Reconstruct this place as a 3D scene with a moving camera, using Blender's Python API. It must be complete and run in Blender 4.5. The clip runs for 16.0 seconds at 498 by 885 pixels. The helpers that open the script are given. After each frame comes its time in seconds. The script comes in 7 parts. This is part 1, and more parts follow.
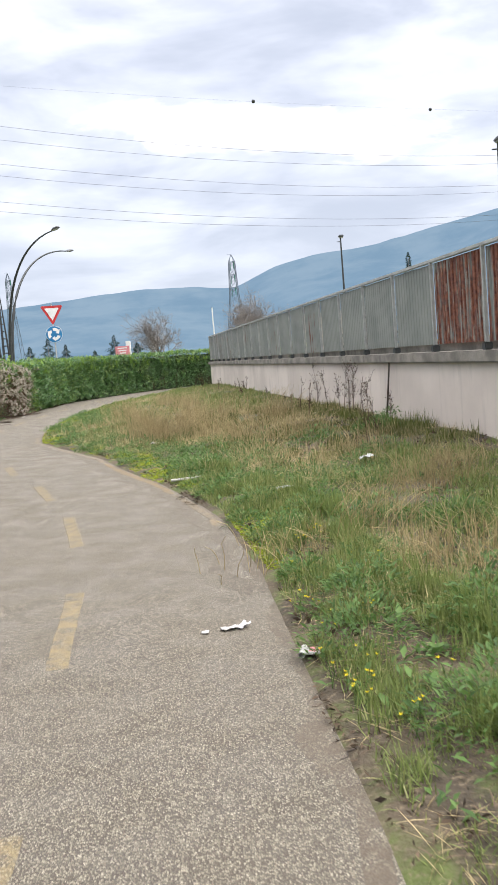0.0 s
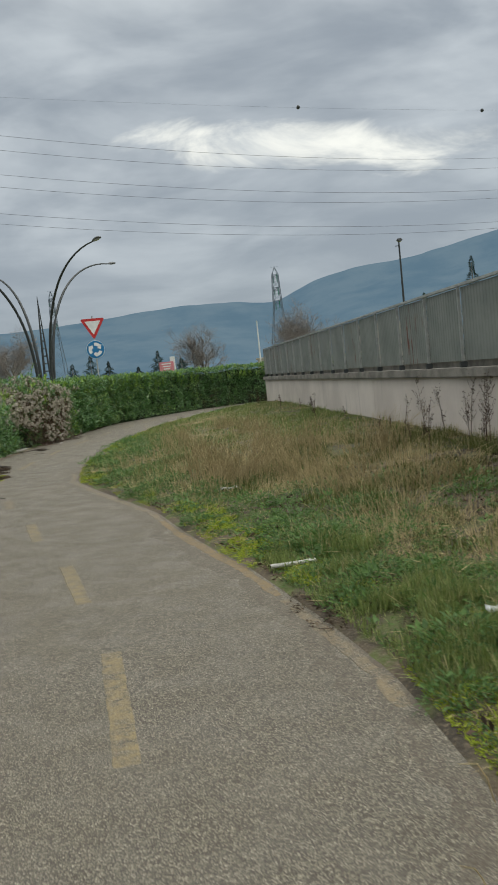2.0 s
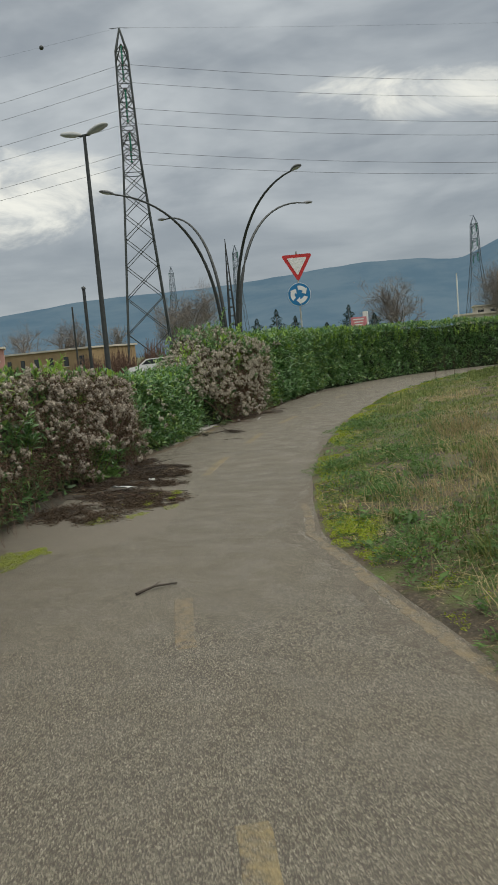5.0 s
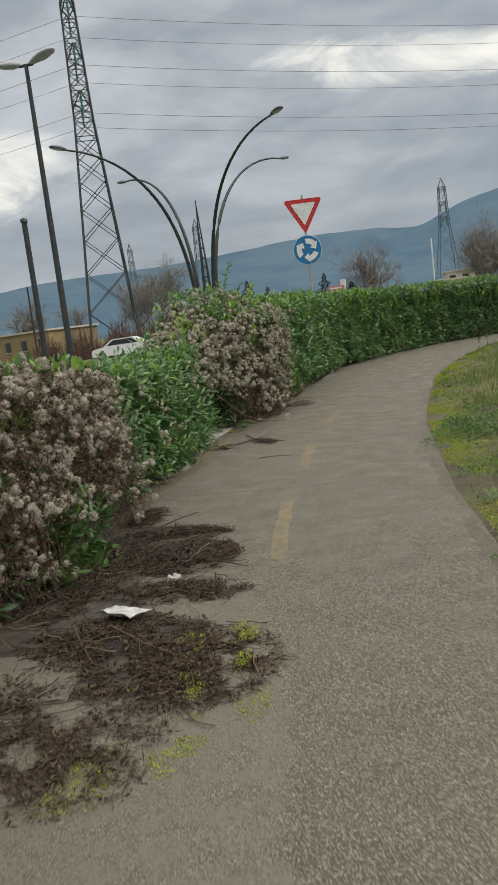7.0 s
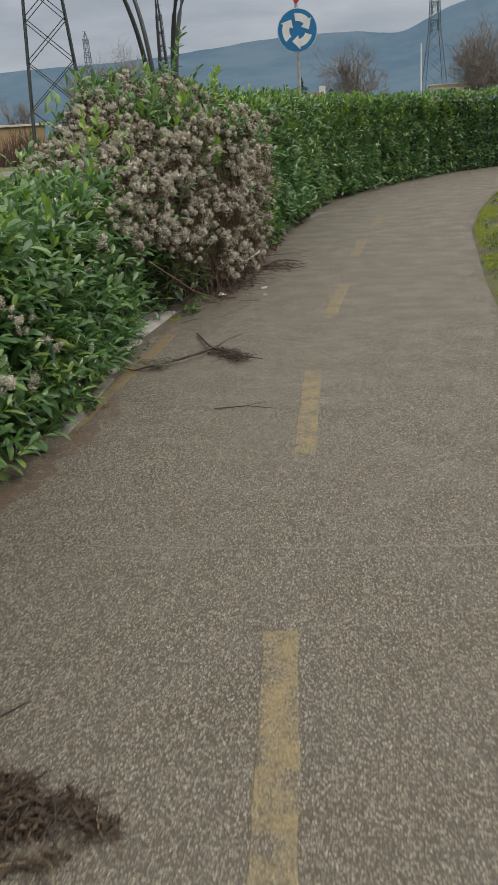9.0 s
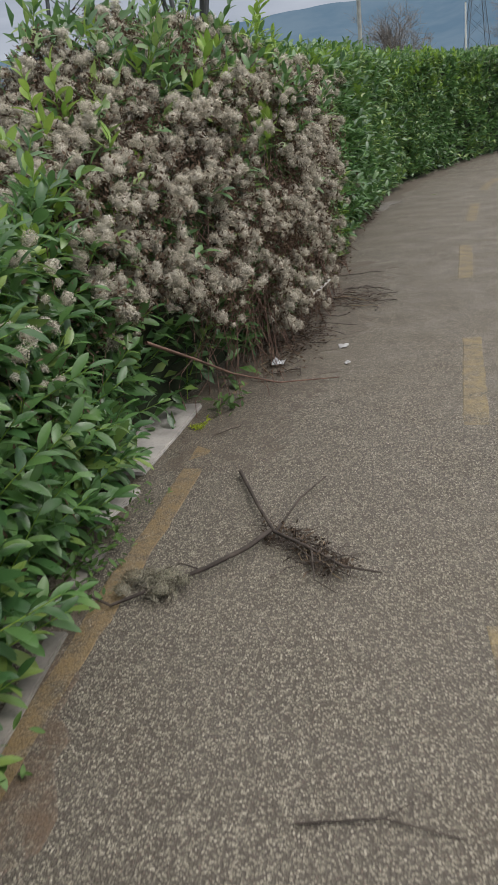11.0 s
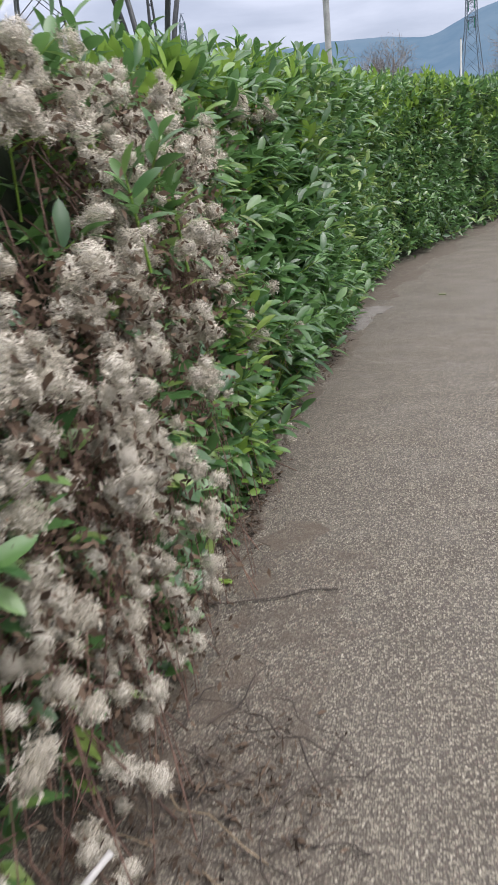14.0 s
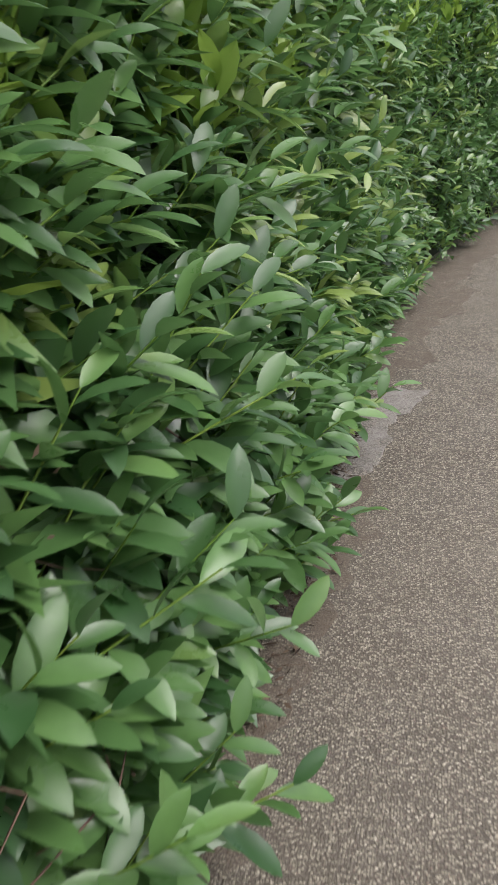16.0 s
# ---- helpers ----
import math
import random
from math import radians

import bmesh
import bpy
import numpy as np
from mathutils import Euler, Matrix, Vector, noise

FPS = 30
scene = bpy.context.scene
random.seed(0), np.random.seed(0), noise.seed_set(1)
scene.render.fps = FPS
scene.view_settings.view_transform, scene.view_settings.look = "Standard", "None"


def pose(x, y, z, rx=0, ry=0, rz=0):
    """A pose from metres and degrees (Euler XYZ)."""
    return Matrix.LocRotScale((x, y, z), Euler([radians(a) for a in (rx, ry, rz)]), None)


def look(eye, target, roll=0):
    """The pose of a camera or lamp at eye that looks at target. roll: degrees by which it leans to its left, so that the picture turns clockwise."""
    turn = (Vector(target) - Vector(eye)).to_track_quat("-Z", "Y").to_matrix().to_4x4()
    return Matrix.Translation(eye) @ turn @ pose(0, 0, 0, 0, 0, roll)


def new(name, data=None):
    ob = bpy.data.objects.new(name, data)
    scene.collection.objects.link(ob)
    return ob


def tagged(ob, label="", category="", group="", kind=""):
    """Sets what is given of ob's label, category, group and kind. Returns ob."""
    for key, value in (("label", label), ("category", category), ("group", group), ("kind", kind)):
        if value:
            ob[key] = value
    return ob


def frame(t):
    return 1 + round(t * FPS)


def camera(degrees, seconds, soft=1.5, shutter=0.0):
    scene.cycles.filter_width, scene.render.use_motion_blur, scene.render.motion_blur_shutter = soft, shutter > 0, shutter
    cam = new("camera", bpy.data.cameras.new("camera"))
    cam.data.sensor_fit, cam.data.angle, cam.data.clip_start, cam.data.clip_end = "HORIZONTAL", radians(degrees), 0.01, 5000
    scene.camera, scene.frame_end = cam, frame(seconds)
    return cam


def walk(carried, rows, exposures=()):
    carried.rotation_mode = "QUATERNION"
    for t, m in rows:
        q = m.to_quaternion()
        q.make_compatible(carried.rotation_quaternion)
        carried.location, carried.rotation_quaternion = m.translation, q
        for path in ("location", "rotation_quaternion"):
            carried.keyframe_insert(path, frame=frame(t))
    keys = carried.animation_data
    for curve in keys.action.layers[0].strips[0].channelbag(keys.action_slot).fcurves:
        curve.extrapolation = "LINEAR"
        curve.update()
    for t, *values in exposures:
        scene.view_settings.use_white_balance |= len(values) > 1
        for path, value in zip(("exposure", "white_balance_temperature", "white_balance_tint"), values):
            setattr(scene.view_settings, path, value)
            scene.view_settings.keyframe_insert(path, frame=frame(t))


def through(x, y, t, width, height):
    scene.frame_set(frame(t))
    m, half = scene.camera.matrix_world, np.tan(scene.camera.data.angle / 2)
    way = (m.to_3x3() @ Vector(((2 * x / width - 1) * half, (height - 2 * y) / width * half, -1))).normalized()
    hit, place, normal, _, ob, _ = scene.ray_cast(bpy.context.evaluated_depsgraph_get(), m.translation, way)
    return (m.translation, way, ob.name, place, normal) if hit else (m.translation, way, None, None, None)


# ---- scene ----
# ---- camera and walk ----
cam = camera(33.8, 16.0, soft=1.6, shutter=0.18)
METRES, EYE, TILT, LEAN, TURN = 33.3, 1.5, 0.0, 0.0, 0.0
ROWS = [
    (0.0, 0.0, 0.0, 0.0, -0.53, -6.12, 4.91),
    (0.5, -0.0049, 0.0224, 0.0002, -0.89, -6.04, 5.9),
    (1.0, -0.0082, 0.0474, 0.0007, -1.92, -4.66, 4.85),
    (1.5, -0.0132, 0.0778, 0.0013, -0.43, -4.66, 4.38),
    (2.0, -0.022, 0.1084, 0.0021, 2.36, -4.87, 5.88),
    (2.5, -0.0326, 0.1402, 0.0022, 4.37, -4.37, 5.54),
    (3.0, -0.0427, 0.1752, 0.0017, 5.14, -4.69, 4.67),
    (3.5, -0.0548, 0.2109, 0.0027, 5.98, -4.71, 4.25),
    (4.0, -0.0671, 0.249, 0.0033, 8.25, -4.3, 4.41),
    (4.5, -0.0807, 0.2873, 0.0036, 10.43, -5.2, 5.22),
    (5.0, -0.0959, 0.3262, 0.0035, 14.71, -6.63, 4.89),
    (7.5, -0.1764, 0.5097, 0.0029, 11.27, -8.98, 7.48),
    (8.0, -0.1843, 0.5455, 0.0032, 9.39, -10.55, 5.92),
    (8.5, -0.1882, 0.5792, 0.003, 8.59, -15.42, 4.95),
    (9.0, -0.1916, 0.6102, 0.0027, 9.81, -21.16, 4.06),
    (11.5, -0.2183, 0.7287, 0.0009, 12.17, -22.52, 6.34),
    (12.0, -0.2192, 0.7513, 0.0013, 8.0, -22.22, 5.67),
    (12.5, -0.2185, 0.7753, 0.0012, 5.54, -21.73, 3.79),
    (13.0, -0.2184, 0.7996, 0.0018, 7.51, -20.48, 2.61),
    (13.5, -0.2196, 0.8274, 0.0018, 11.17, -19.9, 3.62),
    (14.0, -0.2199, 0.8552, 0.0014, 11.73, -20.46, 5.5),
    (14.5, -0.2197, 0.8845, 0.0005, 10.98, -21.63, 6.98),
    (15.0, -0.2224, 0.9116, 0.0004, 10.96, -22.16, 7.49),
    (15.5, -0.2254, 0.9381, 0.0009, 11.61, -20.95, 6.89),
    (16.0, -0.2286, 0.963, 0.0016, 11.92, -24.94, 6.04),
]
EXPOSURES = [(0.0, 1.12, 6450, 15), (1.0, 1.1, 6450, 14), (1.35, 0.42, 6400, 9), (1.6, 0.18, 6400, 6), (2.5, 0.02, 6600, 6), (3.2, 0.0, 6600, 6), (3.6, 0.06, 6600, 6), (3.8, -0.12, 6650, 6), (4.0, -0.31, 6650, 6), (4.5, -0.2, 6650, 6), (5.0, -0.08, 6650, 6), (9.0, 0.08, 6600, 11), (11.5, 0.33, 6300, 16), (12.0, 0.5, 6250, 18), (12.6, 0.46, 6200, 19), (13.0, 0.48, 6200, 19), (13.5, 0.7, 6150, 19), (14.0, 0.8, 6150, 19), (14.5, 0.82, 6150, 19), (15.5, 0.88, 6300, 19), (16.0, 0.9, 6300, 19)]
walk(cam, [(t, pose(0, 0, EYE, TILT, LEAN, TURN) @ pose(METRES * x, METRES * y, METRES * z, 90 + pitch, roll, yaw)) for t, x, y, z, yaw, pitch, roll in ROWS], EXPOSURES)

# ---- world and sun: overcast winter sky ----
SUN_AZ, SUN_EL = radians(100), radians(52)
world = bpy.data.worlds.new("overcast_sky")
scene.world = world
world.use_nodes = True


class Nodes:
    """A small builder for node trees."""

    def __init__(self, tree):
        self.t = tree

    def add(self, kind, **values):
        n = self.t.nodes.new(kind)
        for key, value in values.items():
            setattr(n, key, value)
        return n

    def put(self, sock, value):
        if isinstance(value, bpy.types.NodeSocket):
            self.t.links.new(value, sock)
        elif isinstance(value, tuple) and len(value) == 3 and sock.type == "RGBA":
            sock.default_value = (*value, 1)
        else:
            sock.default_value = value

    def math(self, op, a, b=0.0, clamp=False):
        n = self.add("ShaderNodeMath", operation=op, use_clamp=clamp)
        self.put(n.inputs[0], a)
        self.put(n.inputs[1], b)
        return n.outputs[0]

    def mix(self, fac, a, b, mode="MIX"):
        n = self.add("ShaderNodeMix", data_type="RGBA", blend_type=mode)
        self.put(n.inputs["Factor"], fac)
        self.put(n.inputs[6], a)
        self.put(n.inputs[7], b)
        return n.outputs[2]

    def noise(self, vec, scale, detail=4.0, rough=0.55, distort=0.0):
        n = self.add("ShaderNodeTexNoise")
        if vec is not None:
            self.put(n.inputs["Vector"], vec)
        n.inputs["Scale"].default_value, n.inputs["Detail"].default_value = scale, detail
        n.inputs["Roughness"].default_value, n.inputs["Distortion"].default_value = rough, distort
        return n.outputs["Fac"]

    def voronoi(self, vec, scale, feature="F1", out="Distance"):
        n = self.add("ShaderNodeTexVoronoi", feature=feature)
        self.put(n.inputs["Vector"], vec)
        n.inputs["Scale"].default_value = scale
        return n.outputs[out]

    def ramp(self, fac, lo, hi, a=0.0, b=1.0):
        n = self.add("ShaderNodeMapRange", interpolation_type="SMOOTHSTEP")
        for i, v in enumerate((fac, lo, hi, a, b)):
            self.put(n.inputs[i], v)
        return n.outputs[0]

    def bump(self, height, strength=0.3, distance=0.01):
        n = self.add("ShaderNodeBump")
        n.inputs["Strength"].default_value, n.inputs["Distance"].default_value = strength, distance
        self.put(n.inputs["Height"], height)
        return n.outputs[0]

    def stretch(self, vec, scale, loc=(0, 0, 0)):
        n = self.add("ShaderNodeMapping")
        self.put(n.inputs[0], vec)
        n.inputs["Scale"].default_value, n.inputs["Location"].default_value = scale, loc
        return n.outputs[0]


W = Nodes(world.node_tree)
world.node_tree.nodes.clear()
w_out = W.add("ShaderNodeOutputWorld")
w_bg = W.add("ShaderNodeBackground")
sky = W.add("ShaderNodeTexSky", sky_type="NISHITA", sun_disc=False)
sky.sun_elevation, sky.sun_rotation = SUN_EL, SUN_AZ
w_sep = W.add("ShaderNodeSeparateXYZ")
w_dir = W.add("ShaderNodeTexCoord").outputs["Generated"]
W.put(w_sep.inputs[0], w_dir)
dx, dy, dz = w_sep.outputs
ahead = W.math("MAXIMUM", dy, 0.05)
up = W.math("MAXIMUM", dz, 0.04)
w_flat = W.add("ShaderNodeCombineXYZ")
W.put(w_flat.inputs[0], W.math("DIVIDE", dx, W.math("ADD", up, 0.12)))
W.put(w_flat.inputs[1], W.math("DIVIDE", dy, W.math("ADD", up, 0.12)))
w_view = W.add("ShaderNodeCombineXYZ")
W.put(w_view.inputs[0], W.math("DIVIDE", dx, ahead))
W.put(w_view.inputs[1], W.math("DIVIDE", dz, ahead))
cloud_a = W.noise(w_flat.outputs[0], 1.1, 6, 0.55, 0.3)
cloud_b = W.noise(W.stretch(w_view.outputs[0], (2.2, 6.0, 1.0), (0.3, 0.1, 0)), 1.6, 5, 0.5, 0.4)


def gap(u, v, ru, rv, tilt=0.0):
    """A thin place in the cloud, seen ahead at u to the side and v up."""
    a = W.math("SUBTRACT", W.math("DIVIDE", dx, ahead), u)
    b = W.math("SUBTRACT", W.math("SUBTRACT", W.math("DIVIDE", dz, ahead), v), W.math("MULTIPLY", a, tilt))
    q = W.math("ADD", W.math("POWER", W.math("ABSOLUTE", W.math("DIVIDE", a, ru)), 2.0), W.math("POWER", W.math("ABSOLUTE", W.math("DIVIDE", b, rv)), 2.0))
    q = W.math("ADD", q, W.math("MULTIPLY", W.math("SUBTRACT", W.noise(W.stretch(w_view.outputs[0], (1.0, 2.2, 1.0)), 5.5, 7, 0.62, 0.6), 0.47), 9.0))
    return W.ramp(W.math("MULTIPLY", q, W.ramp(dy, 0.0, 0.2, 9.0, 1.0)), -0.6, 2.2, 1.0, 0.0)


bright = W.math("MAXIMUM", W.math("MAXIMUM", gap(0.04, 0.26, 0.17, 0.024, -0.14), W.math("MULTIPLY", gap(0.22, 0.25, 0.07, 0.02), 0.8)), gap(-0.55, 0.215, 0.11, 0.045))
tone = W.math("ADD", W.math("MULTIPLY", cloud_a, 0.5), W.math("MULTIPLY", cloud_b, 0.5))
grey = W.mix(W.ramp(tone, 0.38, 0.66), (3.6, 4.0, 4.6), (7.0, 7.4, 7.9))
low = W.ramp(dz, 0.06, 0.24, 1.0, 0.0)
grey = W.mix(W.math("MULTIPLY", low, 0.55), grey, (3.7, 4.15, 4.75))
cloudy = W.mix(bright, grey, (11.8, 11.6, 10.9))
cloudy = W.mix(W.ramp(dz, 0.35, 0.8), cloudy, (16.5, 16.3, 15.7))
W.put(w_bg.inputs[0], W.mix(0.92, sky.outputs[0], cloudy))
w_bg.inputs[1].default_value = 0.085
W.put(w_out.inputs[0], w_bg.outputs[0])
sun_lamp = bpy.data.lights.new("sun", "SUN")
sun_lamp.energy, sun_lamp.angle, sun_lamp.color = 1.6, radians(40), (1.0, 0.96, 0.9)
sun = new("sun", sun_lamp)
sun.matrix_world = look((math.sin(SUN_AZ) * math.cos(SUN_EL) * 60, math.cos(SUN_AZ) * math.cos(SUN_EL) * 60, math.sin(SUN_EL) * 60), (0, 0, 0))


# ---- materials ----
def material(name):
    m = bpy.data.materials.new(name)
    m.use_nodes = True
    n = Nodes(m.node_tree)
    b = m.node_tree.nodes["Principled BSDF"]
    return m, n, b


def coords(n):
    return n.add("ShaderNodeTexCoord").outputs["Object"]


def plain(name, colour, rough=0.6, metal=0.0, vary=0.25, scale=6.0, bump=0.15, fine=60.0):
    """A surface with two scales of mottling and a fine relief."""
    m, n, b = material(name)
    v = coords(n)
    f = n.ramp(n.noise(v, scale), 0.3, 0.7)
    c = n.mix(f, tuple(x * (1 - vary) for x in colour), tuple(min(1, x * (1 + vary)) for x in colour))
    g = n.noise(v, fine, 3)
    c = n.mix(n.math("MULTIPLY", n.ramp(g, 0.45, 0.75), vary), c, tuple(x * 0.55 for x in colour))
    n.put(b.inputs["Base Color"], c)
    n.put(b.inputs["Roughness"], n.ramp(g, 0.2, 0.8, rough - 0.1, min(1, rough + 0.1)))
    b.inputs["Metallic"].default_value = metal
    n.put(b.inputs["Normal"], n.bump(g, bump, 0.004))
    return m


def leafy(name, dark, light, rough=0.45, through=0.25, tip=None, spec=0.5, wisps=0.0):
    """Leaves or blades: colour by leaf, paler growth here and there, a little light passing through."""
    m, n, b = material(name)
    r = n.add("ShaderNodeNewGeometry").outputs["Random Per Island"]
    o = n.add("ShaderNodeObjectInfo").outputs["Random"]
    r = n.math("FRACT", n.math("ADD", r, o))
    v = coords(n)
    c = n.mix(r, dark, light)
    if tip:
        c = n.mix(n.ramp(n.math("ADD", r, n.math("MULTIPLY", n.math("SUBTRACT", n.noise(v, 1.3, 3), 0.5), 1.6)), 0.78, 1.05), c, tip)
    c = n.mix(n.math("MULTIPLY", n.noise(v, 35, 3), 0.35), c, tuple(x * 0.5 for x in dark))
    n.put(b.inputs["Base Color"], c)
    n.put(b.inputs["Roughness"], n.ramp(n.noise(v, 12), 0.3, 0.7, rough - 0.08, rough + 0.12))
    b.inputs["Specular IOR Level"].default_value = spec
    tr = n.add("ShaderNodeBsdfTranslucent")
    n.put(tr.inputs[0], n.mix(0.5, c, light))
    if wisps:
        b.inputs["Alpha"].default_value = 1.0
        n.put(b.inputs["Alpha"], n.ramp(n.noise(v, wisps, 3, 0.6), 0.47, 0.57))
    mixed = n.add("ShaderNodeMixShader")
    mixed.inputs[0].default_value = through
    n.put(mixed.inputs[1], b.outputs[0])
    n.put(mixed.inputs[2], tr.outputs[0])
    n.put(m.node_tree.nodes["Material Output"].inputs[0], mixed.outputs[0])
    return m


def asphalt_colour(n, v):
    """Worn coarse asphalt: pale and dark stones of uneven size in dark binder, with damp and dusty patches."""
    wobble = n.add("ShaderNodeVectorMath", operation="ADD")
    n.put(wobble.inputs[0], v)
    jitter = n.add("ShaderNodeTexNoise")
    n.put(jitter.inputs["Vector"], v)
    jitter.inputs["Scale"].default_value = 160
    jolt = n.add("ShaderNodeVectorMath", operation="SCALE")
    n.put(jolt.inputs[0], jitter.outputs["Color"])
    jolt.inputs["Scale"].default_value = 0.006
    n.put(wobble.inputs[1], jolt.outputs[0])
    stone = n.add("ShaderNodeTexVoronoi")
    n.put(stone.inputs["Vector"], wobble.outputs[0])
    stone.inputs["Scale"].default_value = 145
    shade = n.add("ShaderNodeSeparateColor")
    n.put(shade.inputs[0], stone.outputs["Color"])
    c = n.mix(n.ramp(shade.outputs[0], 0.2, 0.95), (0.086, 0.076, 0.055), (0.31, 0.284, 0.216))
    c = n.mix(n.ramp(shade.outputs[1], 0.9, 0.98), c, (0.42, 0.388, 0.305))
    c = n.mix(n.ramp(shade.outputs[2], 0.86, 0.94), c, (0.2, 0.15, 0.115))
    c = n.mix(n.ramp(stone.outputs["Distance"], 0.38, 0.68), c, (0.058, 0.049, 0.039))
    c = n.mix(n.math("MULTIPLY", n.ramp(n.noise(v, 34, 3, 0.7), 0.5, 0.68), 0.5), c, (0.075, 0.064, 0.05))
    c = n.mix(n.math("MULTIPLY", n.ramp(n.noise(n.stretch(v, (1, 1, 1), (3, 9, 0)), 27, 3, 0.7), 0.54, 0.72), 0.3), c, (0.31, 0.284, 0.215))
    c = n.mix(n.math("MULTIPLY", n.ramp(n.noise(v, 0.4, 5, 0.6), 0.4, 0.75), 0.35), c, (0.15, 0.129, 0.095))
    c = n.mix(n.math("MULTIPLY", n.ramp(n.noise(n.stretch(v, (1, 1, 1), (7, 3, 0)), 4.5, 6, 0.7), 0.58, 0.8), 0.2), c, (0.075, 0.064, 0.05))
    return c, stone.outputs["Distance"]


def make_asphalt():
    m, n, b = material("asphalt")
    v = coords(n)
    c, d = asphalt_colour(n, v)
    n.put(b.inputs["Base Color"], c)
    n.put(b.inputs["Roughness"], n.ramp(n.noise(v, 3.0), 0.3, 0.7, 0.55, 0.85))
    n.put(b.inputs["Normal"], n.bump(n.math("SUBTRACT", 1.0, d), 0.7, 0.006))
    return m


def make_paint(name, colour, worn):
    m, n, b = material(name)
    v = coords(n)
    c, d = asphalt_colour(n, v)
    keep = n.math("MULTIPLY", n.ramp(n.noise(v, 9, 6, 0.7), worn - 0.18, worn + 0.2), n.ramp(d, 0.8, 0.3, 0.6, 1.0))
    tint = n.mix(n.noise(v, 22, 4), tuple(x * 0.8 for x in colour), tuple(x * 1.15 for x in colour))
    n.put(b.inputs["Base Color"], n.mix(keep, c, tint))
    b.inputs["Roughness"].default_value = 0.75
    n.put(b.inputs["Normal"], n.bump(n.math("SUBTRACT", 1.0, d), 0.6, 0.005))
    return m


def make_soil():
    m, n, b = material("verge_soil")
    v = coords(n)
    c = n.mix(n.ramp(n.noise(v, 1.2, 5), 0.35, 0.65), (0.045, 0.036, 0.025), (0.11, 0.086, 0.056))
    c = n.mix(n.ramp(n.noise(v, 2.6, 5, 0.6), 0.45, 0.62), c, (0.085, 0.108, 0.03))
    c = n.mix(n.ramp(n.noise(v, 38, 4), 0.5, 0.75), c, (0.17, 0.135, 0.088))
    n.put(b.inputs["Base Color"], c)
    b.inputs["Roughness"].default_value = 0.95
    n.put(b.inputs["Normal"], n.bump(n.noise(v, 45, 5), 0.8, 0.02))
    return m


def make_field():
    m, n, b = material("field_grass")
    v = coords(n)
    c = n.mix(n.ramp(n.noise(v, 0.08, 5), 0.35, 0.65), (0.075, 0.1, 0.03), (0.15, 0.15, 0.06))
    c = n.mix(n.ramp(n.noise(v, 6, 5), 0.4, 0.7), c, (0.05, 0.07, 0.02))
    n.put(b.inputs["Base Color"], c)
    b.inputs["Roughness"].default_value = 0.95
    n.put(b.inputs["Normal"], n.bump(n.noise(v, 14, 5), 0.8, 0.05))
    return m


def make_plaster():
    m, n, b = material("wall_plaster")
    v = coords(n)
    c = n.mix(n.ramp(n.noise(v, 0.7, 5), 0.3, 0.7), (0.56, 0.5, 0.45), (0.7, 0.63, 0.57))
    streak = n.noise(n.stretch(v, (3.5, 3.5, 0.35)), 1.6, 5, 0.6)
    c = n.mix(n.math("MULTIPLY", n.ramp(streak, 0.52, 0.78), 0.5), c, (0.36, 0.33, 0.3))
    c = n.mix(n.math("MULTIPLY", n.ramp(n.noise(v, 60, 3), 0.5, 0.8), 0.25), c, (0.4, 0.37, 0.34))
    n.put(b.inputs["Base Color"], c)
    b.inputs["Roughness"].default_value = 0.9
    n.put(b.inputs["Normal"], n.bump(n.noise(v, 90, 3), 0.25, 0.004))
    return m


def make_panel(name, rust):
    """Ribbed sheet in faded grey-green paint, with rust running down from the top edge."""
    m, n, b = material(name)
    v = coords(n)
    c = n.mix(n.ramp(n.noise(v, 1.5, 4), 0.3, 0.7), (0.15, 0.165, 0.15), (0.22, 0.235, 0.212))
    lines = n.noise(n.stretch(v, (7, 7, 0.45)), 1.5, 5, 0.6, 0.2)
    patch = n.noise(v, 2.2, 4, 0.6)
    where = n.math("ADD", n.math("MULTIPLY", lines, 0.75), n.math("MULTIPLY", patch, 0.25))
    edge = 0.78 - 0.325 * rust
    mask = n.ramp(where, edge - 0.04, edge + 0.05)
    red = n.mix(n.ramp(n.noise(v, 14, 5), 0.3, 0.7), (0.075, 0.024, 0.018), (0.215, 0.078, 0.042))
    red = n.mix(n.ramp(n.noise(n.stretch(v, (9, 9, 1.2)), 3, 4), 0.58, 0.7), red, (0.33, 0.3, 0.24))
    n.put(b.inputs["Base Color"], n.mix(mask, c, red))
    n.put(b.inputs["Roughness"], n.ramp(mask, 0, 1, 0.55, 0.9))
    n.put(b.inputs["Normal"], n.bump(n.noise(v, 50, 4), 0.2, 0.004))
    return m


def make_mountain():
    m, n, b = material("far_mountain_haze")
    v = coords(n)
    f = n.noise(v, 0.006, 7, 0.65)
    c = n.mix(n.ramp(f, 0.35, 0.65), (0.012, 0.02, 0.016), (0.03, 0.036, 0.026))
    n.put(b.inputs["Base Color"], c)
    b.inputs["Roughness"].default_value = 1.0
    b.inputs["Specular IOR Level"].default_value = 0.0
    # Blue airlight is not in the air: the slopes emit it themselves.
    haze_glow = n.mix(n.ramp(f, 0.3, 0.7), (0.088, 0.145, 0.212), (0.104, 0.163, 0.232))
    n.put(b.inputs["Emission Color"], haze_glow)
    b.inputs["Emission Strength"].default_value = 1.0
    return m


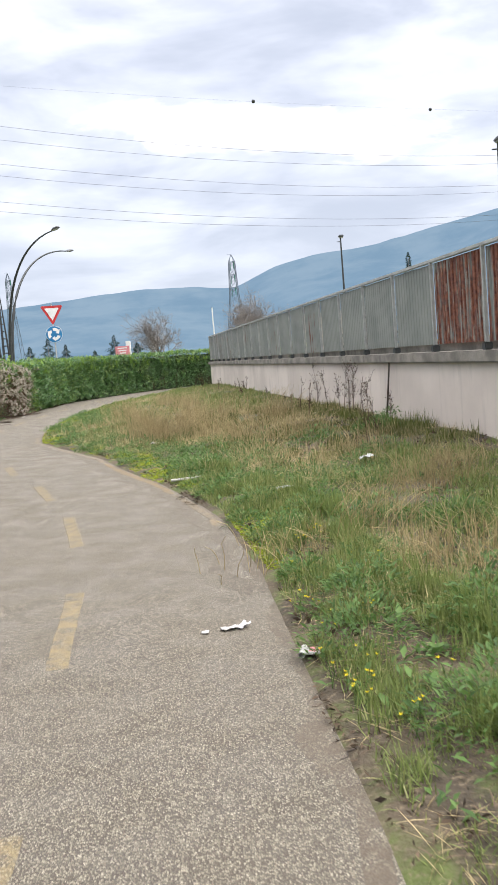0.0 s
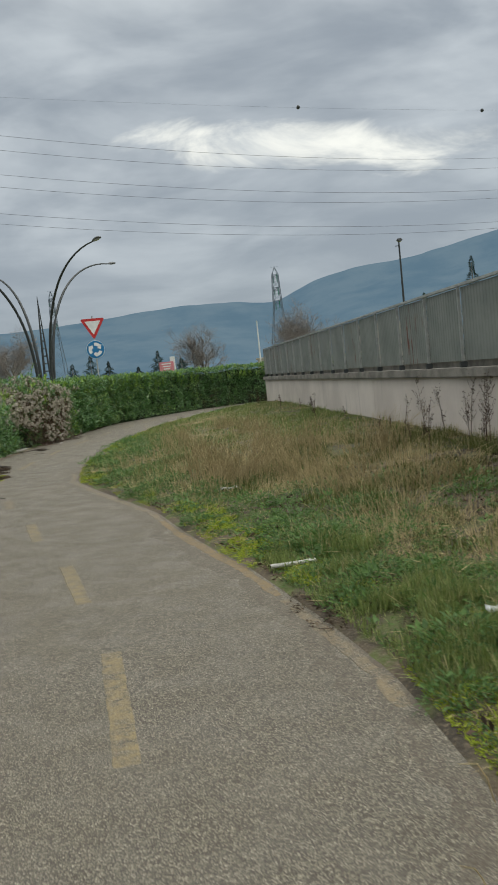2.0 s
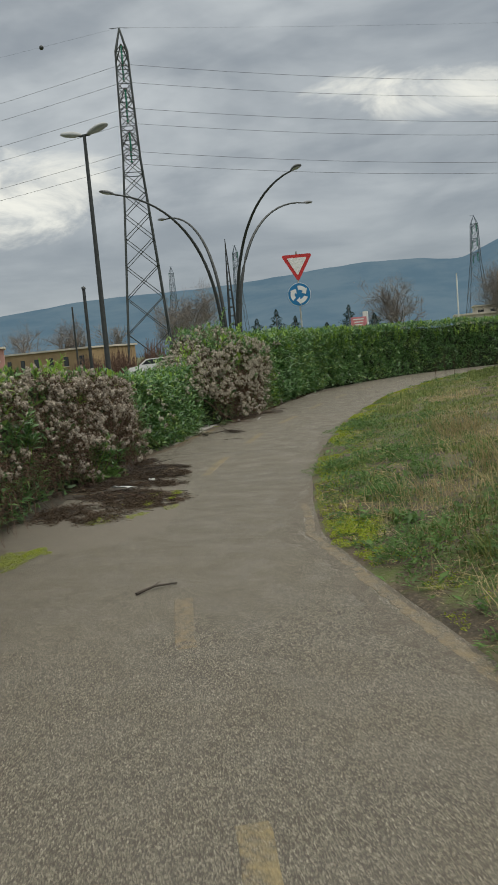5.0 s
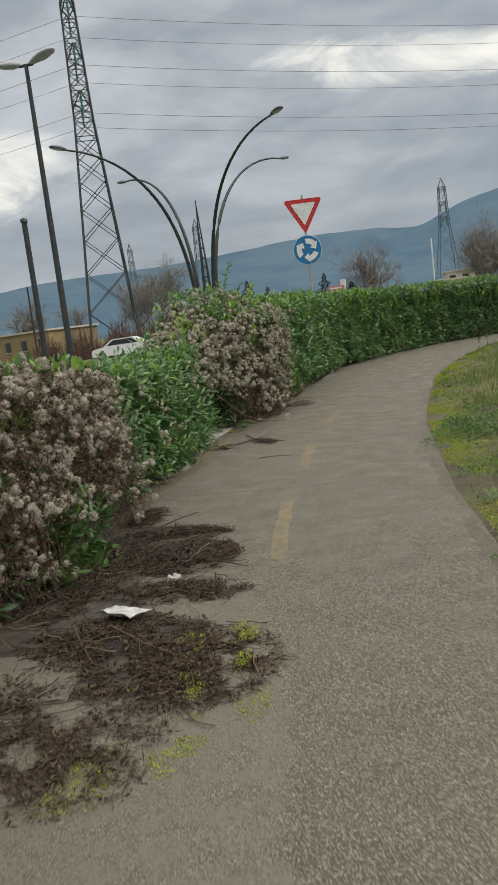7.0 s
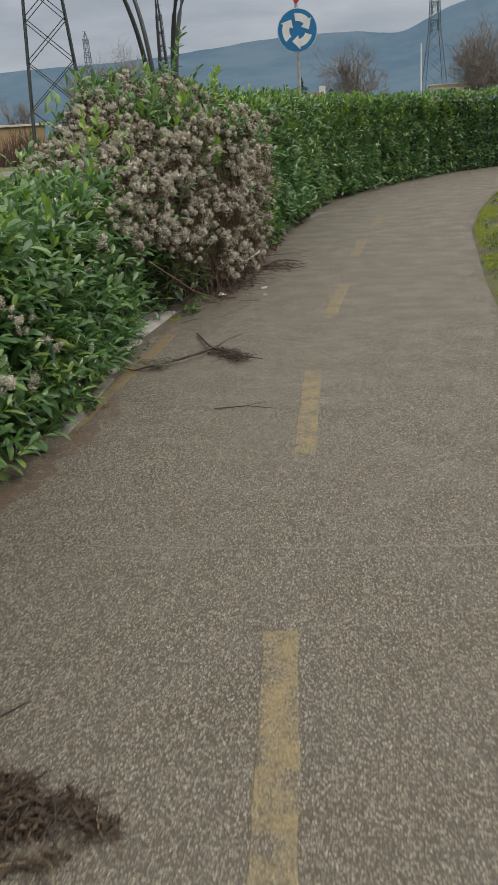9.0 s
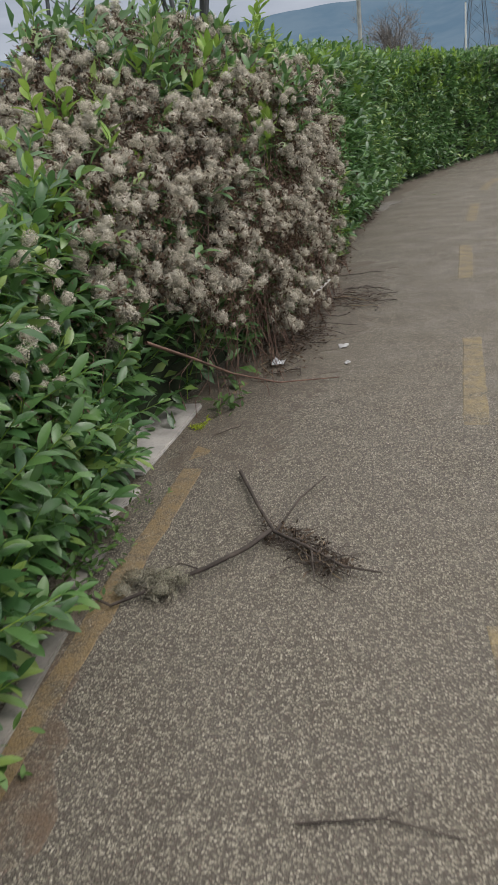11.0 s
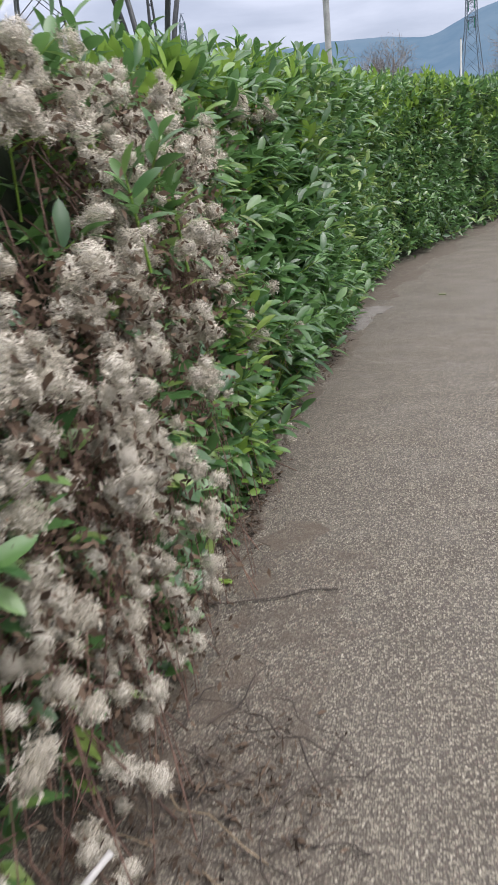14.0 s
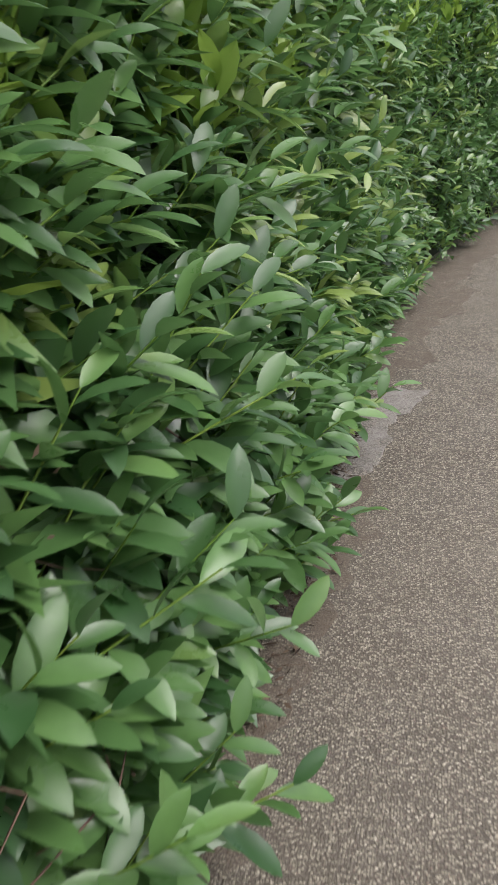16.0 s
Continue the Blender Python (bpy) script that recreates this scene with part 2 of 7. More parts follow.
ASPHALT = make_asphalt()
ROAD = plain("road_asphalt", (0.16, 0.155, 0.15), 0.85, vary=0.15, scale=0.4)
DASH_PAINT = make_paint("faded_yellow_paint", (0.265, 0.208, 0.1), 0.5)
FAINT_PAINT = make_paint("nearly_gone_yellow_paint", (0.235, 0.18, 0.1), 0.53)
EDGE_PAINT = make_paint("worn_yellow_edge_paint", (0.215, 0.15, 0.068), 0.42)
SOIL, FIELD, PLASTER = make_soil(), make_field(), make_plaster()
CONCRETE = plain("weathered_concrete", (0.21, 0.195, 0.17), 0.9, vary=0.35, scale=3, bump=0.4)
SLAB = plain("pale_concrete_slab", (0.38, 0.36, 0.33), 0.9, vary=0.25, scale=5, bump=0.4)
PANELS = [make_panel("faded_green_panel", 0.3), make_panel("streaked_green_panel", 0.62), make_panel("rusted_panel", 1.0)]
GALV = plain("galvanised_steel", (0.36, 0.37, 0.35), 0.55, 0.15, vary=0.2)
DARK_STEEL = plain("dark_painted_steel", (0.045, 0.05, 0.05), 0.5, 0.3, vary=0.2)
PYLON_STEEL = plain("pylon_steel", (0.06, 0.07, 0.07), 0.6, 0.3, vary=0.2)
# Pylon steel again, paled and blued so distance haze sits in the colour.
HAZED_STEEL = plain("hazed_pylon_steel", (0.09, 0.12, 0.15), 0.7, 0.0, vary=0.1)
GLASS_GREEN = plain("green_glass_insulator", (0.02, 0.16, 0.1), 0.25, vary=0.2)
HEAD_GREY = plain("lamp_head_grey", (0.11, 0.115, 0.12), 0.45, 0.2, vary=0.1)
LAMP_GLASS = plain("lamp_cover", (0.35, 0.36, 0.36), 0.3, vary=0.1)
SIGN_RED = plain("sign_red", (0.5, 0.03, 0.03), 0.45, vary=0.08)
SIGN_WHITE = plain("sign_white", (0.72, 0.72, 0.7), 0.45, vary=0.06)
SIGN_BLUE = plain("sign_blue", (0.01, 0.16, 0.36), 0.45, vary=0.08)
PINK = plain("faded_pink_board", (0.6, 0.22, 0.24), 0.6, vary=0.15)
LAUREL = leafy("laurel_leaf", (0.042, 0.115, 0.036), (0.155, 0.305, 0.088), 0.34, 0.3, (0.27, 0.38, 0.09), 0.75)
LAUREL_NEW = leafy("laurel_new_growth", (0.17, 0.32, 0.05), (0.34, 0.5, 0.09), 0.38, 0.35, None, 0.5)
# Near-black green: the hedges' inner shade is put into this colour.
HEDGE_CORE = plain("hedge_shade_core", (0.022, 0.034, 0.014), 0.95, vary=0.4, scale=9)
SEED = leafy("clematis_seed_silk", (0.42, 0.385, 0.3), (0.76, 0.715, 0.6), 0.95, 0.0, None, 0.05, 300.0)
SEED_GREY = leafy("weathered_seed_silk", (0.33, 0.285, 0.225), (0.68, 0.62, 0.53), 0.95, 0.0, None, 0.05, 260.0)
DRY_LEAF = leafy("dry_clematis_leaf", (0.065, 0.045, 0.032), (0.19, 0.135, 0.092), 0.85, 0.15, None, 0.15)
LITTER = leafy("rotting_leaf", (0.03, 0.023, 0.018), (0.175, 0.128, 0.09), 0.9, 0.05, None, 0.1)
STEM = plain("dry_stem", (0.15, 0.09, 0.065), 0.85, vary=0.35, scale=12)
BLEACHED_SILK = leafy("bleached_silk", (0.15, 0.14, 0.1), (0.36, 0.34, 0.26), 0.95, 0.0, None, 0.05, 260.0)
STRAW_STALK = plain("pale_dry_stalk", (0.26, 0.2, 0.125), 0.85, vary=0.3, scale=12)
TWIG = plain("grey_brown_twig", (0.06, 0.048, 0.039), 0.9, vary=0.35, scale=12)
# Grey-brown bark, lightened to carry the haze over the far trees.
BARK = plain("hazed_winter_bark", (0.24, 0.21, 0.185), 0.9, vary=0.25)
GRASS = leafy("green_grass", (0.04, 0.056, 0.014), (0.215, 0.242, 0.07), 0.55, 0.32, (0.42, 0.36, 0.2), 0.25)
FRESH_GRASS = leafy("fresh_grass", (0.062, 0.1, 0.024), (0.32, 0.39, 0.125), 0.5, 0.35, (0.47, 0.42, 0.21), 0.3)
DRY_GRASS = leafy("dry_straw_grass", (0.31, 0.245, 0.13), (0.66, 0.55, 0.32), 0.75, 0.35, None, 0.15)
WEED = leafy("weed_leaf", (0.045, 0.1, 0.028), (0.16, 0.28, 0.075), 0.5, 0.35, None, 0.3)
MOSS = leafy("bright_moss", (0.2, 0.27, 0.025), (0.42, 0.48, 0.06), 0.95, 0.1, None, 0.05)
PETAL = leafy("yellow_petal", (0.62, 0.5, 0.02), (0.8, 0.68, 0.04), 0.6, 0.3, None, 0.2)
DEAD_WEED = leafy("dead_weed_stalk", (0.06, 0.04, 0.03), (0.13, 0.09, 0.065), 0.9, 0.1, None, 0.1)
# Dark needle green with some distance haze mixed into the colour.
CONIFER = leafy("hazed_dark_conifer", (0.03, 0.055, 0.04), (0.06, 0.09, 0.065), 0.8, 0.05, None, 0.1)
TISSUE = plain("white_tissue", (0.5, 0.5, 0.49), 0.9, vary=0.22, scale=20)
PLASTIC = plain("clear_plastic_litter", (0.5, 0.52, 0.53), 0.3, vary=0.3, scale=20)
WHITE_PIPE = plain("grey_white_plastic_pipe", (0.5, 0.49, 0.46), 0.6, vary=0.2)
CAR_PAINT = plain("white_car_paint", (0.75, 0.75, 0.74), 0.25, vary=0.04)
APRON_CONCRETE = make_paint("dirty_old_concrete", (0.17, 0.15, 0.12), 0.47)
PINK_WALL = plain("faded_pink_render", (0.42, 0.23, 0.2), 0.9, vary=0.12, scale=0.5)
DIRT = make_paint("dirt_over_asphalt", (0.1, 0.078, 0.054), 0.47)
RED_DIRT = make_paint("reddish_earth_over_asphalt", (0.115, 0.077, 0.047), 0.46)
THIN_DIRT = make_paint("thin_dirt_over_asphalt", (0.085, 0.068, 0.048), 0.55)
MOULD_SOIL = make_paint("dark_leaf_mould", (0.044, 0.036, 0.027), 0.36)
MORTAR = make_paint("pale_cement", (0.25, 0.238, 0.215), 0.42)
DARK_GLASS = plain("dark_glass", (0.03, 0.035, 0.04), 0.1, vary=0.1)
RUBBER = plain("black_rubber", (0.02, 0.02, 0.02), 0.9, vary=0.2)
OCHRE = plain("ochre_render", (0.3, 0.215, 0.12), 0.9, vary=0.12, scale=0.5)
CREAM = plain("cream_render", (0.55, 0.5, 0.43), 0.9, vary=0.1, scale=0.5)
ROOF_TILE = plain("terracotta_roof", (0.28, 0.15, 0.1), 0.9, vary=0.25, scale=2)
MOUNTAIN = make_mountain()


# ---- mesh helpers ----
def from_arrays(name, verts, faces, mat, parent=None, label="", smooth=False, kind=""):
    me = bpy.data.meshes.new(name)
    verts = np.asarray(verts, dtype=np.float32).reshape(-1, 3)
    if isinstance(faces, np.ndarray):
        k = faces.shape[1]
        me.vertices.add(len(verts))
        me.vertices.foreach_set("co", verts.ravel())
        me.loops.add(faces.size)
        me.loops.foreach_set("vertex_index", faces.ravel().astype(np.int32))
        me.polygons.add(len(faces))
        me.polygons.foreach_set("loop_start", np.arange(0, faces.size, k, dtype=np.int32))
        me.update(calc_edges=True)
    else:
        me.from_pydata(verts.tolist(), [], faces)
        me.update()
    if smooth:
        me.polygons.foreach_set("use_smooth", np.ones(len(me.polygons), dtype=bool))
    me.materials.append(mat)
    ob = new(name, me)
    ob.parent = parent
    return tagged(ob, label, kind=kind)


def part(name, bm, mat, parent=None, label="", smooth=False):
    me = bpy.data.meshes.new(name)
    bmesh.ops.recalc_face_normals(bm, faces=bm.faces)
    bm.to_mesh(me)
    bm.free()
    if smooth:
        for p in me.polygons:
            p.use_smooth = True
    me.materials.append(mat)
    ob = new(name, me)
    ob.parent = parent
    return tagged(ob, label)


def thing(name, label, category, group="", at=(0, 0, 0), turn=0.0, kind=""):
    ob = new(name)
    ob.matrix_basis = pose(*at, 0, 0, turn)
    return tagged(ob, label, category, group, kind)


def box(size, at=(0, 0, 0), bevel=0.0, bm=None, turn=None):
    made = bmesh.new()
    bmesh.ops.create_cube(made, size=1)
    bmesh.ops.scale(made, vec=size, verts=made.verts)
    if bevel:
        bmesh.ops.bevel(made, geom=made.edges, offset=bevel, segments=2, affect="EDGES")
    if turn is not None:
        bmesh.ops.transform(made, matrix=turn, verts=made.verts)
    bmesh.ops.translate(made, vec=at, verts=made.verts)
    if bm is None:
        return made
    me = bpy.data.meshes.new("temporary")
    made.to_mesh(me)
    made.free()
    bm.from_mesh(me)
    bpy.data.meshes.remove(me)
    return bm


def tube_arrays(points, radii, sides=6):
    """Vertices and quads of a tube along points."""
    pts = np.asarray(points, float)
    rad = np.broadcast_to(np.asarray(radii, float), (len(pts),))
    tang = np.gradient(pts, axis=0)
    tang /= np.linalg.norm(tang, axis=1)[:, None] + 1e-9
    ref = np.where(np.abs(tang[:, 2:3]) < 0.9, np.array([[0, 0, 1.0]]), np.array([[1.0, 0, 0]]))
    a = np.cross(tang, ref)
    a /= np.linalg.norm(a, axis=1)[:, None] + 1e-9
    b = np.cross(tang, a)
    th = np.arange(sides) * 2 * np.pi / sides
    v = pts[:, None] + rad[:, None, None] * (a[:, None] * np.cos(th)[None, :, None] + b[:, None] * np.sin(th)[None, :, None])
    i, j = np.meshgrid(np.arange(len(pts) - 1), np.arange(sides), indexing="ij")
    k = (j + 1) % sides
    f = np.stack([i * sides + j, i * sides + k, (i + 1) * sides + k, (i + 1) * sides + j], -1).reshape(-1, 4)
    return v.reshape(-1, 3), f


def tubes(name, paths, mat, parent=None, label="", kind=""):
    """Many tubes (points, radii, sides) joined into one mesh."""
    vs, fs, base = [], [], 0
    for pts, rad, sides in paths:
        v, f = tube_arrays(pts, rad, sides)
        vs.append(v)
        fs.append(f + base)
        base += len(v)
    return from_arrays(name, np.concatenate(vs), np.concatenate(fs), mat, parent, label, True, kind)


def scatter(template_v, template_f, places, frames, scales):
    """Copies of one template joined: places (N,3), frames (N,3,3) with columns as axes, scales (N,) or (N,3)."""
    tv = np.asarray(template_v, float)
    sc = np.asarray(scales, float)
    sc = sc[:, None] * np.ones(3) if sc.ndim == 1 else sc
    v = np.einsum("nij,nkj->nki", frames, tv[None] * sc[:, None, :]) + places[:, None, :]
    f = np.asarray(template_f)[None] + (np.arange(len(places)) * len(tv))[:, None, None]
    return v.reshape(-1, 3), f.reshape(-1, f.shape[-1])


def axes(forward, upish):
    """Frames whose x runs along forward and whose z is near upish."""
    x = forward / (np.linalg.norm(forward, axis=1)[:, None] + 1e-9)
    y = np.cross(upish, x)
    y /= np.linalg.norm(y, axis=1)[:, None] + 1e-9
    return np.stack([x, y, np.cross(x, y)], -1)


rng = np.random.default_rng(7)


def tidy_noise(x, y, scale, seed=0):
    """Smooth value noise in the plane, 0 to 1."""
    r = np.random.default_rng(100 + seed).random((64, 64))
    u, v = np.asarray(x) / scale + 900, np.asarray(y) / scale + 900
    i, j = np.floor(u).astype(int), np.floor(v).astype(int)
    a, b = u - i, v - j
    a, b = a * a * (3 - 2 * a), b * b * (3 - 2 * b)
    g = lambda p, q: r[p % 64, q % 64]
    return (g(i, j) * (1 - a) + g(i + 1, j) * a) * (1 - b) + (g(i, j + 1) * (1 - a) + g(i + 1, j + 1) * a) * b


# leaf: length 1 along x, 12 triangles as quads
LEAF_T = np.array([0, 0.22, 0.5, 0.78, 1.0])
LEAF_W = np.array([0.03, 0.15, 0.2, 0.14, 0.0])
LEAF_V = np.concatenate([np.stack([LEAF_T, s * LEAF_W, 0.05 * abs(s) - 0.18 * LEAF_T ** 2], -1) for s in (-1, 0, 1)])
LEAF_F = np.array([(r * 5 + i, r * 5 + i + 1, (r + 1) * 5 + i + 1, (r + 1) * 5 + i) for r in (0, 1) for i in range(4)])
FINE_T = np.array([0, 0.1, 0.28, 0.5, 0.72, 0.89, 1.0])
FINE_W = np.array([0.012, 0.08, 0.152, 0.182, 0.166, 0.098, 0.0])
FINE_V = np.concatenate([np.stack([FINE_T, s * FINE_W, 0.34 * abs(s) * FINE_W - 0.24 * FINE_T ** 2 + 0.04 * np.sin(FINE_T * 9) * s * FINE_W], -1) for s in (-1, 0, 1)])
FINE_F = np.array([(r * 7 + i, r * 7 + i + 1, (r + 1) * 7 + i + 1, (r + 1) * 7 + i) for r in (0, 1) for i in range(6)])
QUICK_V = np.array([(0, 0, 0), (0.48, -0.19, 0.05), (0.5, 0, -0.02), (0.48, 0.19, 0.05), (1, 0, -0.16)])
QUICK_F = np.array([(0, 1, 4, 2), (0, 2, 4, 3)])
SMALL_V = np.array([(0, 0, 0), (0.5, -0.22, 0.03), (1, 0, -0.12), (0.5, 0.22, 0.03)])
SMALL_F = np.array([(0, 1, 2, 3)])
BLADE_V = np.array([(0, -0.5, 0), (0, 0.5, 0), (0.12, -0.4, 0.5), (0.12, 0.4, 0.5), (0.5, 0, 1.0)])
BLADE_F = np.array([(0, 1, 3), (0, 3, 2), (2, 3, 4)])

# ---- plan ----
RIGHT = [(0.75, -8), (0.5, 0), (0.34, 2.4), (0.18, 4), (0.03, 5.6), (-0.3, 7.6), (-0.6, 8.6), (-1.15, 10.2), (-1.55, 11.1), (-1.9, 12), (-2.4, 13.4), (-3.1, 14.8), (-3.9, 16.4), (-4.45, 17.6), (-4.78, 19), (-5.1, 20.7),
         (-5.35, 22.7), (-5.58, 26.5), (-5.55, 28.8), (-5.4, 32.5), (-5.1, 34.8), (-4.6, 37.5), (-3.8, 41), (-2.7, 43.2), (-1.2, 44.9), (1, 46.2), (5, 48)]
HEDGE = [(-2.9, -8), (-3.2, 0), (-3.8, 4), (-4.7, 8), (-5.7, 11), (-6.7, 14), (-7.5, 17.2), (-8.1, 19.5), (-8.3, 22.5), (-8.36, 24.6), (-8.45, 25.6), (-8.6, 26.5), (-8.64, 27.1), (-8.46, 28.1), (-8.3, 30), (-8.2, 33), (-8.1, 35), (-7.98, 36.2), (-7.65, 38.3),
         (-7.2, 39.6), (-6.3, 42), (-5.3, 43.9), (-3.9, 45.5), (-2.2, 46.9), (0, 48.3), (5, 50.6)]
RIGHT, HEDGE = np.array(RIGHT), np.array(HEDGE)
CORNER, ALONG = np.array([-1.58, 40.54]), np.array([0.1406, -0.9901])


def right_x(y):
    return np.interp(y, RIGHT[:, 1], RIGHT[:, 0])


def hedge_x(y):
    return np.interp(y, HEDGE[:, 1], HEDGE[:, 0])


def wall_x(y):
    return CORNER[0] + (CORNER[1] - np.asarray(y)) * 0.142


def verge_z(x, y):
    """Height of the grass verge: level with the path at its edge, a little higher by the wall."""
    d = np.clip((x - right_x(y)) / 4.0, 0, 1)
    return 0.015 + 0.29 * d ** 0.85 + 0.04 * (tidy_noise(x, y, 0.9, 3) - 0.4) * np.clip(d * 8, 0, 1)


# ---- ground, path, road ----
bm = bmesh.new()
bmesh.ops.create_grid(bm, x_segments=24, y_segments=24, size=4500)
bmesh.ops.translate(bm, vec=(0, 0, -0.06), verts=bm.verts)
tagged(part("ground", bm, FIELD), "rough winter grassland reaching to the hills", "ground", kind="structure")

ys = np.arange(-8, 47.01, 0.2)
path_v, path_f = [], []
edge_wobble = 0.05 * (tidy_noise(ys * 0, ys, 0.35, 1) - 0.5) + 0.08 * (tidy_noise(ys * 0, ys, 1.3, 2) - 0.5)
for i, y in enumerate(ys):
    a, b = float(hedge_x(y)) - 0.35, float(right_x(y)) + edge_wobble[i] + 0.03
    for k in range(7):
        path_v.append((a + (b - a) * k / 6, y, 0.0))
    path_v.append((b + 0.02, y, -0.05))
for i in range(len(ys) - 1):
    for k in range(7):
        path_f.append((i * 8 + k, i * 8 + k + 1, i * 8 + k + 9, i * 8 + k + 8))
path_ob = tagged(from_arrays("path_asphalt", path_v, path_f, ASPHALT), "coarse grey-brown asphalt cycle path curving beside a hedge", "path", kind="structure")

vy = np.arange(-8, 48.01, 0.25)
verge_v, verge_f = [], []
NX = 22
for y in vy:
    a, b = float(right_x(y)) - 0.06, float(wall_x(y)) + 0.1 if y < 40.5 else float(right_x(y)) + 5.0
    for k in range(NX):
        x = a + (b - a) * (k / (NX - 1)) ** 1.3
        verge_v.append((x, y, float(verge_z(x, y)) - (0.03 if k == 0 else 0.0)))
for i in range(len(vy) - 1):
    for k in range(NX - 1):
        verge_f.append((i * NX + k, i * NX + k + 1, (i + 1) * NX + k + 1, (i + 1) * NX + k))
tagged(from_arrays("verge_ground", verge_v, verge_f, SOIL, smooth=True), "mossy soil of the grass verge between path and wall", "ground", kind="structure")


def strip(name, pts, width, mat, z=0.003, parent=None, ragged=0.7):
    p = np.array(pts, float)
    t = np.gradient(p, axis=0)
    t = np.stack([np.convolve(np.pad(t[:, k], 12, mode="edge"), np.ones(25) / 25, "valid") for k in (0, 1)], -1)
    t /= np.linalg.norm(t, axis=1)[:, None]
    nrm = np.stack([-t[:, 1], t[:, 0]], -1)
    fray = lambda k: np.maximum(0.2, 1 + ragged * (tidy_noise(p[:, 0] * 3 + k, p[:, 1], 0.09, 55 + k) + tidy_noise(p[:, 0], p[:, 1] + k, 0.4, 57 + k) - 1))
    v = [(*(q + s * width * w * n), z if abs(s) < 0.45 else -0.002) for q, n, w1, w2 in zip(p, nrm, fray(0), fray(1)) for s, w in ((-0.5, w1), (-0.44, w1), (0.44, w2), (0.5, w2))]
    v[:4] = [(x, y, -0.002) for x, y, _ in v[:4]]
    v[-4:] = [(x, y, -0.002) for x, y, _ in v[-4:]]
    f = [(4 * i + k, 4 * i + k + 4, 4 * i + k + 5, 4 * i + k + 1) for i in range(len(p) - 1) for k in range(3)]
    return from_arrays(name, v, f, mat, parent)


def dashed(y):
    return np.interp(y, DASH_LINE[:, 1], DASH_LINE[:, 0])


DASH_LINE = np.array([(-0.75, 0), (-0.9, 2.5), (-1.07, 4), (-1.26, 5.43), (-1.53, 6.83), (-1.92, 8.35), (-2.36, 9.47), (-2.87, 10.85), (-3.54, 12.2), (-3.97, 13.35), (-4.82, 15.08), (-5.08, 15.8), (-5.9, 18.2), (-6.45, 20.3), (-6.57, 20.95), (-6.66, 21.54),
                      (-6.78, 22.6), (-6.87, 24.1), (-6.98, 25.7), (-7.0, 27.3), (-6.97, 28.8), (-6.96, 30.5), (-6.91, 32.1), (-6.81, 33.6), (-6.71, 35.05), (-6.45, 37.0), (-6.1, 38.5), (-5.6, 40)])
DASHES = [(2.0, 2.55), (4.0, 5.44), (6.84, 8.35), (9.47, 10.85), (12.2, 13.4), (14.95, 15.85), (20.95, 22.65), (24.15, 25.72), (27.3, 28.84), (30.55, 32.1), (33.6, 35.05), (36.4, 37.8)]
for a, b in DASHES:
    yy = np.linspace(a, b, 31)
    tagged(strip("centre_dash", np.stack([dashed(yy), yy], -1), 0.125, FAINT_PAINT if 14 < a < 20 else DASH_PAINT, ragged=0.16), "worn yellow dash painted on the path", "road marking", "centre line dashes")
for y0, y1, paint in ((7.2, 9.2, FAINT_PAINT), (9.2, 12.8, EDGE_PAINT), (12.8, 19.0, FAINT_PAINT)):
    yy = np.arange(y0, y1, 0.05)
    tagged(strip("edge_line", np.stack([right_x(yy) - 0.1, yy], -1), 0.09, paint), "worn ochre edge line along the path", "road marking")
yy = np.arange(24.4, 28.1, 0.05)
tagged(strip("edge_line", np.stack([yy * 0 - 8.29, yy], -1), 0.1, EDGE_PAINT, ragged=0.35), "worn ochre edge line beside the hedge", "road marking")

# earth washed onto the path along both edges
for side, y0, y1, off, wid, lay, mat in ((0, 22.5, 47, 0.06, 0.2, 0.0012, DIRT), (0, 15, 22.5, 0.15, 0.4, 0.0012, DIRT), (0, 26.8, 31.6, 0.3, 0.3, 0.0028, DIRT), (0, 26.8, 31.4, 0.48, 0.42, 0.0044, THIN_DIRT), (0, 22.3, 25.6, 0.1, 0.16, 0.0028, RED_DIRT), (0, 36.2, 39.5, 0.14, 0.26, 0.0028, DIRT), (1, 0, 46, 0.0, 0.13, 0.001, DIRT), (1, 5, 20, -0.2, 0.2, 0.0017, THIN_DIRT)):
    yy = np.arange(y0, y1, 0.05)
    xx = (hedge_x(yy) if side == 0 else right_x(yy)) + off + 0.16 * (tidy_noise(yy, yy * 0, 0.5, 71 + side) - 0.5) + 0.06 * (tidy_noise(yy, yy * 0, 0.14, 74 + side) - 0.5)
    tagged(strip("dirt_margin", np.stack([xx, yy], -1), wid, mat, lay, None, 1.1), "brown earth washed over the path's edge", "dirt", kind="structure")

# road and roundabout beyond the hedge
HUB = np.array([-16.9, 59.5])
th = np.linspace(0, 2 * np.pi, 65)
ring_v = [(HUB[0] + r * math.cos(a), HUB[1] + r * math.sin(a), -0.03) for a in th for r in (8.5, 17.0)]
tagged(from_arrays("road_roundabout", ring_v, [(2 * i, 2 * i + 1, 2 * i + 3, 2 * i + 2) for i in range(64)], ROAD), "grey asphalt roundabout", "road", kind="structure")
road_v = [(x + o, y, -0.035) for y, x in ((-30, -10), (0, -12), (20, -15), (34, -17), (46, -18)) for o in (-4.2, 0, 3.6)]
tagged(from_arrays("road_approach", road_v, [(3 * i + k, 3 * i + k + 1, 3 * i + k + 4, 3 * i + k + 3) for i in range(4) for k in range(2)], ROAD), "grey asphalt road behind the hedge", "road", kind="structure")
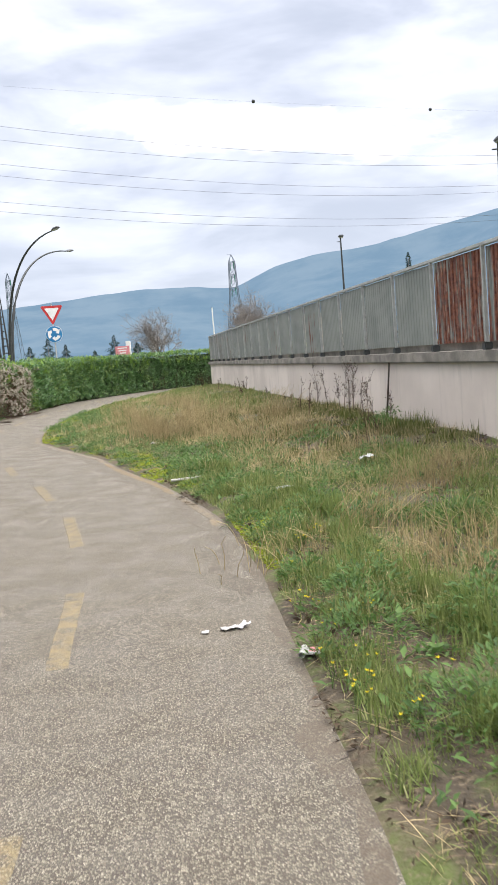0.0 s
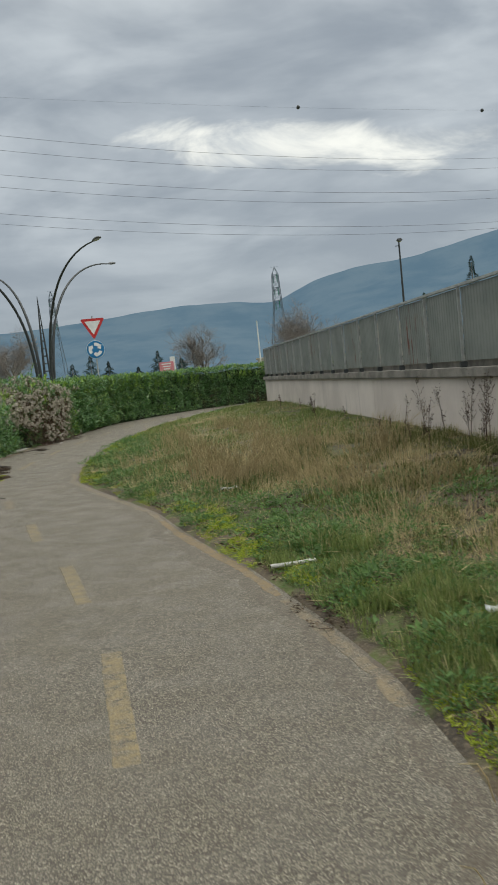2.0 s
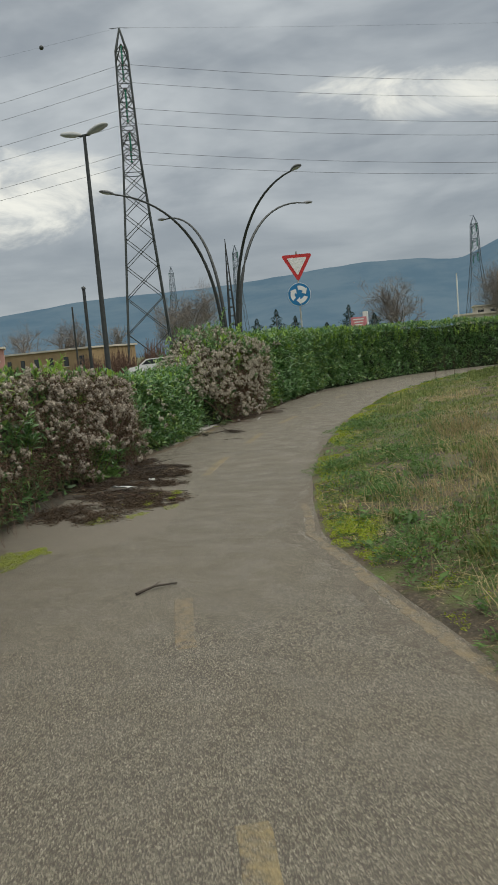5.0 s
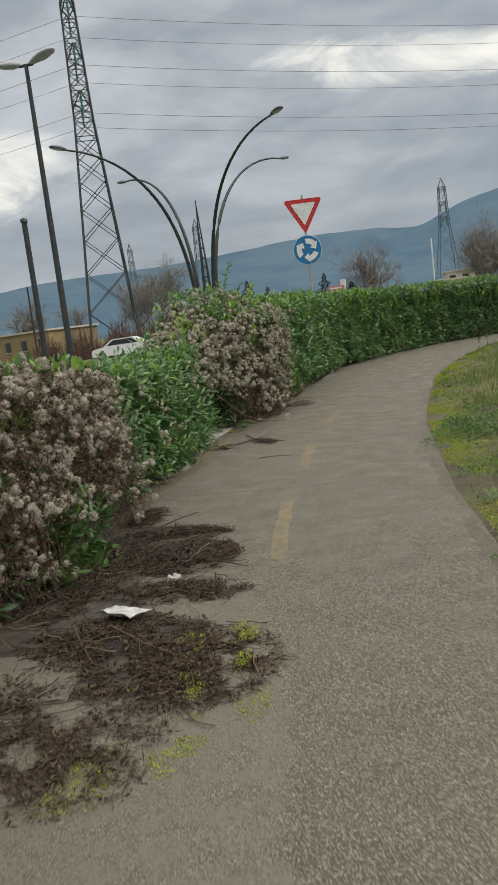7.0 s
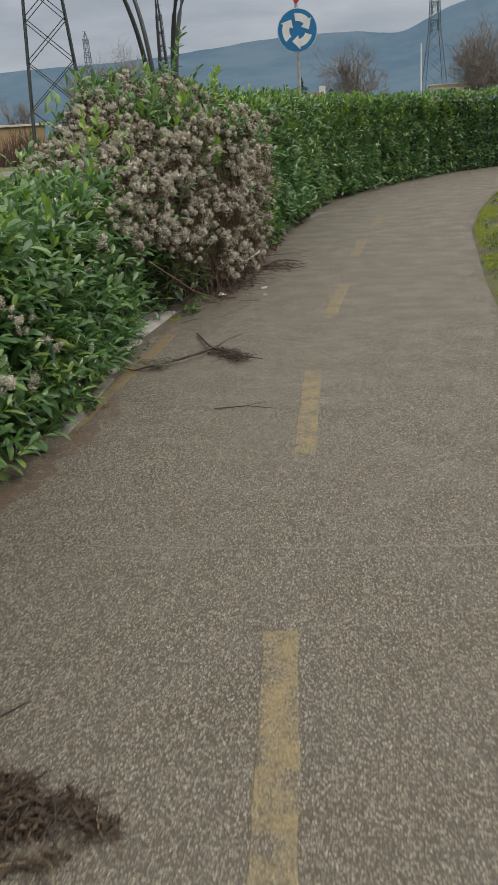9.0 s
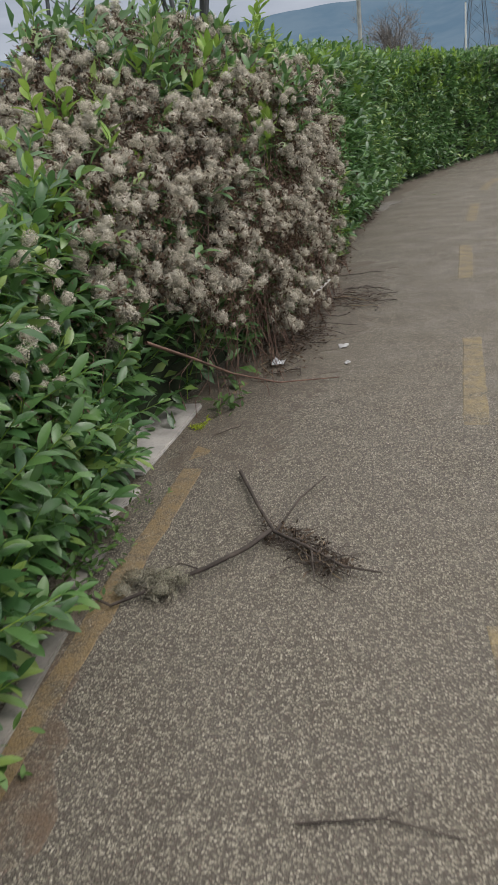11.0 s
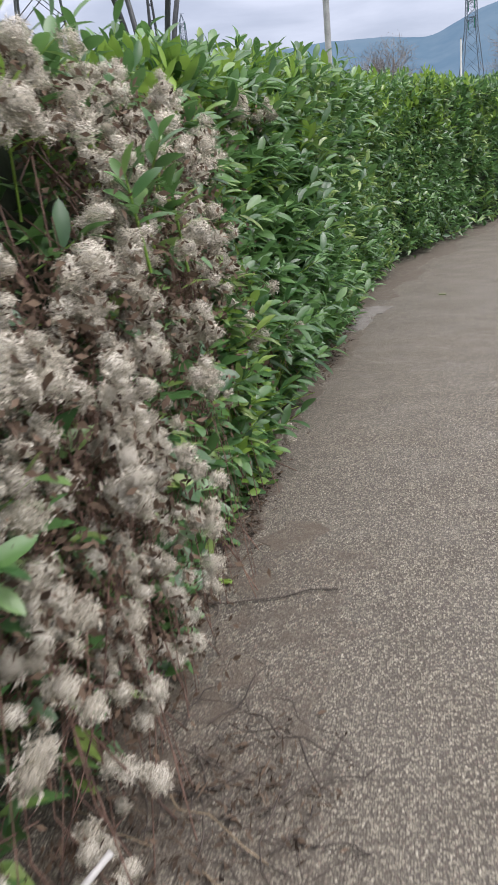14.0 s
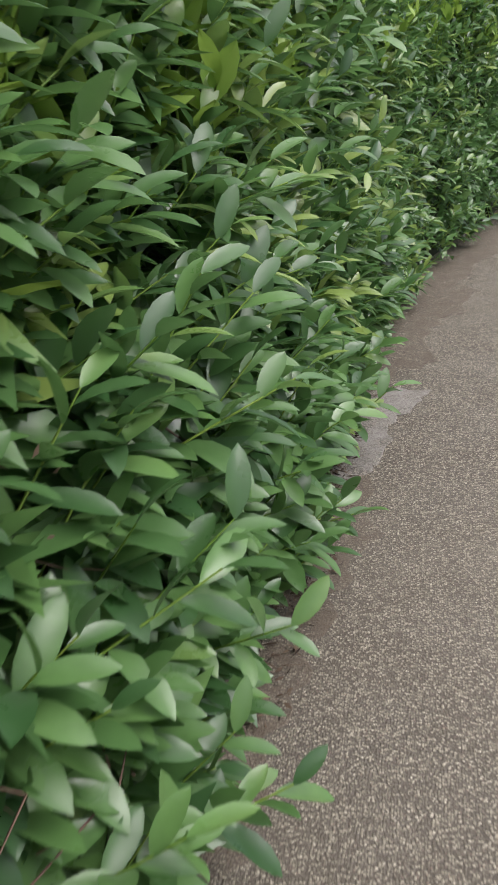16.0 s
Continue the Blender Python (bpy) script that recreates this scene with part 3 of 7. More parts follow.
isl_v = [(HUB[0], HUB[1], 0.7)] + [(HUB[0] + 8.6 * math.cos(a), HUB[1] + 8.6 * math.sin(a), 0.1) for a in th[:-1]] + [(HUB[0] + 8.6 * math.cos(a), HUB[1] + 8.6 * math.sin(a), -0.05) for a in th[:-1]]
isl_f = [(0, 1 + i, 1 + (i + 1) % 64) for i in range(64)] + [(1 + i, 65 + i, 65 + (i + 1) % 64, 1 + (i + 1) % 64) for i in range(64)]
tagged(from_arrays("roundabout_island", isl_v, isl_f, FIELD), "grassed roundabout island with a low kerb", "island", kind="structure")

# ---- boundary wall and fence ----
WALL_LEN = 50.0
wall_turn = math.degrees(math.atan2(ALONG[1], ALONG[0]))
wall = thing("wall_boundary", "pale plastered wall with a concrete coping", "wall", at=(CORNER[0], CORNER[1], 0), turn=wall_turn, kind="structure")
JOINTS = [0.0, 6.4, 12.9, 19.4, 26.6, 33.2, 40.0, WALL_LEN]
for a, b in zip(JOINTS, JOINTS[1:]):
    part("wall_bay", box((b - a - 0.012, 0.25, 1.4), ((a + b) / 2, 0.125 + 0.02, 0.48), 0.006), PLASTER, wall)
    part("coping", box((b - a - 0.01, 0.4, 0.14), ((a + b) / 2, 0.13, 1.25), 0.015), CONCRETE, wall, "stained concrete coping")
part("wall_core", box((WALL_LEN - 0.1, 0.2, 1.3), (WALL_LEN / 2, 0.15, 0.5)), CONCRETE, wall)
# wall returns behind the far corner
part("wall_return", box((0.25, 9.0, 1.4), (0.145, 4.77, 0.48), 0.006), PLASTER, wall)

fence = thing("metal_fence", "faded grey-green ribbed metal fence with rusted panels on the wall", "fence", at=(CORNER[0], CORNER[1], 0), turn=wall_turn)
POST0, STEP = 0.47, 1.62
posts = [0.08] + [POST0 + STEP * k for k in range(30)]
posts = [p for p in posts if p < WALL_LEN - 0.5]


def ribbed(length, height, pitch=0.11, depth=0.022):
    """Trapezoid sheet standing up along x, with its thickness."""
    xs, k = [], 0
    n = max(2, int(length / pitch))
    for i in range(n):
        x = i * length / n
        p = length / n
        xs += [(x, 0), (x + p * 0.55, 0), (x + p * 0.65, depth), (x + p * 0.9, depth)]
    xs.append((length, 0))
    v = [(x, d + t, z) for t in (0, 0.004) for x, d in xs for z in (0, height)]
    m = len(xs)
    f = [(2 * i + 2 * m * s, 2 * i + 2 + 2 * m * s, 2 * i + 3 + 2 * m * s, 2 * i + 1 + 2 * m * s) for s in (0, 1) for i in range(m - 1)]
    return v, f


post_bm = bmesh.new()
box((0.042, 0.045, 1.2), (0, 0, 0.62), 0.006, post_bm)
post_mesh = None
foot_mesh = None
RUSTY = {30.6: 2, 32.2: 2, 33.8: 1, 22.7: 1, 12.8: 1, 8.0: 1, 4.5: 1, 2.5: 1, 17.8: 1}
for i, s in enumerate(posts):
    if post_mesh is None:
        p_ob = part("post", post_bm, GALV, fence, "pale galvanised post")
        post_mesh = p_ob.data
        f_ob = part("foot", box((0.1, 0.1, 0.09), (0, 0, 0.0), 0.012), DARK_STEEL, p_ob, "dark rusted foot plate")
        foot_mesh = f_ob.data
    else:
        p_ob = new("post", post_mesh)
        p_ob.parent = fence
        tagged(p_ob, "pale galvanised post")
        f_ob = new("foot", foot_mesh)
        f_ob.parent = p_ob
        tagged(f_ob, "dark rusted foot plate")
    p_ob.location = (s, 0.06, 1.32)
    f_ob.location = (0, 0, 0.045)
    if i + 1 < len(posts):
        e = posts[i + 1]
        level = max([lv for q, lv in RUSTY.items() if s < q < e], default=0)
        v, f = ribbed(e - s - 0.06, 1.08, 0.11, 0.02 if level == 2 else 0.006)
        off = rng.random() * 40
        pan = from_arrays("panel", [(x + off, y, z) for x, y, z in v], f, PANELS[level], fence, ("faded grey-green ribbed panel", "grey-green panel with rust streaks", "heavily rusted ribbed panel")[level])
        pan.location = (s + 0.03 - off, 0.085, 1.42)
part("top_rail", box((posts[-1] - posts[0] + 0.1, 0.06, 0.045), ((posts[0] + posts[-1]) / 2, 0.07, 2.535), 0.008), GALV, fence, "galvanised top rail")
part("upstand", box((WALL_LEN - 0.2, 0.1, 0.16), (WALL_LEN / 2, 0.24, 1.39), 0.01), CONCRETE, wall, "low concrete upstand behind the fence")

# ---- hedges ----
hy = np.arange(-8, 50.4, 0.05)
hp = np.stack([hedge_x(hy), hy], -1)
for _ in range(30):
    hp[1:-1] = (hp[:-2] + 2 * hp[1:-1] + hp[2:]) / 4
ht = np.gradient(hp, axis=0)
ht /= np.linalg.norm(ht, axis=1)[:, None]
hn = np.stack([ht[:, 1], -ht[:, 0]], -1)
TOPS = np.array([(-8, 1.5), (16, 1.5), (17.5, 1.5), (19, 1.5), (21, 1.4), (22.4, 1.35), (23.3, 1.12), (25.5, 1.08), (26.6, 1.12), (27.0, 1.32), (27.3, 1.45), (27.8, 1.58), (28.4, 1.68), (29.3, 1.78), (30.6, 1.74), (31.5, 1.7), (32.3, 1.72), (34, 1.79), (36, 1.86), (38, 1.9), (50.4, 1.95)])
BULGE = np.array([(-8, 0), (16, 0), (19, 0.1), (22, 0.12), (23.2, 0), (26.6, 0.0), (28, 0.22), (29.5, 0.3), (31, 0.16), (32, 0.03), (33, 0.04), (34.5, 0.08), (36, 0.03), (36.6, -0.02), (50.4, 0)])
HEDGE_W = 0.95


def hedge_points(y, h, depth):
    """Places on the hedge: y along, h height share 0..1, depth inward from the path-side face."""
    i = np.clip(((y + 8) / 0.05).astype(int), 0, len(hy) - 1)
    top = np.interp(y, TOPS[:, 0], TOPS[:, 1]) + 0.1 * (tidy_noise(y, y * 0, 0.6, 8) - 0.5) + np.interp(y, (27.2, 27.9, 30.3, 31.2), (0, 0.5, 0.45, 0)) * np.clip(depth, 0, 0.75)
    out = np.interp(y, BULGE[:, 0], BULGE[:, 1]) * np.sin(np.clip(h, 0, 1) * 2.6 + 0.3) + 0.1 * (tidy_noise(y, h * 2, 0.5, 9) - 0.5)
    lean = -0.1 * h
    p = hp[i] + hn[i] * (out + lean - depth)[:, None]
    return np.concatenate([p, (h * top)[:, None]], 1), hn[i]


def hedge_leaves(y0, y1, per_m, size, front=0.62, low=0.02, flat=0.9):
    """Leaf frames for a stretch: the path-side face, the top and the far side."""
    n = int((y1 - y0) * per_m)
    y = rng.uniform(y0, y1, n)
    kind = rng.random(n)
    h = np.where(kind < front, low + (1 - low) * rng.random(n) ** 0.85, np.where(kind < 0.9, 1.0 + 0.02 * rng.standard_normal(n), rng.random(n)))
    depth = np.where(kind < front, np.abs(rng.standard_normal(n)) * 0.07, np.where(kind < 0.9, rng.uniform(0, HEDGE_W, n), HEDGE_W - rng.random(n) * 0.1))
    # sprigs: leaves bunch round shoot tips
    hollow = np.clip(tidy_noise(y * 1.0, h * 2.0, 0.19, 61) * 2.2 - 0.6, 0, 1)
    depth = np.where(kind < front, depth + 0.13 * (1 - hollow) - 0.03, depth)
    p, nrm = hedge_points(y, h, depth)
    n3 = np.concatenate([nrm, np.zeros((n, 1))], 1)
    upw = np.array([[0, 0, 1.0]])
    is_top = ((kind >= front) & (kind < 0.9))[:, None]
    is_back = (kind >= 0.9)[:, None]
    fwd = np.where(is_top, upw * 0.8 + n3 * 0.2, np.where(is_back, -n3 + 0.3 * upw, n3 * 0.9 + upw * 0.35)) + 0.75 * rng.standard_normal((n, 3))
    facing = np.where(is_top, n3 * 0.6 + upw * 0.4, upw * flat + n3 * (1.25 - flat)) + 0.35 * rng.standard_normal((n, 3))
    p[:, 2] = np.maximum(p[:, 2], 0.04)
    return p, axes(fwd, facing), size * rng.uniform(0.7, 1.25, n)


def hedge_sprigs(y0, y1, per_m, size):
    """Leaves set along shoots that grow out of the face and upwards."""
    n, k = int((y1 - y0) * per_m), 9
    y = rng.uniform(y0, y1, n)
    on_top = rng.random(n) < 0.25
    h = np.where(on_top, 0.97, 0.04 + 0.95 * rng.random(n))
    d = np.where(on_top, rng.uniform(0.05, 0.8, n), rng.uniform(0.02, 0.12, n))
    base, nr = hedge_points(y, h, d)
    n3 = np.concatenate([nr, np.zeros((n, 1))], 1)
    upw = np.array([[0, 0, 1.0]])
    along = np.array([[0, 1.0, 0]])
    way = np.where(on_top[:, None], upw + 0.3 * n3, 0.6 * n3 + 0.75 * upw + 0.35 * along) + 0.32 * rng.standard_normal((n, 3))
    way /= np.linalg.norm(way, axis=1)[:, None]
    a = np.cross(way, upw + 0.01)
    a /= np.linalg.norm(a, axis=1)[:, None]
    b = np.cross(way, a)
    length = rng.uniform(0.12, 0.34, n) * size / 0.14
    p, fwd, face, sc = [], [], [], []
    turn0 = rng.uniform(0, 6.28, n)
    for j in range(k):
        u = j / (k - 1)
        t = turn0 + j * 2.4
        rad = a * np.cos(t)[:, None] + b * np.sin(t)[:, None]
        p.append(base + way * (length * (0.1 + 0.9 * u))[:, None])
        fwd.append(way * (0.2 + 0.75 * u) + rad * (1.05 - 0.45 * u) + n3 * 0.2 + 0.12 * rng.standard_normal((n, 3)))
        face.append(upw * 1.05 + n3 * 0.4 + 0.22 * rng.standard_normal((n, 3)))
        sc.append(size * rng.uniform(0.75, 1.15, n) * (1.05 - 0.35 * u))
    p = np.concatenate(p)
    p[:, 2] = np.maximum(p[:, 2], 0.05)
    stems = [(np.stack([q - w * 0.05, q + w * l * 0.5, q + w * l]), [0.0035, 0.003, 0.002], 3) for q, w, l in zip(base, way, length)]
    return p, axes(np.concatenate(fwd), np.concatenate(face)), np.concatenate(sc), stems


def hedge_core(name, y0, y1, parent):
    # Dark closed sheet in place of inner twigs and shaded gaps between leaves.
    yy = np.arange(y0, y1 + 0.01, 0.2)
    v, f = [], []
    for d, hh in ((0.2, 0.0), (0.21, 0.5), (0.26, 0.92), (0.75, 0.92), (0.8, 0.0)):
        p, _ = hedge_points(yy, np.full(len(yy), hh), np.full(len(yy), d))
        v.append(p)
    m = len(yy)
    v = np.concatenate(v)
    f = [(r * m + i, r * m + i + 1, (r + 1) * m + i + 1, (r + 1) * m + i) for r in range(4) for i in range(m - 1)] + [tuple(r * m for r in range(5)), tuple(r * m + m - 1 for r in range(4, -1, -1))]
    return from_arrays(name, v, f, HEDGE_CORE, parent, "near-black sheet for the shade inside the hedge")


def clear_gap(p):
    """Leaves that leave the bare ground between the clematis and the hedge free."""
    return ~((p[:, 1] > 32.3) & (p[:, 1] < 32.92) & (p[:, 2] < 0.5) & (p[:, 0] > -8.6))


def hedge(label, y0, y1, per_m, size, singles=0, front=0.62, sprigs=0):
    i = int((y0 + y1 + 16) / 0.1)
    ob = thing("laurel_hedge", label, "hedge", "hedge beside the path", at=(*[float(q) for q in hp[i]], 0))
    inv = ob.matrix_basis.inverted()
    core = hedge_core("shade_core", y0 + 0.1, y1 - 0.1, ob)
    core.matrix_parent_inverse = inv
    p, fr, sc = hedge_leaves(y0, y1, per_m, size, front, 0.02, 0.95)
    free = clear_gap(p)
    p, fr, sc = p[free], fr[free], sc[free]
    if sprigs:
        v, f = scatter(QUICK_V, QUICK_F, p, fr, sc)
        from_arrays("inner_foliage", v, f, LAUREL, ob, "shaded inner laurel leaves", True, "stuff").matrix_parent_inverse = inv
        p, fr, sc, stems = hedge_sprigs(y0, y1, sprigs, size)
        free = clear_gap(p)
        p, fr, sc = p[free], fr[free], sc[free]
        tubes("twigs", stems, LAUREL_NEW, ob, "green leaf stalks", "stuff").matrix_parent_inverse = inv
    tv, tf = (FINE_V, FINE_F) if sprigs else (QUICK_V, QUICK_F)
    pick = np.zeros(len(p), bool)
    if singles:
        want = np.where((p[:, 1] > 32.6) & (p[:, 1] < 35.5) & (p[:, 2] > 0.25) & (p[:, 2] < 1.75))[0][:singles]
        pick[want] = True
    v, f = scatter(tv, tf, p[~pick], fr[~pick], sc[~pick])
    fol = from_arrays("foliage", v, f, LAUREL, ob, "glossy green laurel leaves", True, "stuff")
    fol.matrix_parent_inverse = inv
    if singles:
        me = None
        for k in np.where(pick)[0]:
            if me is None:
                lf = from_arrays("leaf", tv, tf, LAUREL, ob, "", True)
                me = lf.data
            else:
                lf = new("leaf", me)
                lf.parent = ob
            lf.matrix_parent_inverse = inv
            m = Matrix(fr[k].tolist()).to_4x4() @ Matrix.Diagonal((sc[k], sc[k], sc[k], 1))
            m.translation = p[k].tolist()
            lf.matrix_basis = m
    # upright fresh shoots along the top
    n = int((y1 - y0) * (100 if 31 < y0 < 35 else 40 if 35 < y0 < 39 else 20 if y0 > 39 else 12))
    sy = rng.uniform(y0, y1, n)
    low = rng.random(n) < 0.55
    base, _ = hedge_points(sy, np.where(low, rng.uniform(0.7, 0.97, n), 0.97), np.where(low, rng.uniform(-0.02, 0.06, n), rng.uniform(0.0, 0.7, n)))
    paths, lp, lf_, ls = [], [], [], []
    for b in base:
        hgt = rng.uniform(0.06, 0.2)
        lean = rng.standard_normal(2) * 0.05
        tip = b + np.array([lean[0], lean[1], hgt])
        paths.append((np.stack([b - [0, 0, 0.15], (b + tip) / 2, tip]), [0.004, 0.003, 0.002], 3))
        for q in range(8):
            u = q / 7
            a = q * 2.4 + rng.random()
            lp.append(b + (tip - b) * u)
            lf_.append((math.cos(a) * (1.1 - 0.6 * u), math.sin(a) * (1.1 - 0.6 * u), 0.5 + 0.9 * u))
            ls.append(size * rng.uniform(0.6, 1.05))
    tubes("shoots", paths, LAUREL_NEW, ob, "pale green shoots", "stuff").matrix_parent_inverse = inv
    fwd = np.array(lf_)
    v, f = scatter(LEAF_V, LEAF_F, np.array(lp), axes(fwd, np.array([[0, 0, 1.0]]) + 0.3 * rng.standard_normal(fwd.shape)), np.array(ls))
    from_arrays("new_leaves", v, f, LAUREL_NEW, ob, "yellow-green young leaves", True, "stuff").matrix_parent_inverse = inv
    return ob


hedge("dense clipped laurel hedge with glossy leaves beside the path", 31.6, 36.4, 1500, 0.155, 300, 0.74, 215)
hedge("laurel hedge with smaller olive leaves and bare stems showing", 36.4, 40.0, 1500, 0.115, 0, 0.7, 150)
hedge("clipped dark green laurel hedge curving along the path", 40.0, 50.3, 2000, 0.13, 0, 0.66)
hedge("tall laurel hedge partly under dry clematis", 27.1, 31.6, 700, 0.125, 0, 0.62, 26)
hedge("low bushy laurel hedge with fresh green leaves", 22.4, 27.1, 800, 0.13, 0, 0.62, 105)
hedge("laurel hedge overgrown by dry clematis", 14.5, 22.4, 900, 0.12)
hedge("plain laurel hedge along the path", -8, 14.5, 250, 0.16)


# ---- clematis over the hedge ----
def puff(seed, n=24, fine=2, shells=2):
    """One silky seed head: an uneven woolly ball wrapped in fine curling hairs."""
    r = np.random.default_rng(seed)
    v, f = [], []
    shape = r.uniform(0.8, 1.2, 3)
    for size, cut in ((0.9, fine), (0.55, 1))[:shells]:
        shell = bmesh.new()
        bmesh.ops.create_icosphere(shell, subdivisions=cut, radius=size)
        o = len(v)
        v += [np.array(q.co) * shape * r.uniform(0.8, 1.15) for q in shell.verts]
        f += [tuple(q.index + o for q in t.verts) for t in shell.faces]
        shell.free()
    for k in range(n):
        d = r.standard_normal(3)
        d /= np.linalg.norm(d)
        s = np.cross(d, r.standard_normal(3))
        s /= np.linalg.norm(s)
        c = np.cross(d, s)
        ln = r.uniform(0.85, 1.03)
        w = r.uniform(0.012, 0.022)
        a = d * 0.55
        b = d * ln * 0.95 + c * 0.3
        t = d * ln * 0.92 + c * r.uniform(0.7, 1.0)
        o = len(v)
        v += [a * shape - s * w, a * shape + s * w, b * shape, t * shape]
        f += [(o, o + 1, o + 2), (o + 1, o + 3, o + 2)]
    return np.array(v), np.array(f)


SEED_V = np.array([(1, 0, 0), (-0.5, 0.8, 0), (-0.5, -0.8, 0), (0, 0, 1.2)])
SEED_F = np.array([(0, 1, 3), (1, 2, 3), (2, 0, 3), (0, 2, 1)])


def clematis(label, y0, y1, heads, leaves, stems, hmin=0.12, singles=0, spill=0.0, hairs=20, bald=0.3, head=0.036, low=0.0, ends=0.0, silk=SEED, high=0.0, belly=0.0, foot=99.0):
    ymid = (y0 + y1) / 2
    ob = thing("clematis", label, "climber", "clematis on the hedge", at=(float(hedge_x(ymid)), ymid, 0))
    inv = ob.matrix_basis.inverted()

    def surface(n, out=0.0, spread=0.07):
        y = rng.uniform(y0, y1, n)
        start = rng.random(n) < ends
        y = np.where(start, y0 + 0.15 + 1.1 * rng.random(n), y)
        fade = np.minimum(np.clip((y - y0) / 0.4, 0, 1), np.clip((y1 - y) / 0.5, 0, 1))
        on_top = rng.random(n) < np.where(start, 0.75, 0.27)
        h = np.where(on_top, rng.uniform(0.97, 1.06, n), hmin + (1 - hmin) * rng.random(n) ** 0.8)
        d = np.where(on_top, rng.uniform(0, 0.7, n), -out - spread * np.abs(rng.standard_normal(n)))
        d = d - belly * rng.random(n) * np.sin(np.clip((y - y0) / (y1 - y0), 0, 1) * np.pi) ** 0.5 * np.clip(1.25 - 0.75 * h, 0.2, 1)
        p, nr = hedge_points(y, h, d)
        keep = (rng.random(n) < 0.25 + 0.75 * fade) & (h > low * np.clip(1.6 - (y - y0), 0, 1)) & (tidy_noise(y * 1.0, h * 2.0, 0.42, 21) > bald + 0.15 * (h < 0.3))
        keep &= rng.random(n) > high * (1 - h) * (0 if spread > 0.08 else 1)
        keep &= ~((y > foot) & (h < 0.62 - 0.1 * np.sin(y * 9)) & (rng.random(n) < 0.93))
        return p[keep], nr[keep]

    p, nr = surface(heads, 0.03)
    p = np.concatenate([p + rng.uniform(0.014, 0.034, (len(p), 1)) * rng.standard_normal(p.shape) * [1, 1, 1.2] for _ in range(4)])
    p[:, 2] = np.maximum(p[:, 2], 0.05)
    q = rng.standard_normal((len(p), 3))
    fr = axes(q, rng.standard_normal((len(p), 3)))
    sc = head * rng.uniform(0.4, 1.15, len(p))
    vs, fs, base = [], [], 0
    for k in range(6):
        tv, tf = puff(40 + k, hairs, 1)
        pick = np.arange(len(p)) % 6 == k
        if k == 0 and singles:
            me = None
            idx = np.where(pick)[0]
            for i in idx[:singles]:
                if me is None:
                    hd = from_arrays("seed_head", *puff(39, 42, 1), silk, ob)
                    me = hd.data
                else:
                    hd = new("seed_head", me)
                    hd.parent = ob
                hd.matrix_parent_inverse = inv
                m = Matrix(fr[i].tolist()).to_4x4() @ Matrix.Diagonal((sc[i], sc[i], sc[i], 1))
                m.translation = p[i].tolist()
                hd.matrix_basis = m
            pick[idx[:singles]] = False
        v, f = scatter(tv, tf, p[pick], fr[pick], sc[pick])
        vs.append(v)
        fs.append(f + base)
        base += len(v)
    from_arrays("seed_heads", np.concatenate(vs), np.concatenate(fs), silk, ob, "pale silky seed heads", False, "stuff").matrix_parent_inverse = inv
    dots = np.repeat(np.arange(len(p)), 2)
    at = rng.standard_normal((len(dots), 3))
    at = p[dots] + at / np.linalg.norm(at, axis=1)[:, None] * (sc[dots] * 0.82)[:, None]
    v, f = scatter(SEED_V, SEED_F, at, axes(rng.standard_normal(at.shape), rng.standard_normal(at.shape)), rng.uniform(0.0016, 0.0032, len(at)))
    from_arrays("seeds", v, f, TWIG, ob, "tiny dark seeds in the silk", False, "stuff").matrix_parent_inverse = inv
    p, nr = surface(leaves, -0.04, 0.1)
    fwd = rng.standard_normal((len(p), 3)) + [0, 0, -0.5]
    v, f = scatter(SMALL_V, SMALL_F, p, axes(fwd, rng.standard_normal((len(p), 3))), rng.uniform(0.012, 0.036, len(p)))
    from_arrays("dry_leaves", v, f, DRY_LEAF, ob, "shrivelled red-brown leaves", False, "stuff").matrix_parent_inverse = inv
    paths = []
    for k in range(stems):
        y = rng.uniform(y0 + 0.2 * (y1 - y0), y1)
        hs = np.linspace(rng.uniform(0.3, 1.0), rng.uniform(0.0, 0.5), 7)
        yy = y + np.cumsum(rng.standard_normal(7) * 0.12)
        pt, nr = hedge_points(np.clip(yy, -7.9, 50), hs, 0.02 - 0.09 * rng.random(7))
        if rng.random() < spill:
            pt[-3:, :2] += nr[-3:] * np.array([[0.05], [0.1], [0.2]]) * rng.random()
            pt[-2, 2] *= 0.6
            pt[-1, 2] = 0.015
        paths.append((pt, rng.uniform(0.0012, 0.003), 3))
    tubes("stems", paths, STEM, ob, "red-brown dry stems", "stuff").matrix_parent_inverse = inv
    return ob


clematis("dry clematis with pale fluffy seed heads over the tall hedge", 26.7, 31.7, 1330, 80000, 520, 0.04, 150, 0.2, 60, 0.24, 0.034, 0.5, 0.16, SEED, 0.2, 0.08, 30.6)
clematis("wilted clematis with grey seed heads smothering the hedge", 14.6, 22.6, 1350, 56000, 300, 0.1, 150, 0.25, 14, 0.27, 0.032, 0.0, 0.0, SEED_GREY, 1.35)
clematis("wilted clematis bulging out over the path's edge", 19.5, 22.9, 420, 24000, 170, 0.04, 0, 0.5, 16, 0.22, 0.032, 0.0, 0.0, SEED_GREY, 0.6, 0.3)
clematis("scattered clematis strands with a few seed heads", 31.3, 33.0, 110, 4200, 28, 0.08, 0, 0.2, 60, 0.34, 0.038, 0.0, 0.0, SEED, 0.2, 0.06)
clematis("thin clematis strands on the low laurel", 22.7, 26.8, 34, 1200, 12, 0.3, 0, 0.0, 18)

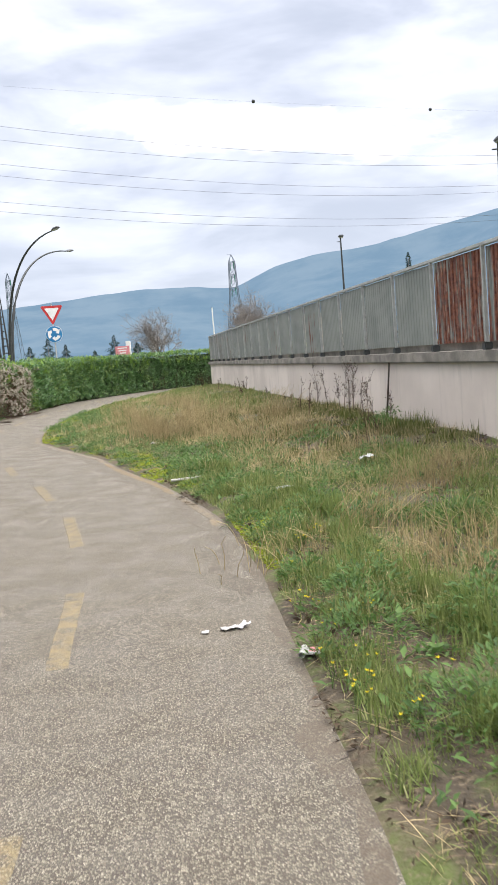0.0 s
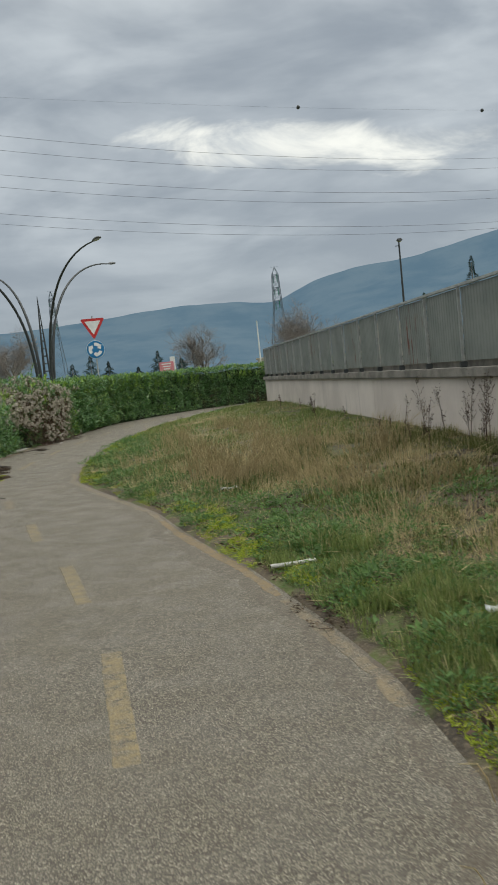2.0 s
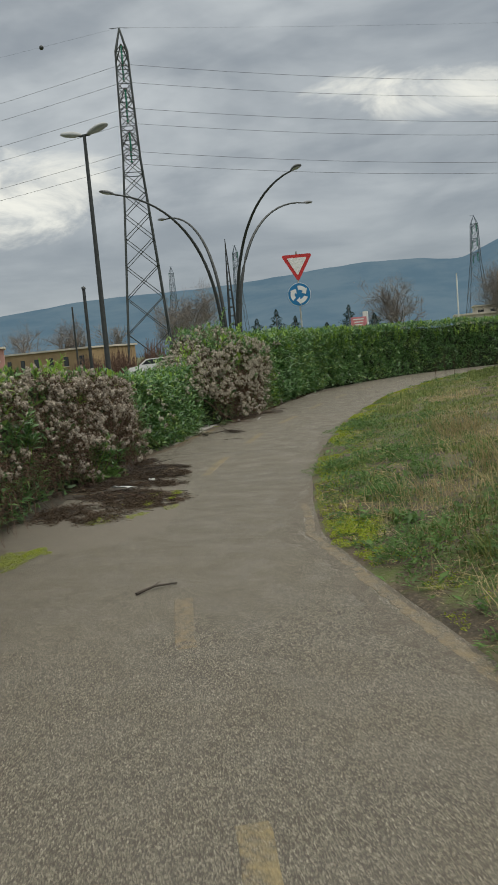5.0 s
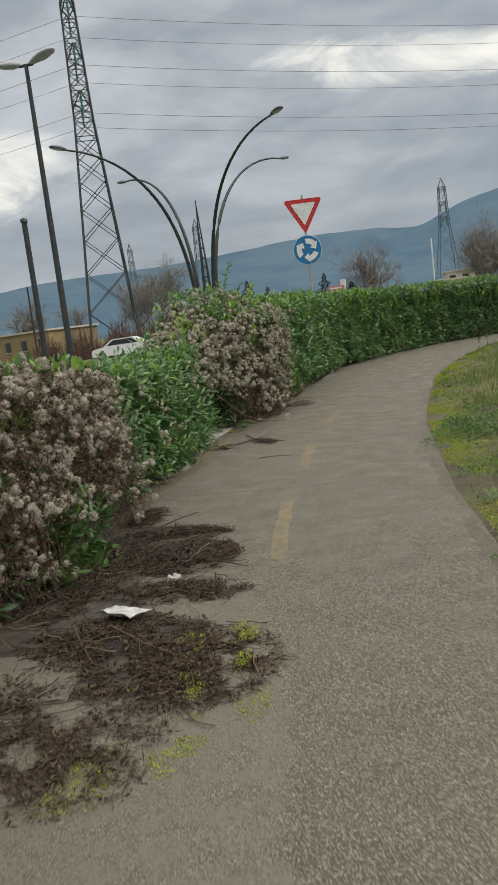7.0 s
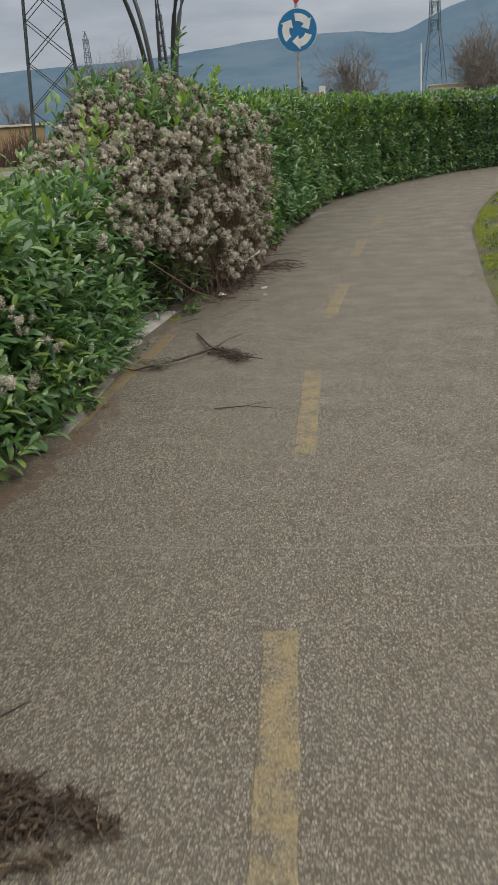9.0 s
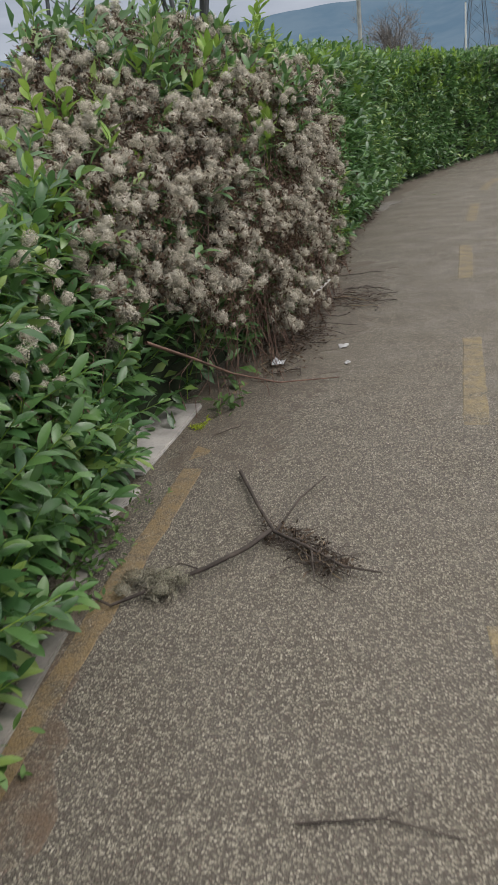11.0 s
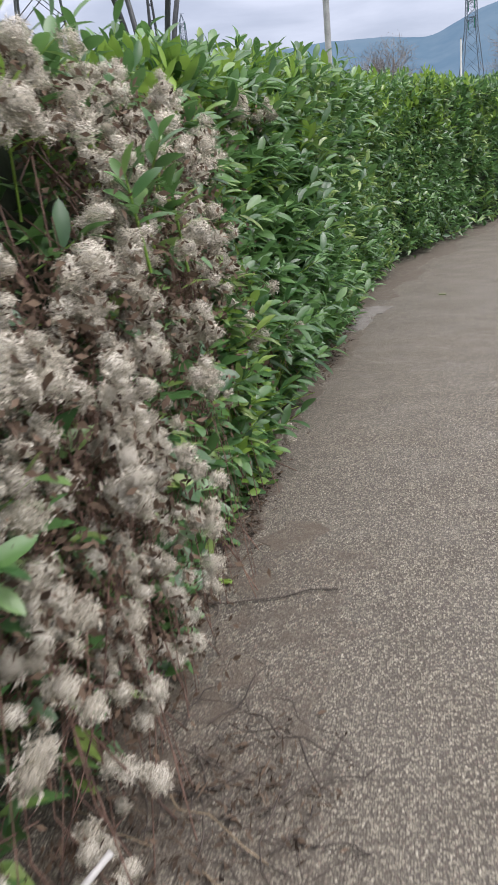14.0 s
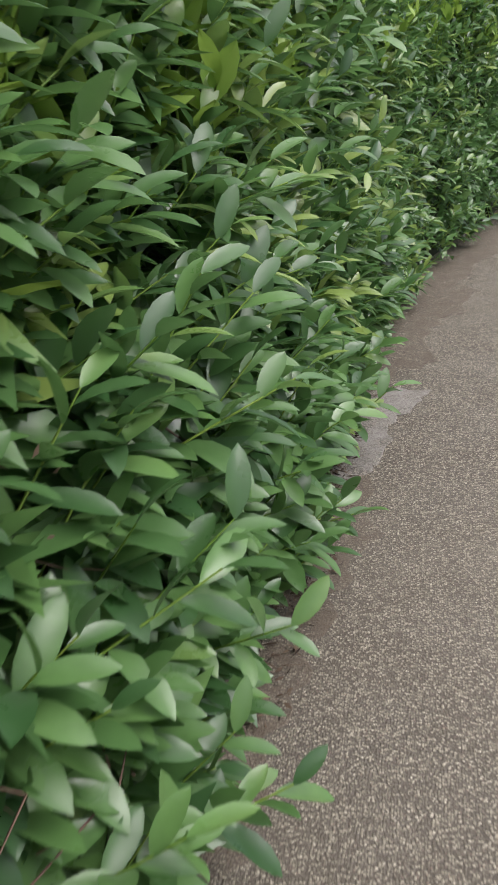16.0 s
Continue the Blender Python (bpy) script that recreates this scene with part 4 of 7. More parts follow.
# ---- grass verge ----
def on_verge(n, y0, y1, inset=0.05):
    y = rng.uniform(y0, y1, n)
    a = right_x(y) + inset
    b = np.where(y < 40.4, wall_x(y) - 0.03, right_x(y) + 3.5)
    wide = b - a
    keep = rng.random(n) < wide / 8.0
    y, a, wide = y[keep], a[keep], wide[keep]
    x = a + wide * rng.random(len(y))
    return x, y, x - right_x(y)


def blades(name, x, y, height, width, mat, label, lean=0.5):
    n = len(x)
    ang = rng.uniform(0, 2 * np.pi, n)
    out = np.stack([np.cos(ang), np.sin(ang), np.zeros(n)], 1)
    tilt = np.array([[0, 0, 1.0]]) + out * (lean * rng.standard_normal((n, 1)))
    z = tilt / np.linalg.norm(tilt, axis=1)[:, None]
    side = np.cross(z, out)
    side /= np.linalg.norm(side, axis=1)[:, None]
    fwd = np.cross(side, z)
    fr = np.stack([fwd, side, z], -1)
    p = np.stack([x, y, verge_z(x, y) - 0.01], 1)
    sc = np.stack([height * rng.uniform(0.2, 1.1, n), width, height], 1)
    v, f = scatter(BLADE_V, BLADE_F, p, fr, sc)
    return tagged(from_arrays(name, v, f, mat, kind="stuff"), label, "grass")


def dryness(x, y):
    """Where the grass has gone to straw: high in the middle of the verge."""
    d = x - right_x(y)
    return np.clip(1.5 * (tidy_noise(x, y, 1.7, 31) - 0.42) + 0.35 * (tidy_noise(x, y, 0.6, 32) - 0.5) + 0.22 * np.exp(-((y - 16) / 6) ** 2) - 0.12 * (y > 22) - 0.15 * (y < 8) + 0.12 * np.exp(-((d - 2) / 1.4) ** 2), 0, 1)


for y0, y1, n, hh, ww in ((0.5, 9.5, 250000, 0.085, 0.0065), (9.5, 18, 190000, 0.075, 0.009), (18, 46.5, 250000, 0.06, 0.016)):
    x, y, d = on_verge(n, y0, y1)
    dry = dryness(x, y)
    tuft = tidy_noise(x, y, 0.28, 33)
    clear = np.interp(y, (6, 9, 17, 20, 23), (0.3, 1.25, 1.15, 0.5, 0.1)) * (0.55 + 0.9 * tidy_noise(x, y, 0.8, 37))
    bare = np.clip(d / clear, 0.05, 1) ** 1.7 * np.clip(tuft * 3.0 - 0.75 + 0.5 * (y > 18), 0.05, 1)
    keep = (rng.random(len(x)) < bare) & (rng.random(len(x)) > dry * 0.5)
    hgt = hh * (0.2 + 2.3 * tuft ** 2 * (0.3 + 1.2 * tidy_noise(x, y, 0.75, 35) ** 2)) * np.clip(0.35 + d / 1.1, 0.3, 1.3) * rng.uniform(0.5, 1.4, len(x))
    blades("green_grass", x[keep], y[keep], hgt[keep], ww * rng.uniform(0.6, 1.5, keep.sum()), GRASS if y0 == 9.5 else FRESH_GRASS, "uneven green grass on the verge", 1.8)
    x, y, d = on_verge(n, y0, y1, 0.25)
    dry = dryness(x, y)
    tuft = tidy_noise(x, y, 0.35, 34)
    keep = rng.random(len(x)) < 0.55 * dry * np.clip(tuft * 2.8 - 0.9, 0, 1) * np.clip(d / 1.2, 0, 1)
    hgt = (0.1 + 0.3 * tuft * dry) * rng.uniform(0.4, 1.25, len(x)) * np.interp(y, (14, 22), (1.0, 0.6))
    blades("dry_grass", x[keep], y[keep], hgt[keep], ww * 0.5 * rng.uniform(0.6, 1.4, keep.sum()), DRY_GRASS, "pale straw-coloured dry grass on the verge", 1.7)

# last year's stalks lying matted in the sward
x, y, d = on_verge(50000, 2, 34, 0.3)
keep = rng.random(len(x)) < np.clip(1.3 * dryness(x, y), 0.03, 1) * np.clip(d / 0.9, 0.1, 1) * (tidy_noise(x, y, 0.45, 39) > 0.45)
x, y = x[keep], y[keep]
fwd = rng.standard_normal((len(x), 3)) * [1, 1, 0.22] + [0.3, -0.2, 0.12]
v, f = scatter(SMALL_V, SMALL_F, np.stack([x, y, verge_z(x, y) + 0.01 + 0.07 * rng.random(len(x)) ** 2], 1), axes(fwd, rng.standard_normal((len(x), 3)) * 0.5 + [0, 0, 1.0]), rng.uniform(0.5, 1.3, (len(x), 1)) * np.array([[0.2, 0.012, 0.1]]))
tagged(from_arrays("matted_straw", v, f, DRY_GRASS, kind="stuff"), "matted pale dead grass lying in the verge", "straw")


def vz(x, y):
    return float(verge_z(np.array([x]), np.array([y]))[0])


n = 90000
y = rng.uniform(0.5, 10.5, n)
d = rng.uniform(0.04, 0.9, n)
x = right_x(y) + d
tuft = tidy_noise(x, y, 0.22, 36)
keep = rng.random(n) < np.clip(tuft * 2.6 - 0.95, 0, 1) * np.clip(0.25 + d, 0, 1)
blades("green_grass", x[keep], y[keep], (0.06 + 0.16 * tuft[keep] * np.clip(0.4 + d[keep], 0, 1)) * rng.uniform(0.6, 1.2, keep.sum()), 0.006 * rng.uniform(0.7, 1.4, keep.sum()), FRESH_GRASS, "fresh grass tufts at the verge's edge", 0.9)


def straw_tuft(x, y, n, tall):
    """A fountain of arching dry stalks."""
    paths = []
    blown = rng.uniform(0, 2 * math.pi)
    for k in range(int(n * 1.5)):
        bx, by = x + 0.22 * rng.standard_normal(), y + 0.25 * rng.standard_normal()
        a, h = blown + rng.normal(0, 1.3), tall * rng.uniform(0.25, 1.0)
        o = abs(rng.normal(0, 0.45)) * h
        u = np.linspace(0, 1, 4)
        px = bx + math.cos(a) * o * u ** 1.6 + 0.02 * rng.standard_normal(4) * u
        py = by + math.sin(a) * o * u ** 1.6 + 0.02 * rng.standard_normal(4) * u
        pz = vz(bx, by) - 0.01 + h * (u - 0.22 * u ** 3)
        paths.append((np.stack([px, py, pz], 1), [0.003, 0.0028, 0.0024, 0.0014], 3))
    return tagged(tubes("straw_tuft", paths, DRY_GRASS), "tuft of long arching dry grass stalks", "grass tuft", "straw tufts on the verge", "stuff")


for x, y, n, tall in ((-1.5, 14.2, 150, 0.75), (-1.1, 14.8, 130, 0.8), (-1.9, 15.3, 120, 0.7), (-0.6, 13.9, 110, 0.75), (-0.1, 12.6, 100, 0.65), (0.7, 12.0, 90, 0.6), (-2.2, 17.6, 110, 0.65), (-1.2, 18.3, 100, 0.7), (-2.9, 19.5, 90, 0.6),
                      (-0.4, 17.0, 100, 0.7), (0.5, 15.5, 100, 0.75), (-3.3, 22.5, 90, 0.6), (-2.4, 24, 90, 0.6), (-1.5, 21.5, 90, 0.6), (0.9, 6.2, 80, 0.5), (1.6, 7.4, 80, 0.55), (1.3, 4.9, 70, 0.5), (0.2, 11.0, 70, 0.5), (1.4, 10.0, 80, 0.55)):
    straw_tuft(x, y, n, tall)
    straw_tuft(x + rng.normal(0, 0.5), y + rng.normal(0, 0.6), n // 2, tall * 0.7)


def rosette(x, y, leaves, length, mat=WEED):
    n = leaves
    a = rng.uniform(0, 2 * np.pi, n)
    tilt = rng.uniform(0.15, 1.1, n)
    fwd = np.stack([np.cos(a), np.sin(a), tilt], 1)
    p = np.stack([x + 0.09 * length / 0.12 * rng.standard_normal(n), y + 0.09 * length / 0.12 * rng.standard_normal(n), np.zeros(n)], 1)
    p[:, 2] = verge_z(p[:, 0], p[:, 1]) + 0.04 * rng.random(n)
    return scatter(QUICK_V, QUICK_F, p, axes(fwd, np.array([[0, 0, 1.0]]) + 0.3 * rng.standard_normal((n, 3))), length * rng.uniform(0.5, 1.2, n))


vs, fs, base = [], [], 0
for y0, y1, n in ((0.6, 10, 260), (10, 22, 300), (22, 44, 160)):
    x, y, d = on_verge(n * 4, y0, y1, 0.1)
    sel = np.argsort(d + rng.random(len(d)) * 2.5)[:n]
    for i in sel:
        v, f = rosette(x[i], y[i], 12, rng.uniform(0.04, 0.1))
        vs.append(v)
        fs.append(f + base)
        base += len(v)
for x, y, k, ln in ((0.32, 6.1, 60, 0.06), (0.4, 6.4, 50, 0.06), (-0.62, 10.3, 90, 0.12), (-0.5, 10.7, 70, 0.11), (0.1, 7.6, 60, 0.09), (-0.3, 9.3, 60, 0.09), (0.75, 3.6, 80, 0.06), (0.9, 3.1, 80, 0.06), (-1.0, 12.4, 60, 0.09), (0.62, 4.6, 60, 0.06), (-1.45, 13.4, 60, 0.08), (-2.0, 14.6, 60, 0.08), (-2.6, 15.6, 70, 0.08), (-3.2, 16.5, 70, 0.08), (-0.9, 11.5, 60, 0.08), (-3.7, 17.6, 60, 0.08), (-0.2, 10.2, 70, 0.09), (0.15, 9.2, 60, 0.09), (-4.1, 19.0, 50, 0.08), (-2.9, 16.9, 60, 0.08)):
    v, f = rosette(x, y, k, ln)
    vs.append(v)
    fs.append(f + base)
    base += len(v)
tagged(from_arrays("weeds", np.concatenate(vs), np.concatenate(fs), WEED, smooth=True, kind="stuff"), "low broad-leaved green weeds in the grass", "weeds")


def weed_clump(x, y, wide, tall, n, size, mat=WEED, label="bushy clump of green weeds at the verge's edge"):
    """A low dome of leafy shoots growing from one root."""
    a, r = rng.uniform(0, 2 * np.pi, n), np.sqrt(rng.random(n))
    lobe = 0.6 + 0.6 * tidy_noise(np.cos(a) + x * 5, np.sin(a) + y * 5, 0.5, 71)
    px, py = x + np.cos(a) * r * wide * lobe, y + np.sin(a) * r * wide * lobe
    pz = verge_z(px, py) + tall * (1 - 0.75 * r * r) * rng.random(n) ** 0.6 * lobe
    fwd = np.stack([np.cos(a) * (0.3 + r), np.sin(a) * (0.3 + r), rng.uniform(0.0, 1.1, n)], 1) + 0.35 * rng.standard_normal((n, 3))
    v, f = scatter(QUICK_V, QUICK_F, np.stack([px, py, pz], 1), axes(fwd, np.array([[0, 0, 1.0]]) + 0.35 * rng.standard_normal((n, 3))), rng.uniform(0.5, 1.2, (n, 1)) * np.array([[size, size * 0.8, size]]))
    return tagged(from_arrays("weed_clump", v, f, mat, smooth=True, kind="stuff"), label, "weeds", "weed clumps on the verge")


for x, y, wide, tall, n, size in ((0.3, 5.15, 0.17, 0.1, 260, 0.05), (0.55, 4.5, 0.3, 0.2, 620, 0.045), (0.45, 3.9, 0.28, 0.17, 520, 0.045), (0.72, 5.3, 0.25, 0.13, 380, 0.04), (0.2, 6.5, 0.22, 0.13, 340, 0.045), (0.45, 6.9, 0.3, 0.15, 440, 0.045), (0.05, 7.7, 0.26, 0.14, 380, 0.05),
                                  (-0.25, 9.0, 0.25, 0.14, 360, 0.05), (-0.55, 10.2, 0.34, 0.18, 520, 0.055), (-0.75, 10.9, 0.3, 0.16, 420, 0.05), (0.1, 9.9, 0.35, 0.15, 420, 0.05), (-0.2, 11.4, 0.4, 0.15, 420, 0.05), (-1.2, 12.5, 0.3, 0.12, 340, 0.05), (0.6, 8.6, 0.35, 0.15, 420, 0.05), (1.1, 7.9, 0.35, 0.16, 400, 0.05), (1.5, 9.4, 0.4, 0.17, 420, 0.055),
                                  (0.85, 2.9, 0.3, 0.2, 520, 0.05), (1.1, 3.9, 0.3, 0.2, 460, 0.05), (1.5, 6.0, 0.35, 0.16, 420, 0.05), (0.85, 6.3, 0.3, 0.14, 380, 0.045), (-1.75, 13.9, 0.3, 0.11, 300, 0.05), (-2.5, 15.2, 0.35, 0.1, 300, 0.05), (-3.3, 17.0, 0.4, 0.1, 300, 0.05), (0.9, 11.2, 0.4, 0.16, 380, 0.055), (1.8, 11.6, 0.45, 0.18, 400, 0.06), (2.4, 12.8, 0.45, 0.18, 400, 0.06)):
    weed_clump(x, y, wide * 1.1, tall * 1.55, int(n * 1.3), size)

x, y, d = on_verge(700, 7, 26, 0.12)
for i in np.argsort(d + 1.8 * rng.random(len(d)))[:120]:
    weed_clump(float(x[i]), float(y[i]), rng.uniform(0.14, 0.36), rng.uniform(0.07, 0.2), 240, rng.uniform(0.03, 0.06))

# moss cushions along the path's edge
def moss_patch(x, y, radius, n, z=None):
    n = n * 3
    a, r = rng.uniform(0, 2 * np.pi, n), radius * np.sqrt(rng.random(n))
    lobe = 0.55 + 0.45 * tidy_noise(np.cos(a) * 2 + x * 3, np.sin(a) * 2 + y * 3, 0.8, 41)
    px, py = x + np.cos(a) * r * lobe * 0.7, y + np.sin(a) * r * lobe * 1.5
    pz = (verge_z(px, py) if z is None else np.full(n, z)) + 0.004 + (0.022 * rng.random(n) if z is None else 0.0)
    keep = tidy_noise(px, py, 0.13, 44) > 0.42
    px, py, pz = px[keep], py[keep], pz[keep]
    n = len(px)
    fwd = rng.standard_normal((n, 3)) * [1, 1, 0.3] + [0, 0, 0.25]
    v, f = scatter(SMALL_V, SMALL_F, np.stack([px, py, pz], 1), axes(fwd, rng.standard_normal((n, 3)) * 0.5 + [0, 0, 1.0]), rng.uniform(0.006, 0.016, n))
    return tagged(from_arrays("moss_patch", v, f, MOSS, kind="stuff"), "bright yellow-green moss at the path's edge", "moss", "moss by the path")


for x, y, r, n in ((-1.42, 11.65, 0.42, 2600), (-1.2, 10.95, 0.42, 2600), (-1.05, 10.5, 0.36, 1900), (-0.72, 9.7, 0.34, 1700), (-1.9, 13.1, 0.3, 1500), (-4.12, 17.5, 0.34, 1900), (-1.6, 12.1, 0.34, 1700), (0.12, 6.9, 0.24, 900), (0.3, 5.5, 0.2, 700), (-1.35, 11.4, 0.35, 1500), (-1.0, 11.2, 0.3, 1200), (-1.7, 12.6, 0.35, 1500), (-2.1, 13.3, 0.25, 900), (-4.2, 17.4, 0.3, 1400), (-4.35, 18.0, 0.25, 1000), (-3.95, 16.9, 0.22, 800), (-0.75, 9.7, 0.3, 1200), (-0.4, 9.0, 0.25, 800), (0.05, 7.4, 0.25, 700), (0.15, 8.2, 0.3, 700), (-2.7, 14.6, 0.2, 600)):
    moss_patch(x, y, r, n)
for x, y, r, n in ((-6.95, 16.9, 0.34, 1500), (-6.76, 19.7, 0.09, 260), (-6.82, 19.54, 0.08, 220), (-6.73, 19.48, 0.06, 160), (-6.49, 19.62, 0.1, 320), (-6.57, 19.76, 0.07, 160), (-6.45, 19.36, 0.08, 240), (-6.4, 19.25, 0.1, 280), (-6.67, 19.17, 0.09, 200), (-6.9, 19.1, 0.07, 120), (-6.6, 19.0, 0.07, 140), (-6.3, 18.9, 0.12, 240), (-6.55, 18.6, 0.16, 260), (-6.85, 18.3, 0.2, 260), (-8.4, 27.4, 0.07, 200), (-8.2, 26.9, 0.04, 90)):
    moss_patch(x, y, r * 1.15, n if y > 19.9 or y < 18.9 else n // 3, 0.024 if 18.9 < y < 19.9 else 0.006)

# thin moss and seedlings on the bare strip beside the path
n = 90000
y = rng.uniform(5.5, 40, n)
d = np.abs(rng.standard_normal(n)) * np.interp(y, (7, 9, 20, 24), (0.16, 0.42, 0.42, 0.3))
x = right_x(y) + 0.02 + d
keep = tidy_noise(x, y, 0.34, 42) > np.interp(y, (18, 23), (0.56, 0.36))
x, y = x[keep], y[keep]
fwd = rng.standard_normal((len(x), 3)) * [1, 1, 0.3] + [0, 0, 0.3]
v, f = scatter(SMALL_V, SMALL_F, np.stack([x, y, verge_z(x, y) + 0.003], 1), axes(fwd, rng.standard_normal((len(x), 3))), rng.uniform(0.008, 0.022, len(x)))
tagged(from_arrays("low_moss", v, f, MOSS, kind="stuff"), "low moss and seedlings beside the path", "moss")
n = 16000
x, y, d = on_verge(n * 2, 1, 14, 0.0)
keep = tidy_noise(x, y, 0.4, 43) > 0.55
x, y = x[keep], y[keep]
fwd = rng.standard_normal((len(x), 3)) * [1, 1, 0.5]
v, f = scatter(SMALL_V, SMALL_F, np.stack([x, y, verge_z(x, y) + 0.02 * rng.random(len(x))], 1), axes(fwd, rng.standard_normal((len(x), 3))), rng.uniform(0.02, 0.06, len(x)))
tagged(from_arrays("leaf_litter", v, f, LITTER, kind="stuff"), "brown dead leaves lying in the grass", "leaf litter")

# seedlings, flattened straw and dead stems on the bare strip
def strewn(name, label, n, y0, y1, wide, template, size, mat, rise, category):
    y = rng.uniform(y0, y1, n)
    x = right_x(y) + 0.06 + np.abs(rng.standard_normal(n)) * wide
    keep = tidy_noise(x, y, 0.25, len(name)) > 0.38
    x, y = x[keep], y[keep]
    k = len(x)
    fwd = rng.standard_normal((k, 3)) * [1, 1, rise] + [0, 0, rise]
    v, f = scatter(*template, np.stack([x, y, verge_z(x, y) + 0.004 + 0.012 * rng.random(k)], 1), axes(fwd, rng.standard_normal((k, 3)) * 0.4 + [0, 0, 1.0]), rng.uniform(0.5, 1.2, (k, 1)) * np.array(size))
    return tagged(from_arrays(name, v, f, mat, kind="stuff"), label, category)


strewn("seedlings", "small green seedlings on bare soil", 22000, 6, 20, 0.55, (QUICK_V, QUICK_F), (0.035, 0.035, 0.035), WEED, 0.5, "weeds")
strewn("flattened_straw", "flattened pale straw on the soil", 9000, 2, 20, 0.6, (SMALL_V, SMALL_F), (0.14, 0.008, 0.05), DRY_GRASS, 0.12, "straw")
strewn("dead_stems", "dark dead stems on the soil", 7000, 2, 20, 0.45, (SMALL_V, SMALL_F), (0.09, 0.012, 0.05), LITTER, 0.2, "litter")

# yellow flowers
def flower(x, y, h, stems):
    """A loose bunch of thin stalks, each with a small head of upright petals."""
    ob = thing("yellow_flower", "bunch of small bright yellow wildflowers in the grass", "flower", "yellow flowers on the verge", at=(x, y, float(verge_z(np.array([x]), np.array([y]))[0])))
    for q in range(stems):
        bx, by = rng.normal(0, 0.025, 2)
        tx, ty, tz = bx + rng.normal(0, 0.04), by + rng.normal(0, 0.04), h * rng.uniform(0.6, 1.1)
        tubes("stalk", [(np.array([(bx, by, 0), ((bx + tx) / 2 + 0.01, (by + ty) / 2, tz * 0.6), (tx, ty, tz)]), [0.002, 0.0018, 0.0014], 4)], WEED, ob)
        k = 8
        a = np.arange(k) * 2.4
        fwd = np.stack([np.cos(a), np.sin(a), rng.uniform(0.5, 1.6, k)], 1)
        v, f = scatter(SMALL_V, SMALL_F, np.tile([[tx, ty, tz]], (k, 1)), axes(fwd, np.tile([[0, 0, 1.0]], (k, 1))), rng.uniform(0.01, 0.017, k))
        from_arrays("bloom", v, f, PETAL, ob, "yellow petals")
    return ob


for x, y, k in ((0.3, 5.86, 5), (0.44, 6.0, 6), (0.26, 5.3, 2), (0.22, 4.5, 3), (0.3, 4.45, 3), (0.33, 4.1, 3), (0.56, 4.21, 4), (0.45, 3.55, 3), (0.29, 3.4, 3), (0.39, 3.28, 5), (0.38, 3.15, 4), (0.6, 5.4, 2), (0.8, 5.0, 2), (0.52, 2.9, 4), (0.75, 3.3, 2), (0.26, 7.0, 2)):
    flower(x, y, rng.uniform(0.09, 0.16), k)


# tall dead weeds by the wall
def dead_weed(x, y, tall, twigs):
    ob = thing("dead_weed", "tall brown dead weed stalk beside the wall", "weed", "dead weeds by the wall", at=(x, y, float(verge_z(np.array([x]), np.array([y]))[0]) - 0.02))
    u = np.linspace(0, 1, 6)
    lx, ly = rng.standard_normal(2) * 0.08
    stem = np.stack([lx * u ** 1.5, ly * u ** 1.5, tall * u], 1)
    tubes("stalk", [(stem, 0.006 - 0.004 * u, 4)], DEAD_WEED, ob)
    paths = []
    for k in range(twigs):
        b = stem[-1] * rng.uniform(0.3, 1.0)
        a = rng.uniform(0, 2 * math.pi)
        ln = tall * rng.uniform(0.1, 0.3)
        e = b + np.array([math.cos(a) * ln * 0.5, math.sin(a) * ln * 0.5, ln * 0.8])
        paths.append((np.stack([b, (b + e) / 2 + [0, 0, -0.02], e]), [0.003, 0.0022, 0.0015], 3))
    tubes("twigs", paths, DEAD_WEED, ob, "thin dead side stems", "stuff")
    tips = np.concatenate([np.linspace(q[0][0], q[0][2], 6) for q in paths])
    tips = tips + 0.012 * rng.standard_normal(tips.shape)
    v, f = scatter(SMALL_V, SMALL_F, tips, axes(rng.standard_normal(tips.shape), rng.standard_normal(tips.shape)), rng.uniform(0.015, 0.04, len(tips)))
    from_arrays("seed_cases", v, f, DEAD_WEED, ob, "brown dry seed cases", kind="stuff")
    return ob


for k in range(30):
    y = rng.choice([rng.uniform(13, 24), rng.uniform(24, 39), rng.uniform(36.5, 39.8)])
    dead_weed(float(wall_x(y)) - rng.uniform(0.15, 1.1), float(y), rng.uniform(0.25, 0.65), 9)
for x, y, tall in ((1.46, 10.0, 0.75), (1.55, 10.4, 0.8), (1.62, 10.2, 0.6), (1.8, 14.3, 0.85), (1.9, 14.5, 0.8), (2.04, 14.6, 0.9), (1.95, 14.9, 0.75), (1.7, 14.8, 0.7), (1.85, 15.4, 0.85), (1.6, 16.0, 0.7), (1.72, 17.4, 0.9), (1.6, 17.8, 0.85), (1.65, 18.3, 0.7), (2.15, 12.2, 0.45), (1.75, 22.2, 0.7), (-3.6, 37.4, 0.8), (-3.2, 38.3, 0.7), (-3.9, 39.3, 0.9), (-4.2, 38.2, 0.6)):
    dead_weed(x, y, tall, 13)
stake = thing("wooden_stake", "thin weathered stake leaning against the wall", "stake", at=(2.24, 13.1, 0.28))
tubes("shaft", [(np.array([(0, 0, 0), (0.03, -0.1, 0.45), (0.06, -0.2, 0.92)]), [0.018, 0.016, 0.013], 6)], TWIG, stake)

